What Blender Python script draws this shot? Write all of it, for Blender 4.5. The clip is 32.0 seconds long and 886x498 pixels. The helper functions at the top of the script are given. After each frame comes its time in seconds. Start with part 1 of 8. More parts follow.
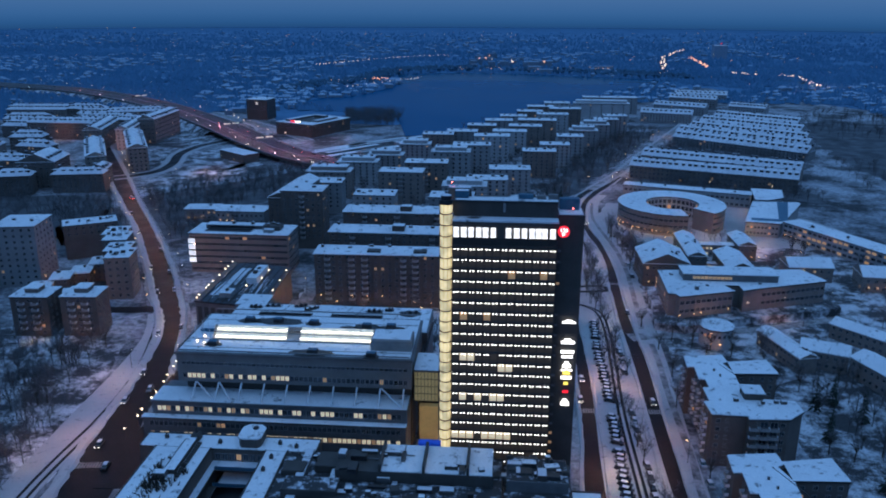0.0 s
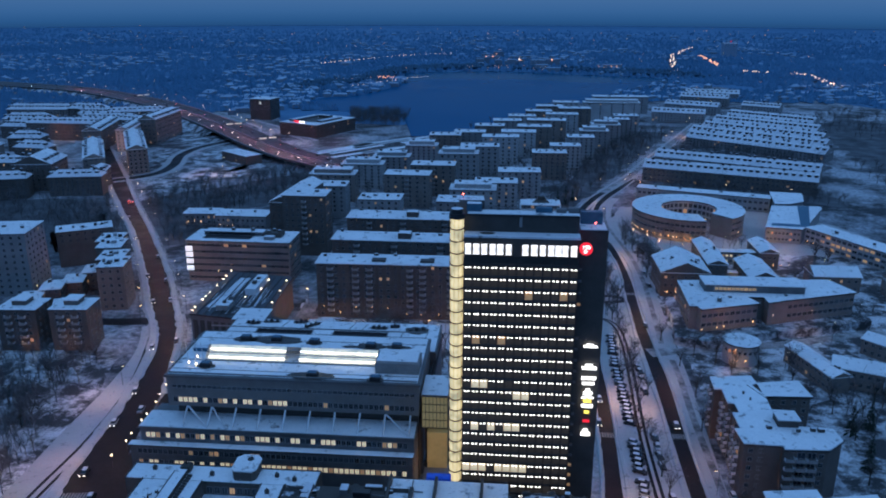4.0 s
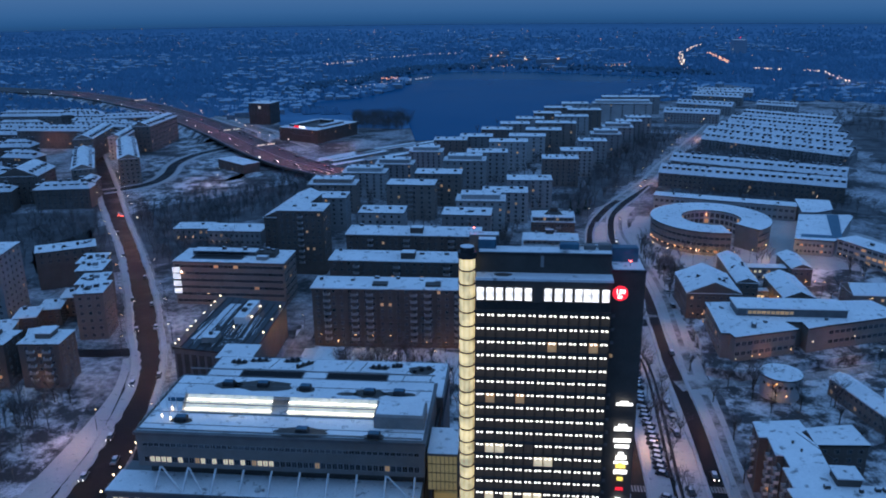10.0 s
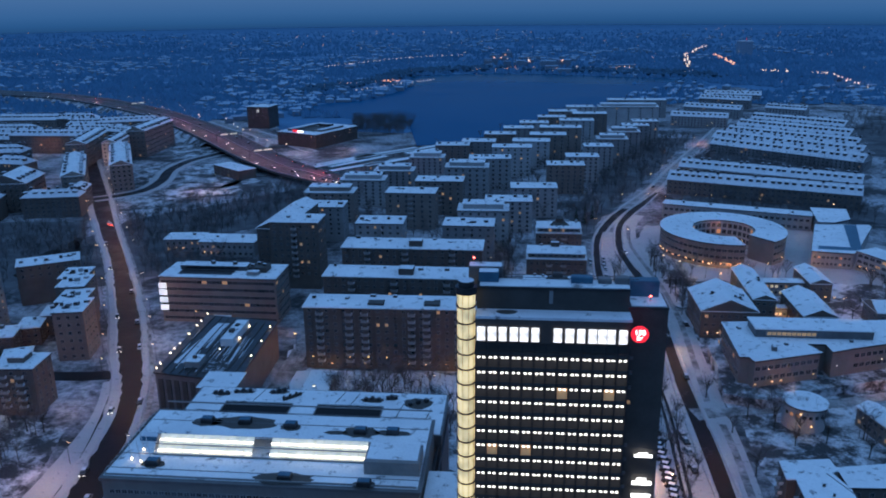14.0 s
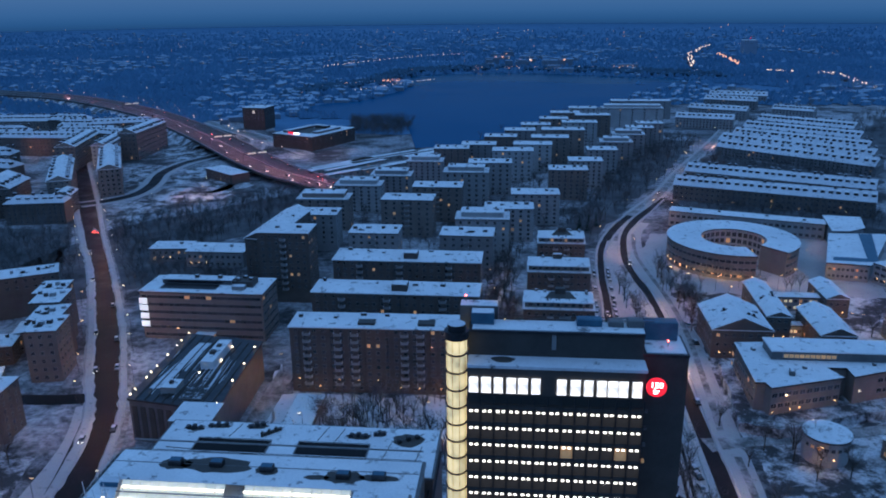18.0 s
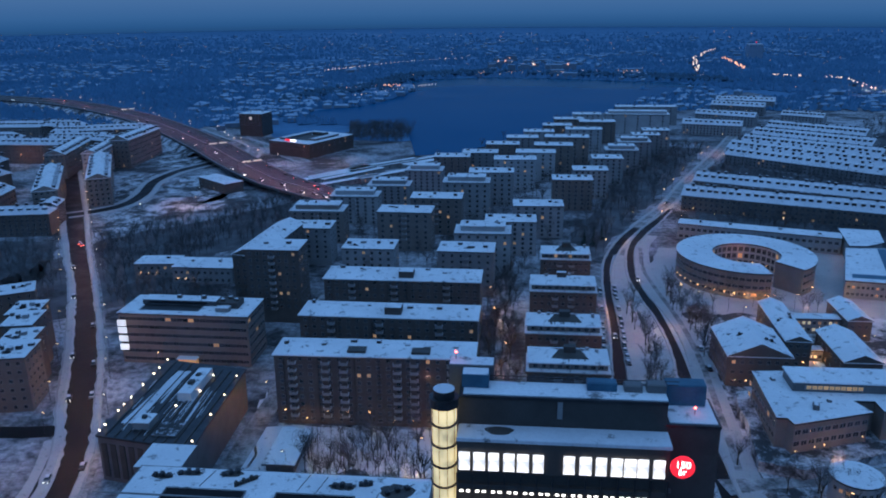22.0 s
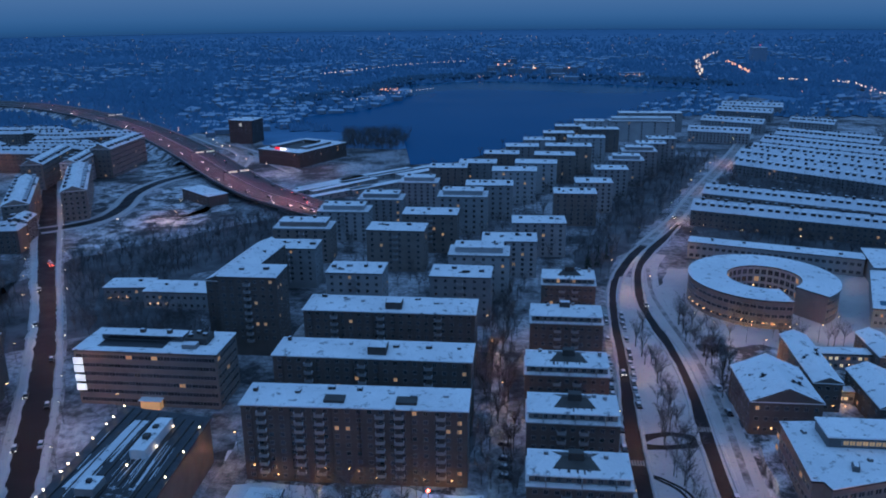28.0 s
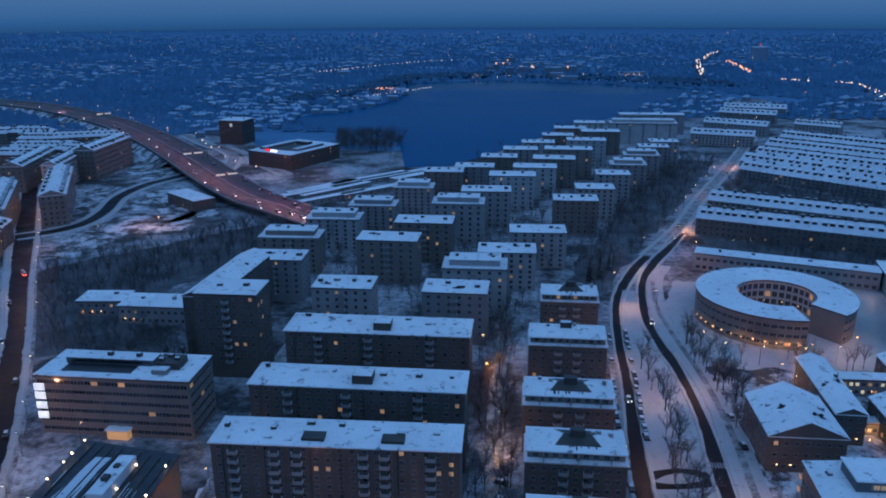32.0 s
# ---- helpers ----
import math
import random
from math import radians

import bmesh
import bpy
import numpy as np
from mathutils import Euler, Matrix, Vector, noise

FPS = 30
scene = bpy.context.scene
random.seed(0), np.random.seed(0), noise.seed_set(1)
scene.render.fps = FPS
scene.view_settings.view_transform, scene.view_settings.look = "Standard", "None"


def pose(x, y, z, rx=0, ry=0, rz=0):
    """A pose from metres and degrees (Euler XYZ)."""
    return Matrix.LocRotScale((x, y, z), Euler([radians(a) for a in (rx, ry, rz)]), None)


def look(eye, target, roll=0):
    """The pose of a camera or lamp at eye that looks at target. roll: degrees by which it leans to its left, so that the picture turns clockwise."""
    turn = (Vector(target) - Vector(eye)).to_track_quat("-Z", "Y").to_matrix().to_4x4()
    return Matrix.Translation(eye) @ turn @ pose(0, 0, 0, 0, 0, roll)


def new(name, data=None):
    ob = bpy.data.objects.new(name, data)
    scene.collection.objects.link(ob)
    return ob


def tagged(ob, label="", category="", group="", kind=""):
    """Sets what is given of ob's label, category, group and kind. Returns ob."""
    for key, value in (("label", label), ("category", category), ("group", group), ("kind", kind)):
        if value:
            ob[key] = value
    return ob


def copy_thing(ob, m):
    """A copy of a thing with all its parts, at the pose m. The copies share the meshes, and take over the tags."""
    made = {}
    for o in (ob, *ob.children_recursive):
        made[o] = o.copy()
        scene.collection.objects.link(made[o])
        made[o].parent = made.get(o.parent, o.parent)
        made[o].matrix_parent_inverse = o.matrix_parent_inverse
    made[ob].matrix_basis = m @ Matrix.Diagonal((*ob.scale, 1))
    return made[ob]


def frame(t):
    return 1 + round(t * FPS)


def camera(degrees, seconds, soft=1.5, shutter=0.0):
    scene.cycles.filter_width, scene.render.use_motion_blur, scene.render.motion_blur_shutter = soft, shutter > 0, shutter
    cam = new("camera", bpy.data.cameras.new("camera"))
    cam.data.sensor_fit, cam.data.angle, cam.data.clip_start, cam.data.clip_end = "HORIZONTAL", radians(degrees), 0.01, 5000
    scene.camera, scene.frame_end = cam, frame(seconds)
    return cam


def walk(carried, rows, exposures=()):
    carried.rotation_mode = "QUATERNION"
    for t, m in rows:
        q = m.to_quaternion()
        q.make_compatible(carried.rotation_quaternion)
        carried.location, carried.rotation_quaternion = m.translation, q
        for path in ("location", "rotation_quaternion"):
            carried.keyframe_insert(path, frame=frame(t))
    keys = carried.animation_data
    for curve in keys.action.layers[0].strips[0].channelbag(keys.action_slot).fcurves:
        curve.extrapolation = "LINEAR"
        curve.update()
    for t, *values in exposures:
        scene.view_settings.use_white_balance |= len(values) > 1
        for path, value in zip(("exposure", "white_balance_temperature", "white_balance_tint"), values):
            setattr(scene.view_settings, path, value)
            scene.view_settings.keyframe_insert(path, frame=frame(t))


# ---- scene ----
cam = camera(58.5, 32.0, soft=1.9)
PATH = [
    (0, (3.045, -6.358, 134.013), (2.9016, -4.4548, 133.4142), 0.20),
    (0.5, (2.652, -4.292, 133.737), (2.5029, -2.3897, 133.1374), 0.21),
    (1, (2.366, -2.175, 133.544), (2.2117, -0.2732, 132.9439), 0.22),
    (1.5, (2.108, -0.044, 133.483), (1.9503, 1.8564, 132.8808), 0.21),
    (2, (1.804, 2.108, 133.480), (1.6442, 4.0086, 132.8770), 0.16),
    (2.5, (1.505, 4.314, 133.440), (1.3456, 6.2137, 132.8341), 0.16),
    (3, (1.218, 6.664, 133.350), (1.0596, 8.5642, 132.7458), 0.19),
    (3.5, (0.942, 9.043, 133.364), (0.7852, 10.9437, 132.7603), 0.13),
    (5.5, (-1.043, 19.044, 133.507), (-1.2069, 20.9444, 132.9052), -0.05),
    (6, (-1.450, 21.601, 133.454), (-1.6161, 23.5009, 132.8524), -0.07),
    (6.5, (-1.803, 24.090, 133.476), (-1.9698, 25.9898, 132.8722), -0.12),
    (7, (-2.089, 26.639, 133.516), (-2.2552, 28.5385, 132.9126), -0.16),
    (7.5, (-2.229, 29.164, 133.519), (-2.3963, 31.0633, 132.9163), -0.24),
    (8, (-2.294, 31.656, 133.516), (-2.4629, 33.5554, 132.9113), -0.32),
    (8.5, (-2.295, 34.166, 133.499), (-2.4640, 36.0651, 132.8942), -0.36),
    (9, (-2.272, 36.626, 133.545), (-2.4410, 38.5249, 132.9399), -0.43),
    (9.5, (-2.258, 38.914, 133.589), (-2.4294, 40.8125, 132.9835), -0.51),
    (10, (-2.246, 41.261, 133.619), (-2.4186, 43.1594, 133.0132), -0.54),
    (10.5, (-2.167, 43.617, 133.650), (-2.3412, 45.5146, 133.0432), -0.60),
    (11, (-2.190, 45.998, 133.640), (-2.3647, 47.8960, 133.0340), -0.62),
    (11.5, (-2.204, 48.396, 133.679), (-2.3792, 50.2940, 133.0745), -0.61),
    (12, (-2.243, 50.804, 133.725), (-2.4192, 52.7023, 133.1201), -0.61),
    (12.5, (-2.271, 53.122, 133.756), (-2.4475, 55.0196, 133.1504), -0.61),
    (13, (-2.369, 55.602, 133.725), (-2.5467, 57.5010, 133.1223), -0.61),
    (13.5, (-2.486, 58.061, 133.682), (-2.6644, 59.9602, 133.0797), -0.61),
    (14, (-2.637, 60.482, 133.668), (-2.8177, 62.3801, 133.0651), -0.60),
    (14.5, (-2.751, 62.822, 133.687), (-2.9327, 64.7196, 133.0833), -0.59),
    (16.5, (-2.718, 72.322, 133.765), (-2.9045, 74.2189, 133.1588), -0.57),
    (17, (-2.616, 74.706, 133.881), (-2.8023, 76.6030, 133.2741), -0.57),
    (17.5, (-2.375, 77.209, 133.993), (-2.5606, 79.1053, 133.3867), -0.58),
    (18, (-2.134, 79.785, 134.059), (-2.3188, 81.6818, 133.4522), -0.58),
    (18.5, (-1.926, 82.312, 134.088), (-2.1108, 84.2092, 133.4820), -0.58),
    (19, (-1.851, 84.817, 134.122), (-2.0375, 86.7140, 133.5157), -0.60),
    (19.5, (-1.799, 87.355, 134.101), (-1.9874, 89.2516, 133.4962), -0.65),
    (20, (-1.724, 89.944, 134.091), (-1.9136, 91.8416, 133.4871), -0.66),
    (20.5, (-1.698, 92.538, 134.103), (-1.8900, 94.4353, 133.5010), -0.67),
    (21, (-1.659, 95.043, 134.163), (-1.8527, 96.9406, 133.5609), -0.71),
    (21.5, (-1.651, 97.485, 134.171), (-1.8450, 99.3825, 133.5701), -0.65),
    (22, (-1.710, 100.056, 134.107), (-1.9027, 101.9546, 133.5083), -0.59),
    (22.5, (-1.727, 102.621, 134.018), (-1.9224, 104.5199, 133.4206), -0.62),
    (23, (-1.701, 105.146, 133.944), (-1.8984, 107.0448, 133.3471), -0.62),
    (23.5, (-1.746, 107.613, 133.947), (-1.9430, 109.5112, 133.3491), -0.56),
    (24, (-1.710, 110.113, 134.005), (-1.9084, 112.0114, 133.4090), -0.53),
    (24.5, (-1.683, 112.625, 134.024), (-1.8809, 114.5233, 133.4268), -0.53),
    (25, (-1.646, 115.143, 134.091), (-1.8439, 117.0419, 133.4939), -0.54),
    (25.5, (-1.588, 117.710, 134.141), (-1.7855, 119.6090, 133.5466), -0.54),
    (27.5, (-1.406, 128.554, 134.594), (-1.6002, 130.4528, 133.9972), -0.55),
    (28, (-1.474, 131.288, 134.689), (-1.6671, 133.1876, 134.0948), -0.56),
    (28.5, (-1.550, 134.052, 134.699), (-1.7425, 135.9515, 134.1036), -0.56),
    (29, (-1.641, 136.817, 134.698), (-1.8327, 138.7167, 134.1015), -0.54),
    (29.5, (-1.701, 139.582, 134.734), (-1.8918, 141.4807, 134.1363), -0.48),
    (30, (-1.803, 142.388, 134.718), (-1.9928, 144.2872, 134.1208), -0.44),
    (30.5, (-1.878, 145.015, 134.683), (-2.0666, 146.9144, 134.0855), -0.39),
    (31, (-1.923, 147.726, 134.665), (-2.1104, 149.6262, 134.0685), -0.36),
    (31.5, (-1.936, 150.527, 134.645), (-2.1235, 152.4260, 134.0474), -0.30),
    (32, (-1.968, 153.306, 134.646), (-2.1544, 155.2051, 134.0467), -0.28),
]
walk(cam, [(t, look(eye, target, roll)) for t, eye, target, roll in PATH])

# ---- world, light and exposure ----
world = bpy.data.worlds.new("dusk_sky")
scene.world = world
world.use_nodes = True
wn, wl = world.node_tree.nodes, world.node_tree.links
wn.clear()
w_out = wn.new("ShaderNodeOutputWorld")
w_bg = wn.new("ShaderNodeBackground")
w_sky = wn.new("ShaderNodeTexSky")
w_sky.sky_type, w_sky.sun_disc = "NISHITA", False
w_sky.sun_elevation, w_sky.sun_rotation = radians(-1.5), radians(180)
w_co = wn.new("ShaderNodeTexCoord")
w_sep = wn.new("ShaderNodeSeparateXYZ")
w_ramp = wn.new("ShaderNodeValToRGB")
w_mix = wn.new("ShaderNodeMixRGB")
w_mix.inputs["Fac"].default_value = 0.01
# an overcast dusk sky: dim blue haze at the horizon, three times brighter overhead
w_ramp.color_ramp.elements[0].position, w_ramp.color_ramp.elements[0].color = 0.0, (0.030, 0.120, 0.335, 1)
w_ramp.color_ramp.elements[1].position, w_ramp.color_ramp.elements[1].color = 0.9, (0.152, 0.36, 0.755, 1)
e = w_ramp.color_ramp.elements.new(0.12)
e.color = (0.052, 0.172, 0.455, 1)
wl.new(w_co.outputs["Generated"], w_sep.inputs[0])
wl.new(w_sep.outputs["Z"], w_ramp.inputs["Fac"])
wl.new(w_ramp.outputs["Color"], w_mix.inputs["Color1"])
wl.new(w_sky.outputs["Color"], w_mix.inputs["Color2"])
wl.new(w_mix.outputs["Color"], w_bg.inputs["Color"])
w_bg.inputs["Strength"].default_value = 1.17
wl.new(w_bg.outputs[0], w_out.inputs[0])

sun_data = bpy.data.lights.new("dusk_sun", "SUN")
sun_data.energy, sun_data.angle, sun_data.color = 0.10, radians(90), (0.45, 0.68, 1.0)
sun = new("dusk_sun", sun_data)
sun.matrix_world = look((0, 0, 500), (-40, 120, 0))

# ---- materials ----
rng = random.Random(7)


def material(name, rough=0.8, metal=0.0, spec=0.3):
    m = bpy.data.materials.new(name)
    m.use_nodes = True
    b = m.node_tree.nodes["Principled BSDF"]
    b.inputs["Roughness"].default_value = rough
    b.inputs["Metallic"].default_value = metal
    b.inputs["Specular IOR Level"].default_value = spec
    return m, m.node_tree.nodes, m.node_tree.links, b


def noise_node(n, l, scale, detail=4, rough=0.6, space="Object"):
    co = n.new("ShaderNodeTexCoord")
    t = n.new("ShaderNodeTexNoise")
    t.inputs["Scale"].default_value, t.inputs["Detail"].default_value, t.inputs["Roughness"].default_value = scale, detail, rough
    l.new(co.outputs[space], t.inputs["Vector"])
    return t


def ramp(n, l, src, stops):
    r = n.new("ShaderNodeValToRGB")
    els = r.color_ramp.elements
    while len(els) < len(stops):
        els.new(0.5)
    for el, (p, c) in zip(els, stops):
        el.position, el.color = p, (*c, 1)
    l.new(src, r.inputs["Fac"])
    return r


def mixed(n, l, a, b, fac, mode="MIX"):
    m = n.new("ShaderNodeMixRGB")
    m.blend_type = mode
    for sock, v in (("Fac", fac), ("Color1", a), ("Color2", b)):
        if isinstance(v, (int, float)):
            m.inputs[sock].default_value = v
        elif isinstance(v, tuple):
            m.inputs[sock].default_value = (*v, 1)
        else:
            l.new(v, m.inputs[sock])
    return m.outputs["Color"]


def bump(n, l, b, height, strength, dist):
    k = n.new("ShaderNodeBump")
    k.inputs["Strength"].default_value, k.inputs["Distance"].default_value = strength, dist
    l.new(height, k.inputs["Height"])
    l.new(k.outputs["Normal"], b.inputs["Normal"])


def two_scale(name, c1, c2, big, fine, rough=0.85, metal=0.0, spec=0.3, bump_d=0.02, vary=0.0, space="Object"):
    """A surface whose colour drifts between c1 and c2 at two scales; vary: value change from object to object."""
    m, n, l, b = material(name, rough, metal, spec)
    t1, t2 = noise_node(n, l, big, 3, space=space), noise_node(n, l, fine, 5, space=space)
    r1 = ramp(n, l, t1.outputs["Fac"], ((0.3, c1), (0.7, c2)))
    r2 = ramp(n, l, t2.outputs["Fac"], ((0.3, (0.8, 0.8, 0.8)), (0.7, (1.0, 1.0, 1.0))))
    col = mixed(n, l, r1.outputs["Color"], r2.outputs["Color"], 1.0, "MULTIPLY")
    if vary:
        oi = n.new("ShaderNodeObjectInfo")
        r3 = ramp(n, l, oi.outputs["Random"], ((0.0, (1 - vary,) * 3), (1.0, (1.0, 1.0, 1.0))))
        col = mixed(n, l, col, r3.outputs["Color"], 1.0, "MULTIPLY")
    l.new(col, b.inputs["Base Color"])
    bump(n, l, b, t2.outputs["Fac"], 0.5, bump_d)
    return m


def glow(name, color, strength, fine=0.0):
    m, n, l, b = material(name, 0.5)
    b.inputs["Base Color"].default_value = (*color, 1)
    b.inputs["Emission Color"].default_value = (*color, 1)
    b.inputs["Emission Strength"].default_value = strength
    if fine:
        t = noise_node(n, l, fine, 3)
        r = ramp(n, l, t.outputs["Fac"], ((0.35, tuple(0.35 * v for v in color)), (0.6, color)))
        l.new(r.outputs["Color"], b.inputs["Emission Color"])
    return m


def road_material(name, dark, slush, grain=0.06):
    """Wet asphalt with lines of slush and frost."""
    m, n, l, b = material(name, 0.45, 0, 0.06)
    t1, t2 = noise_node(n, l, grain, 6, 0.75), noise_node(n, l, 1.7, 4)
    r = ramp(n, l, t1.outputs["Fac"], ((0.38, dark), (0.66, slush)))
    r2 = ramp(n, l, t2.outputs["Fac"], ((0.3, (0.7, 0.7, 0.7)), (0.7, (1, 1, 1))))
    l.new(mixed(n, l, r.outputs["Color"], r2.outputs["Color"], 1.0, "MULTIPLY"), b.inputs["Base Color"])
    rr = ramp(n, l, t1.outputs["Fac"], ((0.35, (0.35, 0.35, 0.35)), (0.7, (0.8, 0.8, 0.8))))
    l.new(rr.outputs["Color"], b.inputs["Roughness"])
    bump(n, l, b, t2.outputs["Fac"], 0.3, 0.02)
    return m


def ground_material():
    """Snow over dark scrub and soil; more bare wood and scrub far away from the streets."""
    m, n, l, b = material("ground_snow", 0.9)
    t1, t2, t3 = noise_node(n, l, 0.021, 7, 0.72), noise_node(n, l, 0.35, 5, 0.65), noise_node(n, l, 0.0035, 3)
    r1 = ramp(n, l, t1.outputs["Fac"], ((0.42, (0.060, 0.064, 0.068)), (0.57, (0.50, 0.51, 0.54))))
    r2 = ramp(n, l, t2.outputs["Fac"], ((0.34, (0.34, 0.34, 0.36)), (0.58, (1, 1, 1))))
    r3 = ramp(n, l, t3.outputs["Fac"], ((0.35, (0.55, 0.56, 0.58)), (0.55, (1, 1, 1))))
    t4 = noise_node(n, l, 2.6, 3, 0.7)
    r4 = ramp(n, l, t4.outputs["Fac"], ((0.36, (0.55, 0.55, 0.56)), (0.5, (1, 1, 1))))
    c = mixed(n, l, r1.outputs["Color"], r2.outputs["Color"], 1.0, "MULTIPLY")
    c = mixed(n, l, c, r4.outputs["Color"], 1.0, "MULTIPLY")
    l.new(mixed(n, l, c, r3.outputs["Color"], 1.0, "MULTIPLY"), b.inputs["Base Color"])
    bump(n, l, b, t2.outputs["Fac"], 0.6, 0.3)
    return m


def snow_material(name, c=(0.86, 0.865, 0.875), bare=0.22, melt=0.30):
    m, n, l, b = material(name, 0.75, 0, 0.4)
    t1, t2 = noise_node(n, l, 0.35, 5, 0.7, "Object"), noise_node(n, l, 1.9, 4)
    r1 = ramp(n, l, t1.outputs["Fac"], ((melt, (bare, bare * 1.02, bare * 1.06)), (melt + 0.10, c)))
    r2 = ramp(n, l, t2.outputs["Fac"], ((0.3, (0.87, 0.875, 0.885)), (0.65, (1, 1, 1))))
    t3 = noise_node(n, l, 0.05, 3, 0.6)
    r3 = ramp(n, l, t3.outputs["Fac"], ((0.32, (0.84, 0.845, 0.855)), (0.62, (1, 1, 1))))
    c2 = mixed(n, l, r1.outputs["Color"], r2.outputs["Color"], 1.0, "MULTIPLY")
    l.new(mixed(n, l, c2, r3.outputs["Color"], 1.0, "MULTIPLY"), b.inputs["Base Color"])
    bump(n, l, b, t2.outputs["Fac"], 0.7, 0.16)
    return m


def slope_material():
    """Snow broken by dark scrub and stones on a slope."""
    m, n, l, b = material("snow_over_scrub", 0.85)
    t1, t2 = noise_node(n, l, 0.07, 9, 0.78), noise_node(n, l, 1.4, 4, 0.7)
    r1 = ramp(n, l, t1.outputs["Fac"], ((0.46, (0.05, 0.052, 0.055)), (0.57, (0.60, 0.61, 0.64))))
    r2 = ramp(n, l, t2.outputs["Fac"], ((0.32, (0.45, 0.45, 0.47)), (0.5, (1, 1, 1))))
    l.new(mixed(n, l, r1.outputs["Color"], r2.outputs["Color"], 1.0, "MULTIPLY"), b.inputs["Base Color"])
    bump(n, l, b, t2.outputs["Fac"], 0.6, 0.25)
    return m


def glass_material(name, c, rough=0.08):
    m, n, l, b = material(name, rough, 0, 0.8)
    oi = n.new("ShaderNodeObjectInfo")
    r = ramp(n, l, oi.outputs["Random"], ((0, tuple(v * 0.5 for v in c)), (1, tuple(v * 1.6 for v in c))))
    l.new(r.outputs["Color"], b.inputs["Base Color"])
    return m


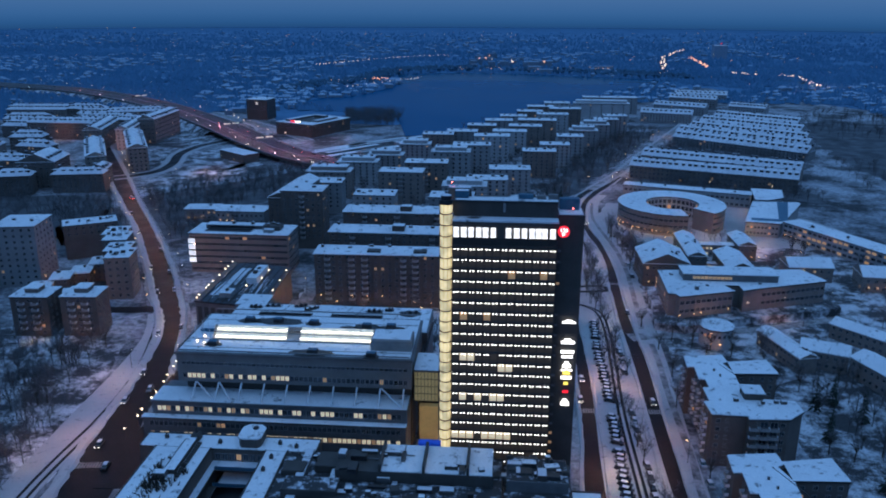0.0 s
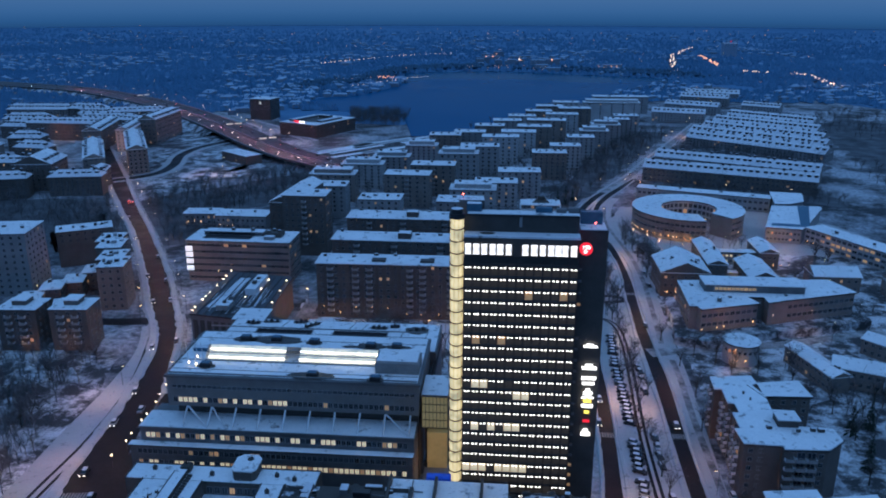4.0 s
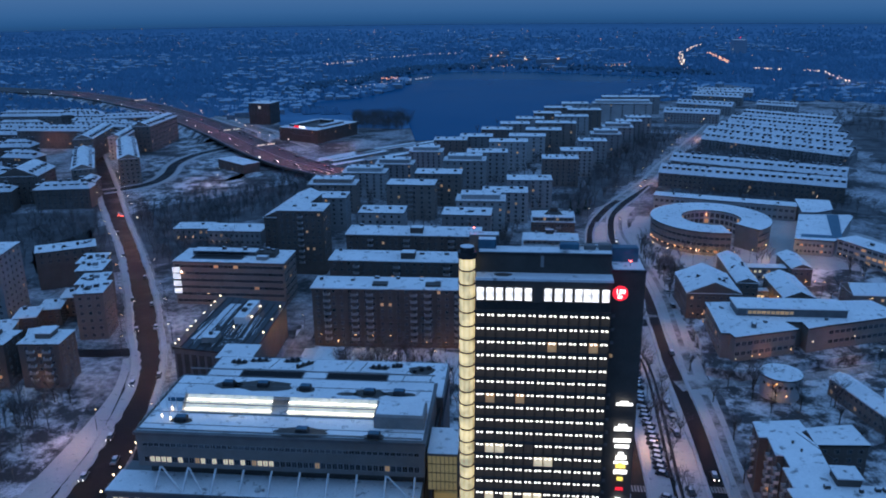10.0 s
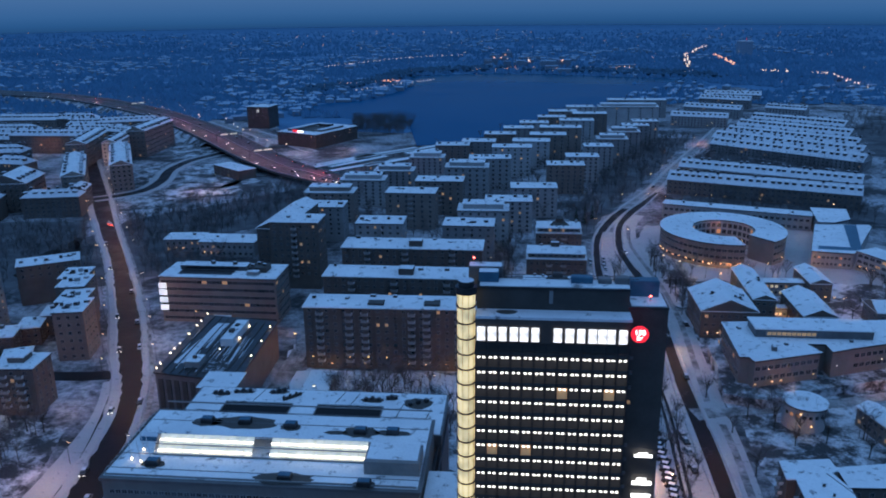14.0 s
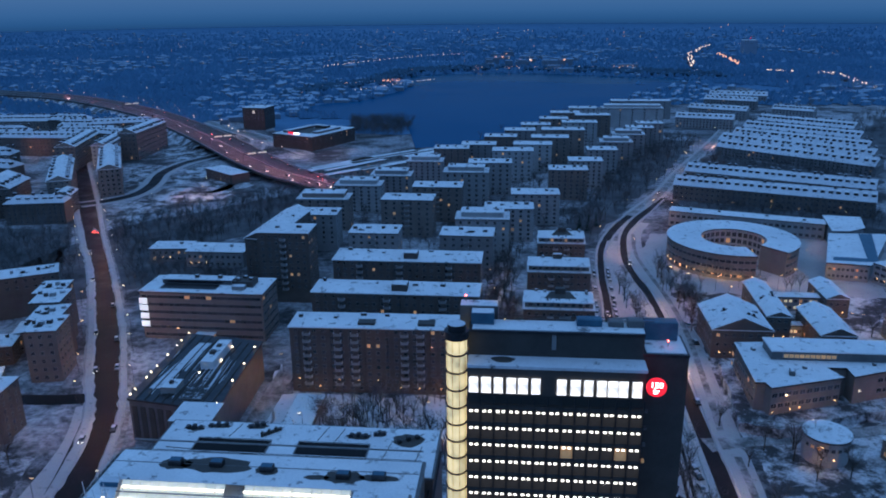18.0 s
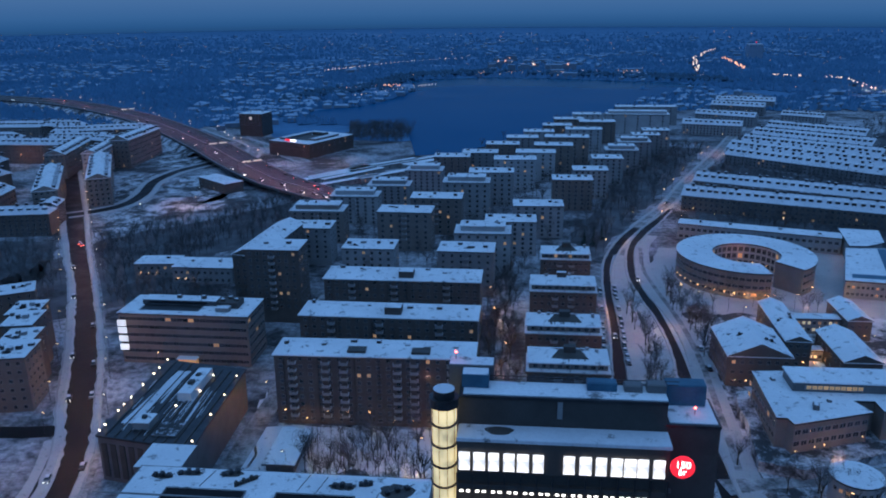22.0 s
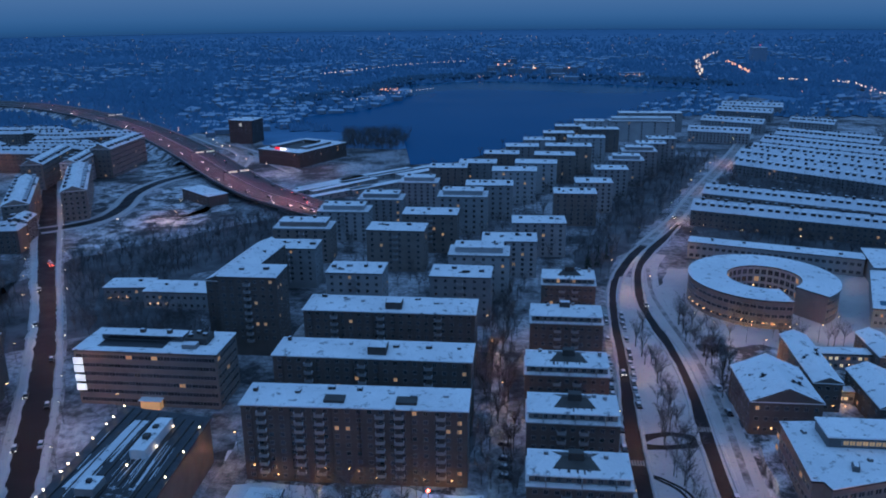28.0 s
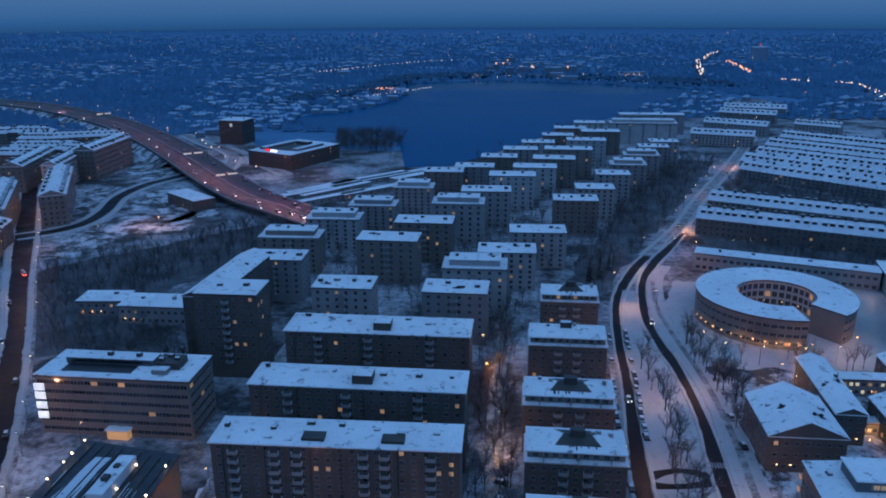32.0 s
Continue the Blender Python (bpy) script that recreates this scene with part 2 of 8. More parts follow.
M = {
    "ground": ground_material(),
    "snow": snow_material("roof_snow", (0.82, 0.825, 0.835), 0.20, 0.33),
    "snow_thin": snow_material("thin_snow", (0.68, 0.69, 0.72), 0.10),
    "snow_patchy": snow_material("melting_roof_snow", (0.60, 0.62, 0.66), 0.04, 0.52),
    "snow_scrub": slope_material(),
    "panel_white": glow("white_sign_panel", (0.88, 0.94, 1.0), 0.95, 0.8),
    "bank": snow_material("ploughed_snow", (0.42, 0.415, 0.42), 0.20, 0.31),
    "motorway": road_material("motorway_asphalt", (0.05, 0.047, 0.048), (0.11, 0.10, 0.10)),
    "asphalt": road_material("wet_asphalt", (0.009, 0.009, 0.010), (0.032, 0.031, 0.033)),
    "path": road_material("trodden_snow", (0.10, 0.098, 0.10), (0.52, 0.515, 0.52), 0.16),
    "brick": two_scale("brown_brick", (0.116, 0.097, 0.087), (0.166, 0.140, 0.125), 0.15, 3.0, vary=0.3),
    "plaster": two_scale("grey_beige_plaster", (0.29, 0.29, 0.295), (0.38, 0.38, 0.385), 0.12, 2.5, vary=0.4),
    "pale_plaster": two_scale("pale_plaster", (0.37, 0.37, 0.375), (0.47, 0.47, 0.47), 0.12, 2.5, vary=0.35),
    "plaster2": two_scale("ochre_plaster", (0.20, 0.168, 0.15), (0.27, 0.232, 0.21), 0.12, 2.5, vary=0.3),
    "concrete": two_scale("pale_concrete", (0.24, 0.24, 0.24), (0.34, 0.335, 0.33), 0.2, 4.0, vary=0.15),
    "clad": two_scale("grey_metal_cladding", (0.13, 0.128, 0.13), (0.19, 0.187, 0.19), 0.2, 5.0, 0.5, 0.3, vary=0.1),
    "dark_clad": two_scale("black_cladding", (0.058, 0.053, 0.049), (0.085, 0.078, 0.072), 0.2, 4.0, 0.55, 0.0, 0.2),
    "metal": two_scale("dark_steel", (0.05, 0.05, 0.055), (0.085, 0.085, 0.09), 0.5, 6.0, 0.45, 0.8),
    "white_steel": two_scale("white_steel", (0.62, 0.63, 0.65), (0.75, 0.75, 0.77), 0.5, 6.0, 0.5),
    "tarp": two_scale("blue_tarpaulin", (0.02, 0.10, 0.55), (0.04, 0.16, 0.75), 0.5, 3.0, 0.5),
    "blue_sheet": two_scale("blue_sheet", (0.03, 0.10, 0.16), (0.05, 0.15, 0.22), 0.5, 5.0, 0.5),
    "frame": two_scale("window_frame", (0.22, 0.22, 0.22), (0.32, 0.32, 0.31), 0.8, 6.0, 0.6),
    "glass": glass_material("dark_window_glass", (0.030, 0.034, 0.042)),
    "office_glass": glow("dim_office_glass", (0.030, 0.027, 0.025), 1.0, 0.3),
    "facade": two_scale("warm_grey_facade", (0.17, 0.162, 0.155), (0.23, 0.22, 0.21), 0.2, 5.0, 0.6, vary=0.1),
    "skylight": glow("skylight_glow", (1.0, 0.93, 0.70), 0.36, 0.5),
    "link_glass": glow("dim_link_glass", (0.60, 0.48, 0.22), 0.16, 0.6),
    "bulb": glow("wall_lamp_glow", (1.0, 0.50, 0.20), 6.0),
    "head_lamp": glow("headlight_glow", (1.0, 0.92, 0.80), 8.0),
    "lit": glow("lit_window_warm", (1.0, 0.52, 0.22), 0.36, 1.6),
    "lit_dim": glow("lit_window_dim", (1.0, 0.52, 0.22), 0.2, 0.9),
    "lit_white": glow("lit_office_window", (1.0, 0.80, 0.50), 0.68, 0.9),
    "tube": glow("ceiling_light", (1.0, 0.95, 0.86), 3.4),
    "sign_white": glow("sign_white_light", (1.0, 0.97, 0.93), 3.0),
    "sign_bar": glow("sign_bar_light", (1.0, 0.97, 0.93), 1.5, 1.1),
    "sign_red": glow("sign_red_light", (0.85, 0.02, 0.04), 1.3),
    "sign_yellow": glow("sign_yellow_light", (1.0, 0.75, 0.12), 1.6),
    "lamp_warm": glow("street_lamp_glow", (1.0, 0.50, 0.22), 12.0),
    "lamp_white": glow("white_lamp_glow", (1.0, 0.76, 0.50), 8.0),
    "red_lamp": glow("red_lamp", (1.0, 0.10, 0.08), 14.0),
    "stair_glow": glow("stair_tower_light", (1.0, 0.80, 0.42), 0.9, 0.35),
    "bark": two_scale("bark", (0.035, 0.028, 0.022), (0.06, 0.05, 0.042), 0.8, 8.0, 0.9),
    "twig": two_scale("frosted_twigs", (0.055, 0.052, 0.052), (0.17, 0.17, 0.178), 0.3, 4.0, 0.9),
    "needle": two_scale("dark_needles", (0.012, 0.022, 0.016), (0.03, 0.045, 0.036), 0.4, 6.0, 0.9),
    "rubber": two_scale("tyre_rubber", (0.015, 0.015, 0.015), (0.025, 0.025, 0.025), 2.0, 9.0, 0.8),
    "car_dark": two_scale("dark_car_paint", (0.02, 0.02, 0.025), (0.03, 0.03, 0.035), 0.3, 5.0, 0.3, 0.2, vary=0.5),
    "car_pale": two_scale("pale_car_paint", (0.35, 0.36, 0.38), (0.5, 0.5, 0.52), 0.3, 5.0, 0.35, 0.2, vary=0.5),
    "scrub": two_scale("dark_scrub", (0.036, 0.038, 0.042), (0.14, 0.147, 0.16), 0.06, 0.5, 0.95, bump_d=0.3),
    # far surfaces: the blue tint is aerial haze painted into the base colours
    "hazed_wood": two_scale("frosted_woods", (0.052, 0.160, 0.275), (0.095, 0.235, 0.375), 0.004, 0.12, 0.95),
    "hazed_snow": two_scale("far_roof_snow", (0.19, 0.31, 0.43), (0.36, 0.49, 0.62), 0.01, 0.2, 0.9),
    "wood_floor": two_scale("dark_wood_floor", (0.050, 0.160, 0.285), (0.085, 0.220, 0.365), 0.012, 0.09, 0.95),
    "hazed_shore_wood": two_scale("dark_shore_woods", (0.032, 0.090, 0.145), (0.055, 0.130, 0.195), 0.02, 0.3, 0.95),
    "hazed_tower": two_scale("pale_blue_concrete", (0.20, 0.28, 0.36), (0.28, 0.36, 0.44), 0.02, 0.3, 0.9),
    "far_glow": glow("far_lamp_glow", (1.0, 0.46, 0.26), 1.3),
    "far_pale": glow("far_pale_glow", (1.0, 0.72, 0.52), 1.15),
    # far walls, with the same haze tint in their colour
    "hazed_wall": two_scale("far_house_wall", (0.13, 0.19, 0.245), (0.21, 0.27, 0.32), 0.01, 0.3, 0.9),
}


def water_material(name, c, spec):
    m, n, l, b = material(name, 0.12, 0, spec)
    b.inputs["IOR"].default_value = 1.12
    b.inputs["Base Color"].default_value = (*c, 1)
    t = noise_node(n, l, 0.15, 5)
    t2 = noise_node(n, l, 0.01, 3)
    r = ramp(n, l, t2.outputs["Fac"], ((0.3, (0.10, 0.10, 0.10)), (0.7, (0.24, 0.24, 0.24))))
    l.new(r.outputs["Color"], b.inputs["Roughness"])
    bump(n, l, b, t.outputs["Fac"], 0.08, 0.15)
    return m


M["water"] = water_material("lake_water", (0.004, 0.085, 0.185), 0.05)
# darker base colour: the far woods' reflection is painted into this water
M["reflection_water"] = water_material("dark_shore_water", (0.006, 0.080, 0.150), 0.10)


# ---- mesh building ----
class Mesh:
    """Collects boxes, prisms and strips with a material for each, and links them as one object."""

    def __init__(self):
        self.v, self.f, self.m, self.slots = [], [], [], []

    def slot(self, mat):
        if mat not in self.slots:
            self.slots.append(mat)
        return self.slots.index(mat)

    def add(self, verts, faces, mat):
        k, s = len(self.v), self.slot(mat)
        self.v += verts
        self.f += [tuple(i + k for i in fc) for fc in faces]
        self.m += [s] * len(faces)
        return self

    def box(self, x0, x1, y0, y1, z0, z1, mat, bevel=0.0, top=None):
        """A box; bevel draws its top in; top: another material for the top face."""
        b = bevel
        vs = [(x0, y0, z0), (x1, y0, z0), (x1, y1, z0), (x0, y1, z0)]
        if b:
            vs += [(x0, y0, z1 - b), (x1, y0, z1 - b), (x1, y1, z1 - b), (x0, y1, z1 - b)]
        vs += [(x0 + b, y0 + b, z1), (x1 - b, y0 + b, z1), (x1 - b, y1 - b, z1), (x0 + b, y1 - b, z1)]
        fs = [(3, 2, 1, 0)]
        rings = len(vs) // 4
        for r in range(rings - 1):
            a, c = 4 * r, 4 * r + 4
            fs += [(a + i, a + (i + 1) % 4, c + (i + 1) % 4, c + i) for i in range(4)]
        t = 4 * (rings - 1)
        self.add(vs, fs, mat)
        self.add(vs[t:], [(0, 1, 2, 3)], top or mat)
        return self

    def prism(self, poly, z0, z1, mat, top=None):
        """An upright prism on a polygon that runs anticlockwise."""
        k = len(poly)
        vs = [(x, y, z0) for x, y in poly] + [(x, y, z1) for x, y in poly]
        self.add(vs, [(i, (i + 1) % k, k + (i + 1) % k, k + i) for i in range(k)] + [tuple(range(k - 1, -1, -1))], mat)
        self.add(vs[k:], [tuple(range(k))], top or mat)
        return self

    def gable(self, x0, x1, y0, y1, z0, z1, mat, along="x", hip=0.0, thick=0.35, end=None):
        """A pitched roof slab with thickness."""
        if along == "x":
            ym = (y0 + y1) / 2
            vs = [(x0, y0, z0), (x1, y0, z0), (x1, y1, z0), (x0, y1, z0), (x0 + hip, ym, z1), (x1 - hip, ym, z1)]
            fs = [(0, 1, 5, 4), (2, 3, 4, 5), (1, 2, 5), (3, 0, 4)]
        else:
            xm = (x0 + x1) / 2
            vs = [(x0, y0, z0), (x1, y0, z0), (x1, y1, z0), (x0, y1, z0), (xm, y0 + hip, z1), (xm, y1 - hip, z1)]
            fs = [(1, 2, 5, 4), (3, 0, 4, 5), (0, 1, 4), (2, 3, 5)]
        low = [(x, y, z - thick) for x, y, z in vs[:4]]
        self.add(vs, fs[2:], end or mat)
        self.add(vs + low, fs[:2] + [(6, 7, 1, 0), (7, 8, 2, 1), (8, 9, 3, 2), (9, 6, 0, 3), (9, 8, 7, 6)], mat)
        return self

    def tube(self, a, b, r0, r1, mat, sides=6):
        a, b = Vector(a), Vector(b)
        d = (b - a).normalized()
        u = d.orthogonal().normalized()
        w = d.cross(u)
        vs = []
        for p, r in ((a, r0), (b, r1)):
            for i in range(sides):
                q = p + u * (r * math.cos(2 * math.pi * i / sides)) + w * (r * math.sin(2 * math.pi * i / sides))
                vs.append(tuple(q))
        fs = [(i, (i + 1) % sides, sides + (i + 1) % sides, sides + i) for i in range(sides)]
        self.add(vs, fs + [tuple(range(sides - 1, -1, -1)), tuple(range(sides, 2 * sides))], mat)
        return self

    def ball(self, x, y, z, r, mat):
        vs = [(x + r, y, z), (x, y + r, z), (x - r, y, z), (x, y - r, z), (x, y, z + r), (x, y, z - r)]
        self.add(vs, [(0, 1, 4), (1, 2, 4), (2, 3, 4), (3, 0, 4), (1, 0, 5), (2, 1, 5), (3, 2, 5), (0, 3, 5)], mat)
        return self

    def data(self, name):
        me = bpy.data.meshes.new(name)
        me.from_pydata(self.v, [], self.f)
        for s in self.slots:
            me.materials.append(M[s])
        me.polygons.foreach_set("material_index", self.m)
        me.update()
        return me

    def put(self, name, parent=None, label="", m=None):
        return part(name, self.data(name), parent, label, m)


def part(name, me, parent=None, label="", m=None):
    ob = new(name, me)
    if parent:
        ob.parent = parent
    if m is not None:
        ob.matrix_basis = m
    if label:
        ob["label"] = label
    return ob


def thing(name, label, category, m=None, group="", kind=""):
    ob = new(name)
    ob.empty_display_size = 0.5
    if m is not None:
        ob.matrix_basis = m
    return tagged(ob, label, category, group, kind)


WINDOWS = {}


def window_data(w, h, state, bars=1):
    """A window: a frame with mullions and a recessed pane; shared by all alike."""
    key = (round(w, 2), round(h, 2), state, bars)
    if key not in WINDOWS:
        k, t = Mesh(), 0.09
        k.box(-w / 2, w / 2, -0.06, 0.10, 0, t, "frame").box(-w / 2, w / 2, -0.06, 0.10, h - t, h, "frame")
        for i in range(bars + 2):
            x = -w / 2 + t / 2 + (w - t) * i / (bars + 1)
            k.box(x - t / 2, x + t / 2, -0.05, 0.10, t, h - t, "frame")
        k.add([(-w / 2, -0.01, t), (w / 2, -0.01, t), (w / 2, -0.01, h - t), (-w / 2, -0.01, h - t)], [(0, 1, 2, 3)], state)
        WINDOWS[key] = k.data("window")
    return WINDOWS[key]


def state(lit, r=rng):
    v = r.random()
    if lit >= 0.3:
        return "lit_white" if v < lit * 0.75 else "lit_dim" if v < lit else "glass"
    return "lit" if v < lit * 0.5 else "lit_dim" if v < lit else "glass"


def face_windows(parent, x0, x1, y, z0, floors, step, count, w, h, side="front", lit=0.05, skip=None, bars=1):
    """Rows of windows on a wall. side: front faces -y, left -x, right +x; for the sides x0..x1 run along y and y is the wall's x."""
    for fl in range(floors):
        for i in range(count):
            if skip and skip(fl, i):
                continue
            p = x0 + (x1 - x0) * (i + 0.5) / count
            z = z0 + fl * step
            m = {"front": (p, y, z, 0), "left": (y, p, z, -90), "right": (y, p, z, 90)}[side]
            part("window", window_data(w, h, state(lit), bars), parent, "", pose(m[0], m[1], m[2], 0, 0, m[3]))


def window_rows(parent, x0, x1, y, z0, floors, step, count, w, h, lit=0.04, side="front"):
    """The windows on one wall of a distant house, too small to pick apart: frames and panes in one part."""
    k = Mesh()
    for fl in range(floors):
        z = z0 + fl * step
        for i in range(count):
            p = x0 + (x1 - x0) * (i + 0.5) / count
            st = state(lit)
            k.box(p - w / 2 - 0.09, p + w / 2 + 0.09, -0.05, 0.02, z - 0.09, z + h + 0.09, "frame")
            for a, b in ((p - w / 2, p - 0.05), (p + 0.05, p + w / 2)):
                k.add([(a, -0.06, z), (b, -0.06, z), (b, -0.06, z + h), (a, -0.06, z + h)], [(0, 1, 2, 3)], st)
    tagged(k.put("window_row", parent, "", pose(y, 0, 0, 0, 0, 90) if side == "right" else pose(0, y, 0)), kind="stuff")


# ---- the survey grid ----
# The plan is noted on a survey grid; these turn grid places into metres on the ground. A place read
# at a height z above the ground (a roof) lies nearer than one read on the ground itself.
def site(x, y, z=0.0):
    return 0.97537 * x - 0.03837 * y - 0.01537 * (134 - z), 1.19738 * y + 0.16238 * (134 - z)


def on_grid(x, y):
    """The grid place of a point on the ground."""
    gy = (y - 0.16238 * 134) / 1.19738
    return (x + 0.01537 * 134 + 0.03837 * gy) / 0.97537, gy


def sited(poly, z=0.0):
    return [site(x, y, z) for x, y in poly]


def heading(rz):
    """A direction on the grid, in degrees, as a direction on the ground."""
    c, s_ = math.cos(radians(rz)), math.sin(radians(rz))
    return math.degrees(math.atan2(1.19738 * s_, 0.97537 * c - 0.03837 * s_))


def footprint(w, d, rz):
    """Width, depth and turn of a house on the ground."""
    c, s_ = math.cos(radians(rz)), math.sin(radians(rz))
    k = math.hypot(1.19738 * s_, 0.97537 * c - 0.03837 * s_)
    return w * k, d * 1.1679 / k, heading(rz)


def resite(t, z, yc):
    """Moves a thing whose parts are noted in grid coordinates; z: the height of its main roof, yc: the middle of its depth."""
    off = -0.03837 * yc - 0.01537 * (134 - z)
    oy = 0.16238 * (134 - z)
    for ob in t.children_recursive:
        m = ob.matrix_basis
        if ob.parent is t and (abs(m.translation.x) > 1 or abs(m.translation.y) > 1):
            m = m.copy()
            m.translation = (0.97537 * m.translation.x + off, 1.19738 * m.translation.y + oy, m.translation.z)
            ob.matrix_basis = m
        elif ob.type == "MESH" and (ob.parent is t or abs(ob.parent.matrix_basis.translation.x) < 1) and ob.data.users == 1:
            for v in ob.data.vertices:
                v.co.x, v.co.y = 0.97537 * v.co.x + off, 1.19738 * v.co.y + oy


def resize(t, sx, sy):
    """Stretches the plan of a thing noted in grid metres; each mesh once."""
    done = set()
    for ob in t.children_recursive:
        m = ob.matrix_basis.copy()
        m.translation = (m.translation.x * sx, m.translation.y * sy, m.translation.z)
        ob.matrix_basis = m
        if ob.type == "MESH" and ob.data.name not in done:
            done.add(ob.data.name)
            for v in ob.data.vertices:
                v.co.x, v.co.y = v.co.x * sx, v.co.y * sy


# ---- ground, water and roads ----
g = Mesh()
N, R = 40, 7000
vs = [(-R + 2 * R * i / N, -R + 2 * R * j / N + 900, 0.0) for j in range(N + 1) for i in range(N + 1)]
g.add(vs, [(j * (N + 1) + i, j * (N + 1) + i + 1, (j + 1) * (N + 1) + i + 1, (j + 1) * (N + 1) + i) for j in range(N) for i in range(N)], "ground")
tagged(g.put("ground"), "snow-covered city ground with patches of dark scrub", "ground", kind="structure")

LAKE = [(-127, 956), (-181, 971), (-225, 999), (-261, 1039), (-274, 1095), (-258, 1125), (-219, 1150), (-196, 1203), (-176, 1310), (-130, 1415), (-67, 1433), (31, 1405), (106, 1375), (173, 1375), (215, 1405), (262, 1380), (240, 1330), (180, 1240), (125, 1150), (60, 1040), (10, 950), (-40, 850), (-62, 815), (-98, 806), (-112, 880)]
tagged(Mesh().prism(LAKE[::-1], 0.0, 0.3, "water").put("water"), "calm dark blue lake between the city's shores", "lake", kind="structure")
# strip of lake coloured as the shore woods' reflection
FAR_LAKE = [(-176, 1310.5), (-130, 1415.5), (-67, 1433.5), (31, 1405.5), (106, 1375.5), (173, 1375.5), (215, 1405.5), (262, 1380.5), (300, 1425), (245, 1470), (197, 1485), (73, 1540), (-74, 1574), (-196, 1509)]
tagged(Mesh().prism(FAR_LAKE, 0.0, 0.29, "reflection_water").put("water"), "still water along the far shore, reflected woods put into its colour", "lake", kind="structure")


def strip(name, label, line, mat, z=0.04, category="road", rough=0.0, kind="structure", metres=False):
    """A road along points (x, y, width), rounded between them; kerb: the height of a raised strip."""
    if not metres:
        line = [(*site(x, y), 0.98 * w) for x, y, w in line]
    pts, n = [], len(line)
    for i in range(n - 1):
        p0, p1, p2, p3 = (Vector(line[max(0, min(n - 1, k))]) for k in (i - 1, i, i + 1, i + 2))
        for s in range(8):
            t = s / 8
            pts.append(0.5 * (2 * p1 + (p2 - p0) * t + (2 * p0 - 5 * p1 + 4 * p2 - p3) * t * t + (3 * p1 - p0 - 3 * p2 + p3) * t ** 3))
    pts.append(Vector(line[-1]))
    if rough:
        fine = []
        for p, q in zip(pts, pts[1:]):
            m_ = max(1, int((q - p).length / 2.5))
            fine += [p.lerp(q, u / m_) for u in range(m_)]
        pts = fine
    k, vs = Mesh(), []
    for i, p in enumerate(pts):
        d = pts[min(i + 1, len(pts) - 1)] - pts[max(i - 1, 0)]
        nx, ny = -d.y, d.x
        q = math.hypot(nx, ny) or 1
        nx, ny = nx / q * p.z / 2, ny / q * p.z / 2
        a, b, h_ = 1 + rough * noise.noise((p.x * 0.3, p.y * 0.3, 1)), 1 + rough * noise.noise((p.x * 0.3, p.y * 0.3, 7)), z * (1 + rough * 0.6 * noise.noise((p.x * 0.5, p.y * 0.5, 3)))
        t_ = 0.55 if rough else 1
        vs += [(p.x + nx * a, p.y + ny * a, 0.0), (p.x + nx * a * t_, p.y + ny * a * t_, h_), (p.x - nx * b * t_, p.y - ny * b * t_, h_), (p.x - nx * b, p.y - ny * b, 0.0)]
    fs = []
    for i in range(len(pts) - 1):
        a, b = 4 * i, 4 * i + 4
        fs += [(a + j, a + j + 1, b + j + 1, b + j) for j in range(3)]
    k.add(vs, fs, mat)
    return tagged(k.put(name), label, category, kind=kind), pts


LEFT = [(-103, 120, 17), (-110, 160, 16), (-114.6, 188, 15.5), (-117.7, 203, 14.5), (-121.3, 226, 12), (-124.5, 251, 11), (-133, 286, 9), (-142.5, 312, 9), (-157, 340, 10.5), (-171, 368, 10.5), (-189, 401, 10), (-217.4, 451, 9), (-249.6, 503, 10), (-296, 581, 12), (-344, 662, 12), (-420, 790, 11)]
WEST = [(30, 100, 7.5), (31.5, 160, 7.5), (32.3, 193, 7.4), (33.9, 216, 6.6), (34.6, 239, 5.8), (35.8, 276, 5.4), (35.6, 320, 5.6), (36.0, 360, 6.2), (38.6, 404, 4.8), (39.8, 430, 4.4), (40.6, 457, 4.4), (42.4, 482, 4.6), (46.4, 511, 5.2), (56.8, 546, 5.6), (69.4, 576, 5.6), (97.6, 636, 6), (126.4, 713, 6), (190, 870, 7), (280, 1110, 8)]
EAST = [(54, 100, 7), (55, 160, 7), (55.6, 198, 6.4), (57.1, 236, 6.2), (58.3, 258, 6.6), (58.2, 282, 7), (58.2, 305, 6.6), (59.4, 340, 6), (60.4, 371, 6), (61.8, 390, 5.8), (62.2, 409, 6), (60.6, 434, 5.6), (56.8, 460, 5.2), (55.8, 490, 4.8), (60.1, 528, 5), (68, 556, 5.4), (81, 587, 6), (96, 624, 6)]
LEFT, WEST, EAST = ([(*on_grid(x, y), w) for x, y, w in line] for line in (LEFT, WEST, EAST))
strip("pavement", "trodden snowy pavement beside the main road", [(-129, 120, 12), (-132, 170, 12), (-132.8, 192, 11.7), (-134, 222, 12), (-136, 256, 10), (-140.4, 287, 8), (-150, 312, 6)], "bank", 0.14, "pavement", metres=True)
strip("pavement", "trodden snowy pavement beside the main road", [(x + w / 2 + 2.5, y, 4) for x, y, w in LEFT], "path", 0.14, "pavement")
strip("pavement", "narrow snowy pavement beside the street", [(x - w / 2 - 2, y, 3) for x, y, w in WEST[:12]], "path", 0.12, "pavement")
strip("snow_verge", "smooth white snow strip between the roads", [(44, 100, 19), (44.5, 193, 19), (46, 240, 18), (47, 280, 18), (47.5, 340, 18), (49.5, 400, 18), (49.5, 450, 13), (49, 490, 9), (53, 520, 7)], "bank", 0.10, "verge", metres=True)
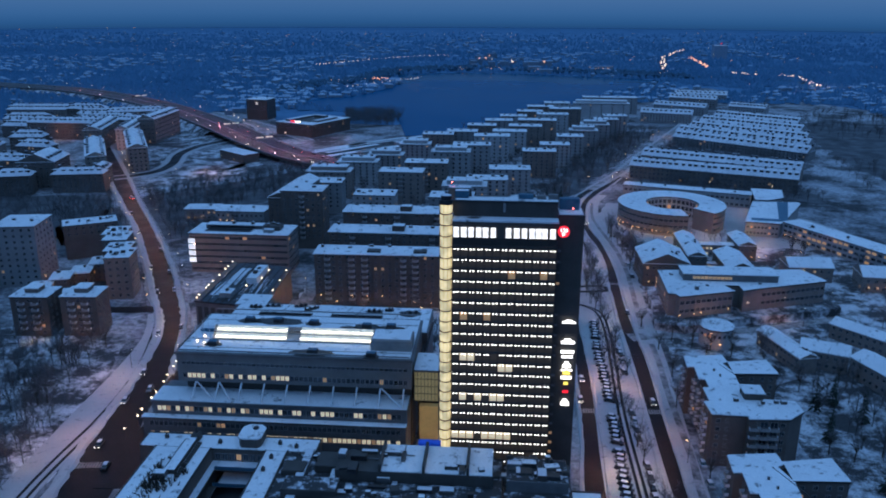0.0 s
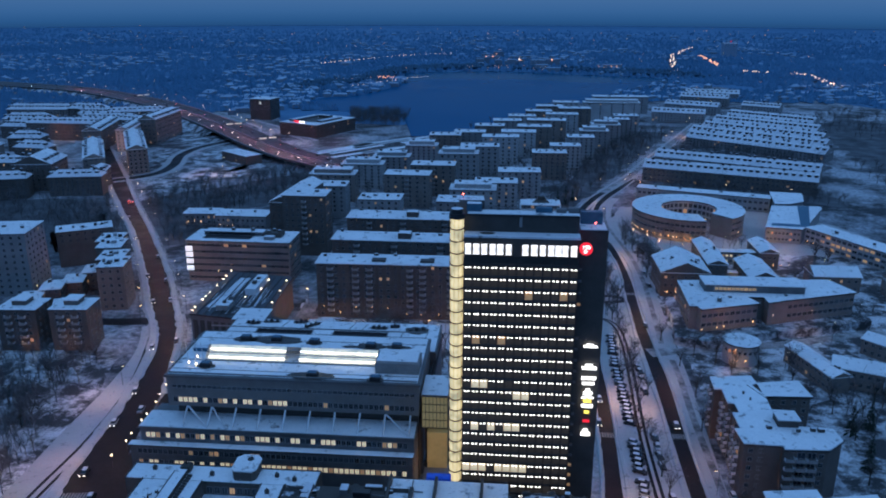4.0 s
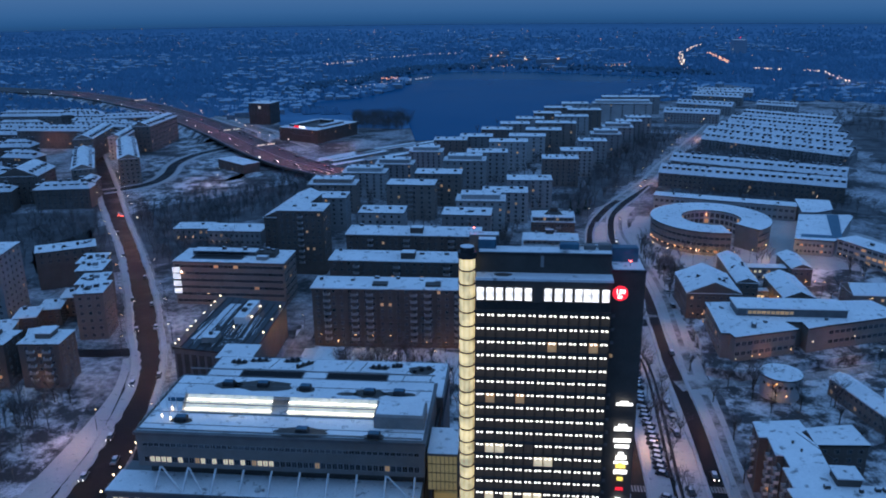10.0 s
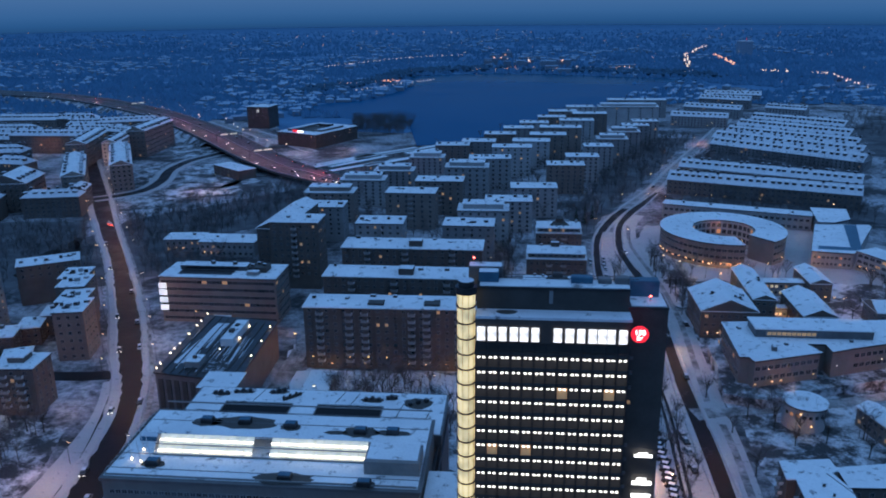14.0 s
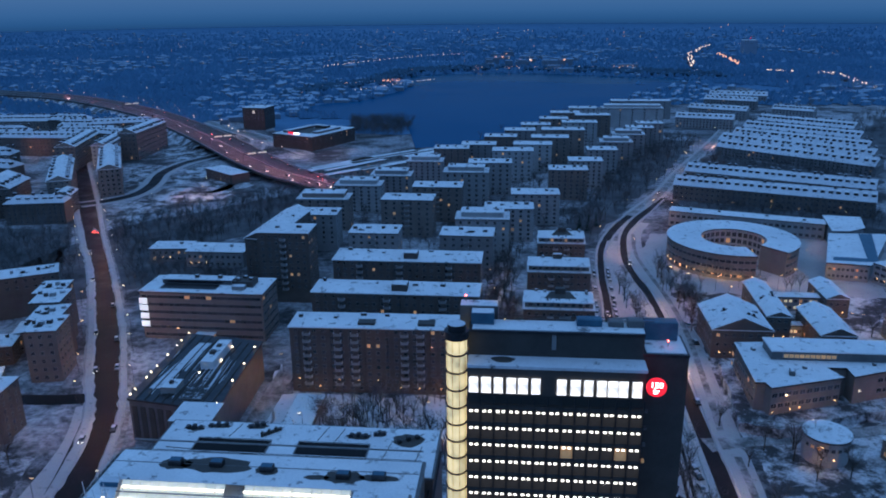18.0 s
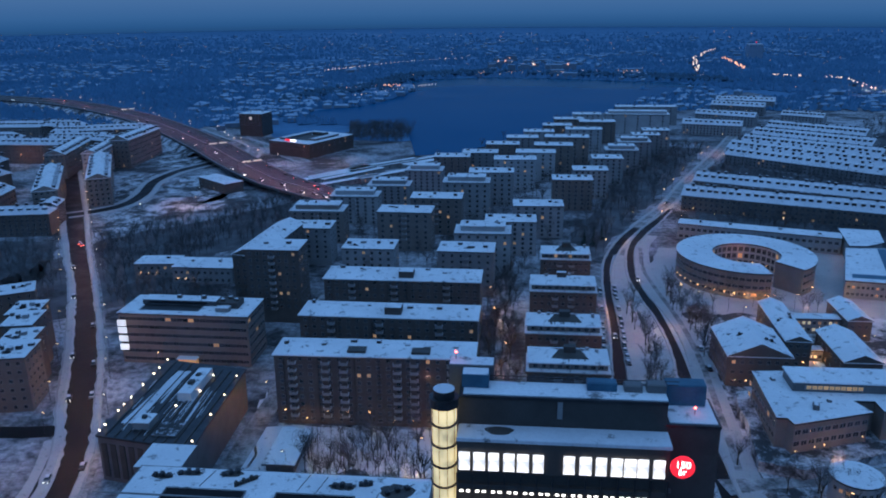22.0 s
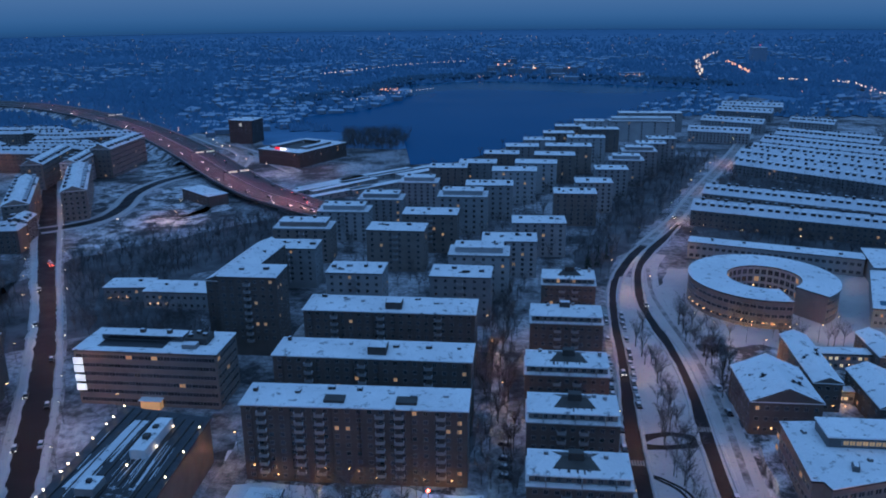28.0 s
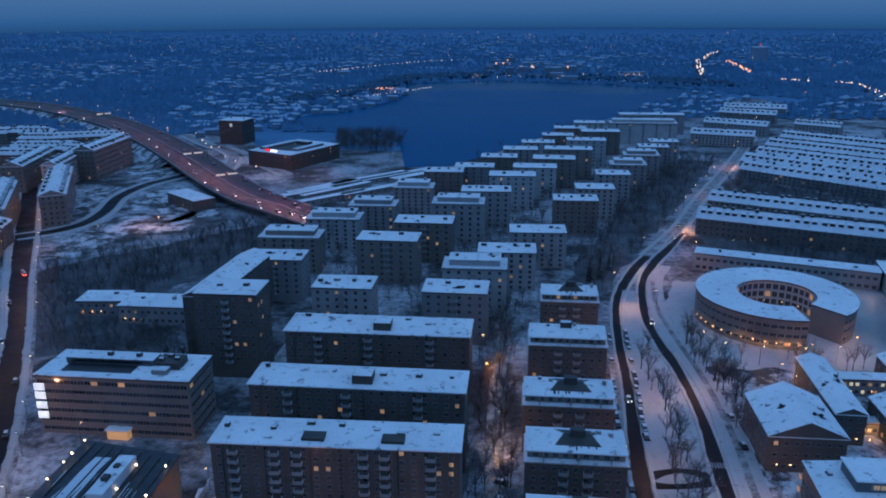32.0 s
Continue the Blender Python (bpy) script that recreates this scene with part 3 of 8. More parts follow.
strip("snow_verge", "snowy strip between avenue and footway", [(61, 160, 6), (61.4, 195, 6), (62.8, 236, 7), (65, 280, 8), (66, 340, 10), (68, 390, 10), (66, 440, 9), (62, 480, 9), (66, 530, 8), (76, 560, 7)], "bank", 0.09, "verge", metres=True)
strip("pavement", "dark trodden footway along the avenue", [(61.6, 160, 2.4), (62.4, 195, 2.4), (63.5, 210, 2.2), (64, 233, 2.2), (64.6, 256, 2.2), (65.8, 279, 2.2), (66, 297, 2.2)], "path", 0.15, "pavement", metres=True)
strip("pavement", "dark trodden footway along the avenue", [(64.5, 312, 2.2), (67, 350, 2.2), (69, 390, 2.2), (68, 430, 2.2), (64, 470, 2), (62.5, 500, 2), (66, 535, 2)], "path", 0.15, "pavement", metres=True)
def ragged(poly, step=5.0, jit=5.0):
    """The same outline with uneven edges, as snow and scrub have."""
    out = []
    for (x0, y0), (x1, y1) in zip(poly, poly[1:] + poly[:1]):
        n_ = max(1, int(math.hypot(x1 - x0, y1 - y0) / step))
        for i in range(n_):
            x, y = x0 + (x1 - x0) * i / n_, y0 + (y1 - y0) * i / n_
            out.append((x + jit * noise.noise((x * 0.09, y * 0.09, 2)), y + jit * noise.noise((x * 0.09, y * 0.09, 8))))
    return out


for lab, poly in (("snowy hillside above the main road", [(-290, 90), (-109, 90), (-121, 130), (-133, 172), (-141, 214), (-160, 218), (-200, 226), (-290, 226)]),
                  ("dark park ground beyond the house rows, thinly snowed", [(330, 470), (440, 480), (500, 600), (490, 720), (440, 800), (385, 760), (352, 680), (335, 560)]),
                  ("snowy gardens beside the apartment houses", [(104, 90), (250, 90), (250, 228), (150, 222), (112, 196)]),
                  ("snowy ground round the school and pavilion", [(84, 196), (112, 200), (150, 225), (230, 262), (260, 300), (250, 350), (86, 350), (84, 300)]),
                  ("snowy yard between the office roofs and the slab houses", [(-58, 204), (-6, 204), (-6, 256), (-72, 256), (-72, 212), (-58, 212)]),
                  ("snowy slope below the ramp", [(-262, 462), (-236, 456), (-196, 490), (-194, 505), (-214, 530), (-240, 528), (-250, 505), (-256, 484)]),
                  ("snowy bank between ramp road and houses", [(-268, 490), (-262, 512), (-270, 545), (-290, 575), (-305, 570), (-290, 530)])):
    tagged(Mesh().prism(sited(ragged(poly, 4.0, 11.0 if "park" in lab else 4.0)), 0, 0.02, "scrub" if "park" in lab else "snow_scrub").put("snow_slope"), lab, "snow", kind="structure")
tagged(Mesh().prism(sited(ragged([(84, 347), (250, 347), (225, 400), (186, 432), (140, 434), (98, 430), (86, 400)], 4.0, 4.0)), 0, 0.026, "bank").put("snow_slope"), "trodden snow round the ring building", "snow", kind="structure")
for lab, poly in (("open snow below the motorway", [(-314, 745), (-333, 798), (-344, 850), (-322, 830), (-306, 812), (-286, 768), (-292, 741)]),
                  ("snowy yard beside the ramp road", [(-299, 640), (-325, 704), (-305, 716), (-296, 716), (-290, 690), (-286, 650), (-283, 622), (-292, 612)]),
                  ("trodden snow between ramp and pavilion", [(-273, 668), (-274, 705), (-256, 716), (-226, 690), (-214, 640), (-216, 625), (-234, 616), (-256, 640)]),
                  ("snowy bank along the wooded valley", [(-272, 545), (-264, 578), (-262, 618), (-257, 638), (-232, 614), (-222, 640), (-214, 668), (-204, 650), (-207, 606), (-228, 597), (-240, 583), (-238, 556), (-250, 540)]),
                  ("snowy garden before the slab house", [(-84, 300), (-10, 300), (-10, 327), (-84, 326)]),
                  ("snowy lane beside the parking building", [(-90.5, 284), (-83, 284), (-84, 350), (-91, 350)])):
    tagged(Mesh().prism(ragged(poly, 4.0, 7.0), 0, 0.032, "snow_thin" if "garden" in lab or "lane" in lab else "snow_scrub").put("snow_slope"), lab, "snow", kind="structure")
# dark scrub under the woods, and dark strips between the slab houses
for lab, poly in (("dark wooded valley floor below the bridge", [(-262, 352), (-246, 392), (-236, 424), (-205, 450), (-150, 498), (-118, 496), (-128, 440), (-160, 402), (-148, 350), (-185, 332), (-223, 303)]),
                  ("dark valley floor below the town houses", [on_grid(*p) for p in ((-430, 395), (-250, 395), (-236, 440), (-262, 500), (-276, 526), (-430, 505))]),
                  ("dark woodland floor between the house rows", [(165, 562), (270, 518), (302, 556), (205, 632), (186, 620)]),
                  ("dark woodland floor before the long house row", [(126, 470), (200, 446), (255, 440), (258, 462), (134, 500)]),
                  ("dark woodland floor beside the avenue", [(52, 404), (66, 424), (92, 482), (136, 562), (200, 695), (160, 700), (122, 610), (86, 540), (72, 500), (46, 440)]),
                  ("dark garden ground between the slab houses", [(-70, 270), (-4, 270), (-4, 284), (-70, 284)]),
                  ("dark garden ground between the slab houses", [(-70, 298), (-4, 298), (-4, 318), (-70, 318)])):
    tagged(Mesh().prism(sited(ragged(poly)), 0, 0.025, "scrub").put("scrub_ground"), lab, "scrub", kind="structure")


def slush(line, offs, z, mat="path"):
    """Thin ridges of slush and ploughed snow along a road."""
    for o, w in offs:
        pts_ = []
        for i, (x, y, wd) in enumerate(line):
            a, b = line[max(0, i - 1)], line[min(len(line) - 1, i + 1)]
            d = math.hypot(b[0] - a[0], b[1] - a[1])
            pts_.append((x - (b[1] - a[1]) / d * o * wd, y + (b[0] - a[0]) / d * o * wd, w))
        strip("slush_ridge", "ridge of ploughed snow and slush along the road", pts_, mat, z, "snow ridge", 0.6)


slush(LEFT, ((0.60, 4.2),), 0.55, "bank")
slush(LEFT[5:], ((-0.58, 3.2),), 0.55, "bank")
slush(WEST, ((0.53, 1.6), (-0.54, 1.6)), 0.45, "bank")
slush(EAST, ((0.54, 1.6), (-0.54, 1.6)), 0.45, "bank")
for o in (-1.3, 1.3):
    strip("slush_ridge", "dark wheel track in the snowy pavement", [(-125.5 + o, 120, 1.0), (-129 + o, 170, 1.0), (-129.5 + o, 193, 1.0), (-128.7 + o, 223, 1.0), (-131.8 + o, 256, 1.0), (-140.9 + o, 292, 0.9), (-148 + o, 312, 0.9)], "asphalt", 0.19, "snow ridge", metres=True)
strip("road", "dark wet main road with slush tracks", LEFT, "asphalt", 0.05)
strip("road", "dark wet avenue edged with snow", WEST[:15], "asphalt", 0.06)
strip("road", "far stretch of the avenue under trodden snow", WEST[14:], "path", 0.06)
strip("snow_verge", "snowy verge along the far avenue", [(x, y, w + 5) for x, y, w in WEST[14:]], "bank", 0.04, "verge")
strip("road", "dark wet avenue edged with snow", EAST, "asphalt", 0.05)
for o in (-0.95, 0.95):
    strip("wheel_track", "dark wheel track through the snow", [(45.2 + o, 100, 1.0), (45.5 + o, 194, 1.0), (45.6 + o, 224, 1.0), (46.2 + o, 246, 1.0), (48 + o, 277, 1.0), (49.4 + o, 310, 1.0), (48 + o, 330, 1.0), (42 + o, 338, 1.0), (37 + o, 341, 1.0)], "asphalt", 0.13, metres=True)
strip("road", "loop of dark road between the avenues", [(37, 360, 5), (43, 363.5, 3), (49, 365, 2.6), (55, 363, 3.5), (59.5, 358, 5)], "asphalt", 0.12, metres=True)
strip("road", "loop of dark road between the avenues", [(37, 357, 5), (42, 356.5, 3), (48, 357, 2.6), (55, 359, 3.5), (59.5, 362, 5)], "asphalt", 0.125, metres=True)
strip("road", "dark side street crossing to the houses", [(58, 303, 8), (66, 305, 6), (80, 307.5, 5), (100, 312, 5), (125, 320, 5), (160, 334, 5)], "path", 0.14, metres=True)
strip("road", "side street entering the main road", [(-150, 318, 7), (-168, 315, 7), (-215, 314, 6)], "asphalt", 0.16, metres=True)
RAMP = [(-302, 582, 9), (-286, 596, 9), (-277, 615, 8), (-279, 645, 8), (-289, 684, 8), (-288, 722, 8), (-278, 749, 9), (-268, 772, 9)]
strip("snow_verge", "ploughed snow along the curving ramp road", [(x, y, 17) for x, y, w in RAMP], "bank", 0.3, "verge", metres=True)
strip("road", "curving ramp road with snowy banks", RAMP, "asphalt", 0.42, metres=True)
for lab, line in (("slip road curving down beside the motorway", [(-430, 1050, 8), (-354, 958, 8), (-306, 900, 8), (-282, 877, 9), (-262, 848, 9), (-252, 815, 9), (-247, 788, 9), (-252, 770, 8)]), ("narrow lit road behind the slip road", [(-300, 898, 6), (-276, 878, 6), (-250, 849, 6), (-213, 798, 6), (-190, 770, 6)])):
    strip("snow_verge", "ploughed snow beside the slip road", [(x, y, w + 7) for x, y, w in line], "bank", 0.12, "verge", metres=True)
    strip("road", lab, line, "path", 0.2, metres=True)
strip("road", "lakeside road with parked trailers", [(-150, 560, 10), (-110, 600, 8), (-70, 632, 7)], "path", 0.05)
strip("road", "street past the slab houses", [(-80, 200, 7), (-76, 300, 7), (-80, 345, 7), (-74, 380, 6)], "path", 0.05)
strip("road", "courtyard drive behind the slab houses", [(6, 225, 6), (6, 300, 6), (10, 400, 6)], "path", 0.05)

tagged(Mesh().prism(ragged([(-112, 182), (-101, 182), (-99, 196), (-103, 224), (-112, 254), (-119, 258), (-113, 226)], 5.0, 1.5), 0, 0.17, "asphalt").put("forecourt"), "dark wet forecourt beside the main road", "forecourt", kind="structure")

# painted crossings
for x, y, n_, rz in ((34.0, 239, 7, 0), (57.3, 240, 7, 0), (35.8, 347, 7, 0), (60.2, 369, 7, 0), (-119, 193, 15, 8)):
    cw = thing("crosswalk", "white painted crossing bars on the wet road", "crosswalk", pose(x, y, 0.075, 0, 0, rz), kind="structure")
    bar = Mesh().box(-0.25, 0.25, -1.5, 1.5, 0, 0.01, "concrete").data("bar")
    for i in range(n_):
        part("bar", bar, cw, "", pose((i - n_ / 2 + 0.5) * 0.85, 0, 0))

# the motorway: a raised deck on piers
mw = thing("motorway", "raised motorway with reddish light trails on a long curve", "motorway", kind="structure")
LINE = [(-110, 604, 28), (-136, 625, 28), (-158, 646, 30), (-190, 676, 33), (-236, 735, 36), (-292, 812, 38), (-370, 910, 38), (-461, 1008, 38), (-610, 1128, 38), (-735, 1185, 38), (-1000, 1275, 38)]
pts, n = [], len(LINE)
for i in range(n - 1):
    p0, p1, p2, p3 = (Vector(LINE[max(0, min(n - 1, k))]) for k in (i - 1, i, i + 1, i + 2))
    for s in range(8):
        t = s / 8
        pts.append(0.5 * (2 * p1 + (p2 - p0) * t + (2 * p0 - 5 * p1 + 4 * p2 - p3) * t * t + (3 * p1 - p0 - 3 * p2 + p3) * t ** 3))
deck, rails = Mesh(), [Mesh(), Mesh(), Mesh()]
prof = []
for i, p in enumerate(pts):
    d = pts[min(i + 1, len(pts) - 1)] - pts[max(i - 1, 0)]
    q = math.hypot(d.x, d.y)
    prof.append((p, -d.y / q, d.x / q))


def ribbon(mesh, off0, off1, z0, z1, mat):
    vs = []
    for p, nx, ny in prof:
        a, b = off0(p.z), off1(p.z)
        vs += [(p.x + nx * a, p.y + ny * a, z0), (p.x + nx * a, p.y + ny * a, z1), (p.x + nx * b, p.y + ny * b, z1), (p.x + nx * b, p.y + ny * b, z0)]
    fs = []
    for i in range(len(prof) - 1):
        a, b = 4 * i, 4 * i + 4
        fs += [(a + j, a + (j + 1) % 4, b + (j + 1) % 4, b + j) for j in range(4)]
    mesh.add(vs, fs, mat)


ribbon(deck, lambda w: w / 2, lambda w: -w / 2, 4.4, 6.0, "motorway")
deck.put("deck", mw)
for k, (a, b) in enumerate(((0.5, 0.48), (-0.48, -0.5), (0.01, -0.01))):
    ribbon(rails[k], lambda w: w * a, lambda w: w * b, 6.0, 6.9, "concrete")
    rails[k].put("barrier", mw)
# lane markings, and the snowy embankment that carries the far stretch
marks = Mesh()
for o in (-0.36, -0.24, -0.13, 0.13, 0.24, 0.36):
    for i in range(len(prof) - 1):
        (p, nx, ny), (q, mx, my) = prof[i], prof[i + 1]
        for j in range(4):
            a = Vector((p.x + nx * o * p.z, p.y + ny * o * p.z)).lerp(Vector((q.x + mx * o * q.z, q.y + my * o * q.z)), j / 4)
            b = a.lerp(Vector((q.x + mx * o * q.z, q.y + my * o * q.z)), 0.45 / (4 - j))
            marks.add([(a.x - nx * 0.1, a.y - ny * 0.1, 6.006), (a.x + nx * 0.1, a.y + ny * 0.1, 6.006), (b.x + nx * 0.1, b.y + ny * 0.1, 6.006), (b.x - nx * 0.1, b.y - ny * 0.1, 6.006)], [(0, 1, 2, 3)], "concrete")
marks.put("lane_marking", mw, "pale broken lane lines")
bank, bvs = Mesh(), []
far_prof = [q for q in prof if q[0].y > 800]
for p, nx, ny in far_prof:
    bvs += [(p.x + nx * o, p.y + ny * o, z) for o, z in ((p.z / 2 + 9, 0), (p.z / 2 - 0.4, 4.5), (-p.z / 2 + 0.4, 4.5), (-p.z / 2 - 9, 0))]
bank.add(bvs, [(4 * i + j, 4 * i + j + 1, 4 * i + j + 5, 4 * i + j + 4) for i in range(len(far_prof) - 1) for j in range(3)], "snow_scrub")
bank.put("embankment", mw, "snowy embankment under the road")
for i in range(4, len(prof), 6):
    p, nx, ny = prof[i]
    if p.y > 800:
        break
    for s in (-0.3, 0.3):
        Mesh().box(-0.9, 0.9, -0.9, 0.9, 0, 4.5, "concrete").put("pier", mw, "", pose(p.x + nx * s * p.z, p.y + ny * s * p.z, 0))


gantry = thing("sign_gantry", "lit road sign gantry over the motorway", "sign gantry")
for bx in (-12.0, 12.0):
    Mesh().tube((bx, 0, 0), (bx, 0, 7), 0.2, 0.2, "metal").put("post", gantry)
Mesh().box(-12, 12, -0.2, 0.2, 6.8, 7.3, "metal").put("beam", gantry)
Mesh().box(-8, -1, -0.35, -0.21, 6.2, 7.4, "skylight").put("sign_panel", gantry, "pale glowing sign panel")
Mesh().box(1, 8, -0.35, -0.21, 6.2, 7.4, "skylight").put("sign_panel", gantry, "pale glowing sign panel")
tagged(gantry, group="motorway gantries")
for k_, i in enumerate((29, 38, 57)):
    p, nx, ny = prof[i]
    m_ = pose(p.x, p.y, 6, 0, 0, math.degrees(math.atan2(ny, nx)) + 180)
    if k_:
        copy_thing(gantry, m_)
    else:
        gantry.matrix_basis = m_
strip("road", "far curved road with warm lamps", [(424, 1545, 14), (469, 1511, 14), (515, 1470, 14), (512, 1390, 14), (495, 1287, 14), (505, 1180, 14)], "asphalt", 0.06, metres=True)
strip("road", "far straight avenue full of lights", [(318, 1600, 16), (345, 1780, 16), (378, 1958, 18), (497, 2303, 20)], "asphalt", 0.05, metres=True)

# ---- the newspaper tower ----
tower = thing("office_tower", "tall dark glass office tower with ceiling lights on every floor", "office tower", pose(*site(0, 152, 84), 0))
X0, X1, FL, NF, Z0 = -2.8, 25.0, 2.987, 23, 5.56
Mesh().box(X0, X1, 0.5, 6.4, 0, 79.0, "dark_clad").put("core_wall", tower)
band = Mesh().box(X0, X1, -0.05, 0.5, 0, 0.75, "dark_clad").data("floor_band")
for i in range(NF + 1):
    part("floor_band", band, tower, "", pose(0, 0, Z0 + i * FL + 1.35))
fin = Mesh().box(-0.09, 0.09, -0.25, 0.0, 0, 75.0, "metal").data("mullion")
for i in range(14):
    part("mullion", fin, tower, "", pose(X0 + (X1 - X0) * i / 13, 0, 0))
BAY = (X1 - X0) / 13
pane = Mesh().box(-BAY / 2 + 0.1, BAY / 2 - 0.1, 0.02, 0.10, 0, FL - 0.75, "office_glass").data("pane")
lit_pane = Mesh().box(-BAY / 2 + 0.1, BAY / 2 - 0.1, 0.02, 0.10, 0, FL - 0.75, "lit_white").data("pane")
dim_pane = Mesh().box(-BAY / 2 + 0.1, BAY / 2 - 0.1, 0.02, 0.10, 0, FL - 0.75, "lit_dim").data("pane")
tube = Mesh().box(-0.68, -0.20, -0.12, 0.06, 0, 0.24, "tube", 0.04).box(0.20, 0.68, -0.12, 0.06, 0, 0.24, "tube", 0.04).box(-0.70, 0.70, 0.0, 0.07, 0.25, 0.30, "metal").data("ceiling_light")
LIT = {4: range(0, 8), 8: range(1, 7), 11: (6, 7, 8), 12: (1, 2), 19: (8, 9)}
for k in range(NF):
    for i in range(13):
        x = X0 + BAY * (i + 0.5)
        d = lit_pane if i in LIT.get(k, ()) and rng.random() < 0.85 else dim_pane if rng.random() < 0.012 else pane
        part("pane", d, tower, "lit window" if d is not pane else "", pose(x, 0, Z0 + k * FL - 0.88))
        if rng.random() < 0.985:
            part("ceiling_light", tube, tower, "", pose(x, 0, Z0 + k * FL + 0.92))
Mesh().box(X0, X1, -0.1, 0.5, 75.2, 80.2, "dark_clad").put("sign_band", tower)
Mesh().box(X0, X1 + 0.2, -0.25, 2.85, 79.8, 80.35, "snow_thin", 0.1).put("roof_ledge", tower, "snowy roof ledge behind the sign")
Mesh().box(X0, X1, 2.9, 6.4, 79.0, 84.2, "dark_clad").put("penthouse", tower)
Mesh().box(X0 + 0.3, X1, 2.7, 6.6, 84.2, 84.55, "metal").box(X0 + 0.6, X1, 3.0, 6.2, 84.55, 84.7, "snow").put("roof", tower, "snowy penthouse roof")
Mesh().box(10.5, 11.2, 2.7, 2.9, 81.6, 84.0, "concrete").put("vent_duct", tower)
for z in (85.0, 85.5):
    Mesh().box(X0 + 4, X1 + 2, 6.1, 6.2, z, z + 0.08, "metal").put("roof_rail", tower)
Mesh().box(X1 + 0.02, 32.2, 3.4, 9.6, 0, 80.6, "dark_clad").put("side_core", tower, "black windowless service core")
Mesh().box(X1 + 0.1, 32.3, 3.3, 9.7, 80.6, 81.0, "metal").box(X1 + 0.6, 31.9, 3.7, 9.3, 81.0, 81.15, "snow").put("core_roof", tower)
Mesh().box(25.8, 31.2, 7.6, 9.5, 81.1, 84.2, "blue_sheet", 0.1).put("plant_room", tower, "blue sheet-metal plant room")
for x, w, h in ((14.5, 4, 2.0), (19.5, 2.4, 1.6), (22.5, 2.5, 2.0)):
    Mesh().box(x, x + w, 4.6, 6.0, 84.7, 84.7 + h * 0.6, "blue_sheet" if x < 15 else "clad", 0.15).put("air_unit", tower)
Mesh().box(-2.5, 1.2, 4.4, 6.3, 84.7, 86.6, "blue_sheet", 0.1, "snow").box(-4.5, 1.8, 6.35, 8.6, 80, 86.9, "clad", 0.1, "snow").put("roof_hut", tower)
for x, y, z in ((-3.6, 7.6, 87.9), (29.3, 5.6, 82.0)):
    part("warning_light", Mesh().tube((0, 0, -0.9), (0, 0, 0), 0.06, 0.06, "metal").ball(0, 0, 0.15, 0.22, "red_lamp").data("warning_light"), tower, "red warning light", pose(x, y, z))
for i in range(26):
    if rng.random() < 0.8:
        Mesh().box(X1 + 0.05, X1 + 1.3, 2.9, 3.35, 0, 0.5, "lit_dim" if rng.random() < 0.18 else "clad").put("end_window", tower, "", pose(0, 0, 2 + i * 3.0)) if i < 24 else None
Mesh().prism([(1.9 * math.cos(a) * (1 + 0.15 * math.sin(3 * a)), 0.9 * math.sin(a)) for a in (2 * math.pi * i / 16 for i in range(16))], 0, 0.03, "dark_clad").put("melt_patch", tower, "dark patch of melted snow", pose(2.8, 1.5, 80.36))
Mesh().box(X0, X1, -0.02, 0.5, 0, Z0 - 0.9, "dark_clad").put("base_wall", tower, "dark windowless ground storeys")
resize(tower, 0.975, 1.19738)
# the glazed stair tower: a half round lit from inside, with a ring at each landing
stair = thing("stair_tower", "round glazed stair tower lit from inside by warm light", "stair tower", pose(*site(-4.55, 153.4, 84), 0))
ARC = [(1.75 * math.cos(a), 1.75 * math.sin(a)) for a in (2 * math.pi * i / 20 for i in range(20))]
Mesh().prism([(x * 0.93, y * 0.93) for x, y in ARC], 0, 84.0, "stair_glow").put("glazing", stair, "glazing with warm light behind it")
ring_me = Mesh().prism([(x * 1.06, y * 1.06) for x, y in ARC], 0, 0.22, "metal").data("landing_ring")
for i in range(28):
    part("landing_ring", ring_me, stair, "", pose(0, 0, 1 + i * FL, 9, 0, 0))
for i in range(0, 20, 2):
    x, y = ARC[i]
    part("glazing_bar", Mesh().tube((x, y, 0), (x, y, 84.3), 0.045, 0.045, "metal", 4).data("glazing_bar"), stair)
Mesh().prism([(x * 1.1, y * 1.1) for x, y in ARC], 84.0, 85.2, "metal").put("cap", stair)
Mesh().prism([(x * 0.8, y * 0.8) for x, y in ARC], 85.2, 86.3, "metal", "snow_thin").put("cap_drum", stair)

# the lit name sign: plain white slabs, one for each character, and a round red badge
sign = thing("name_sign", "row of glowing white sign characters on a black band", "sign", pose(*site(0, 151.8, 84), 75.75))
xs = [-2.45, -0.55, 1.4, 3.35, 5.1, 7.15, None, 11.05, 13.1, 15.15, 17.1, 18.75, 20.4, 22.4]
for x in xs:
    if x is not None:
        v = len(sign.children) % 3
        Mesh().box(0.0, (1.42, 1.5, 1.36)[v], -0.25, 0, 0, 2.6, "sign_bar", 0.12).put("sign_character", sign, "", pose(x, 0, 0))
badge = thing("round_badge", "round red glowing badge with white writing", "sign", pose(*site(26.4, 151.2, 84), 78.0, 90, 0, 0))
Mesh().prism([(1.5 * math.cos(a), 1.5 * math.sin(a)) for a in (2 * math.pi * i / 28 for i in range(28))], 0, 0.35, "sign_red").put("disc", badge)


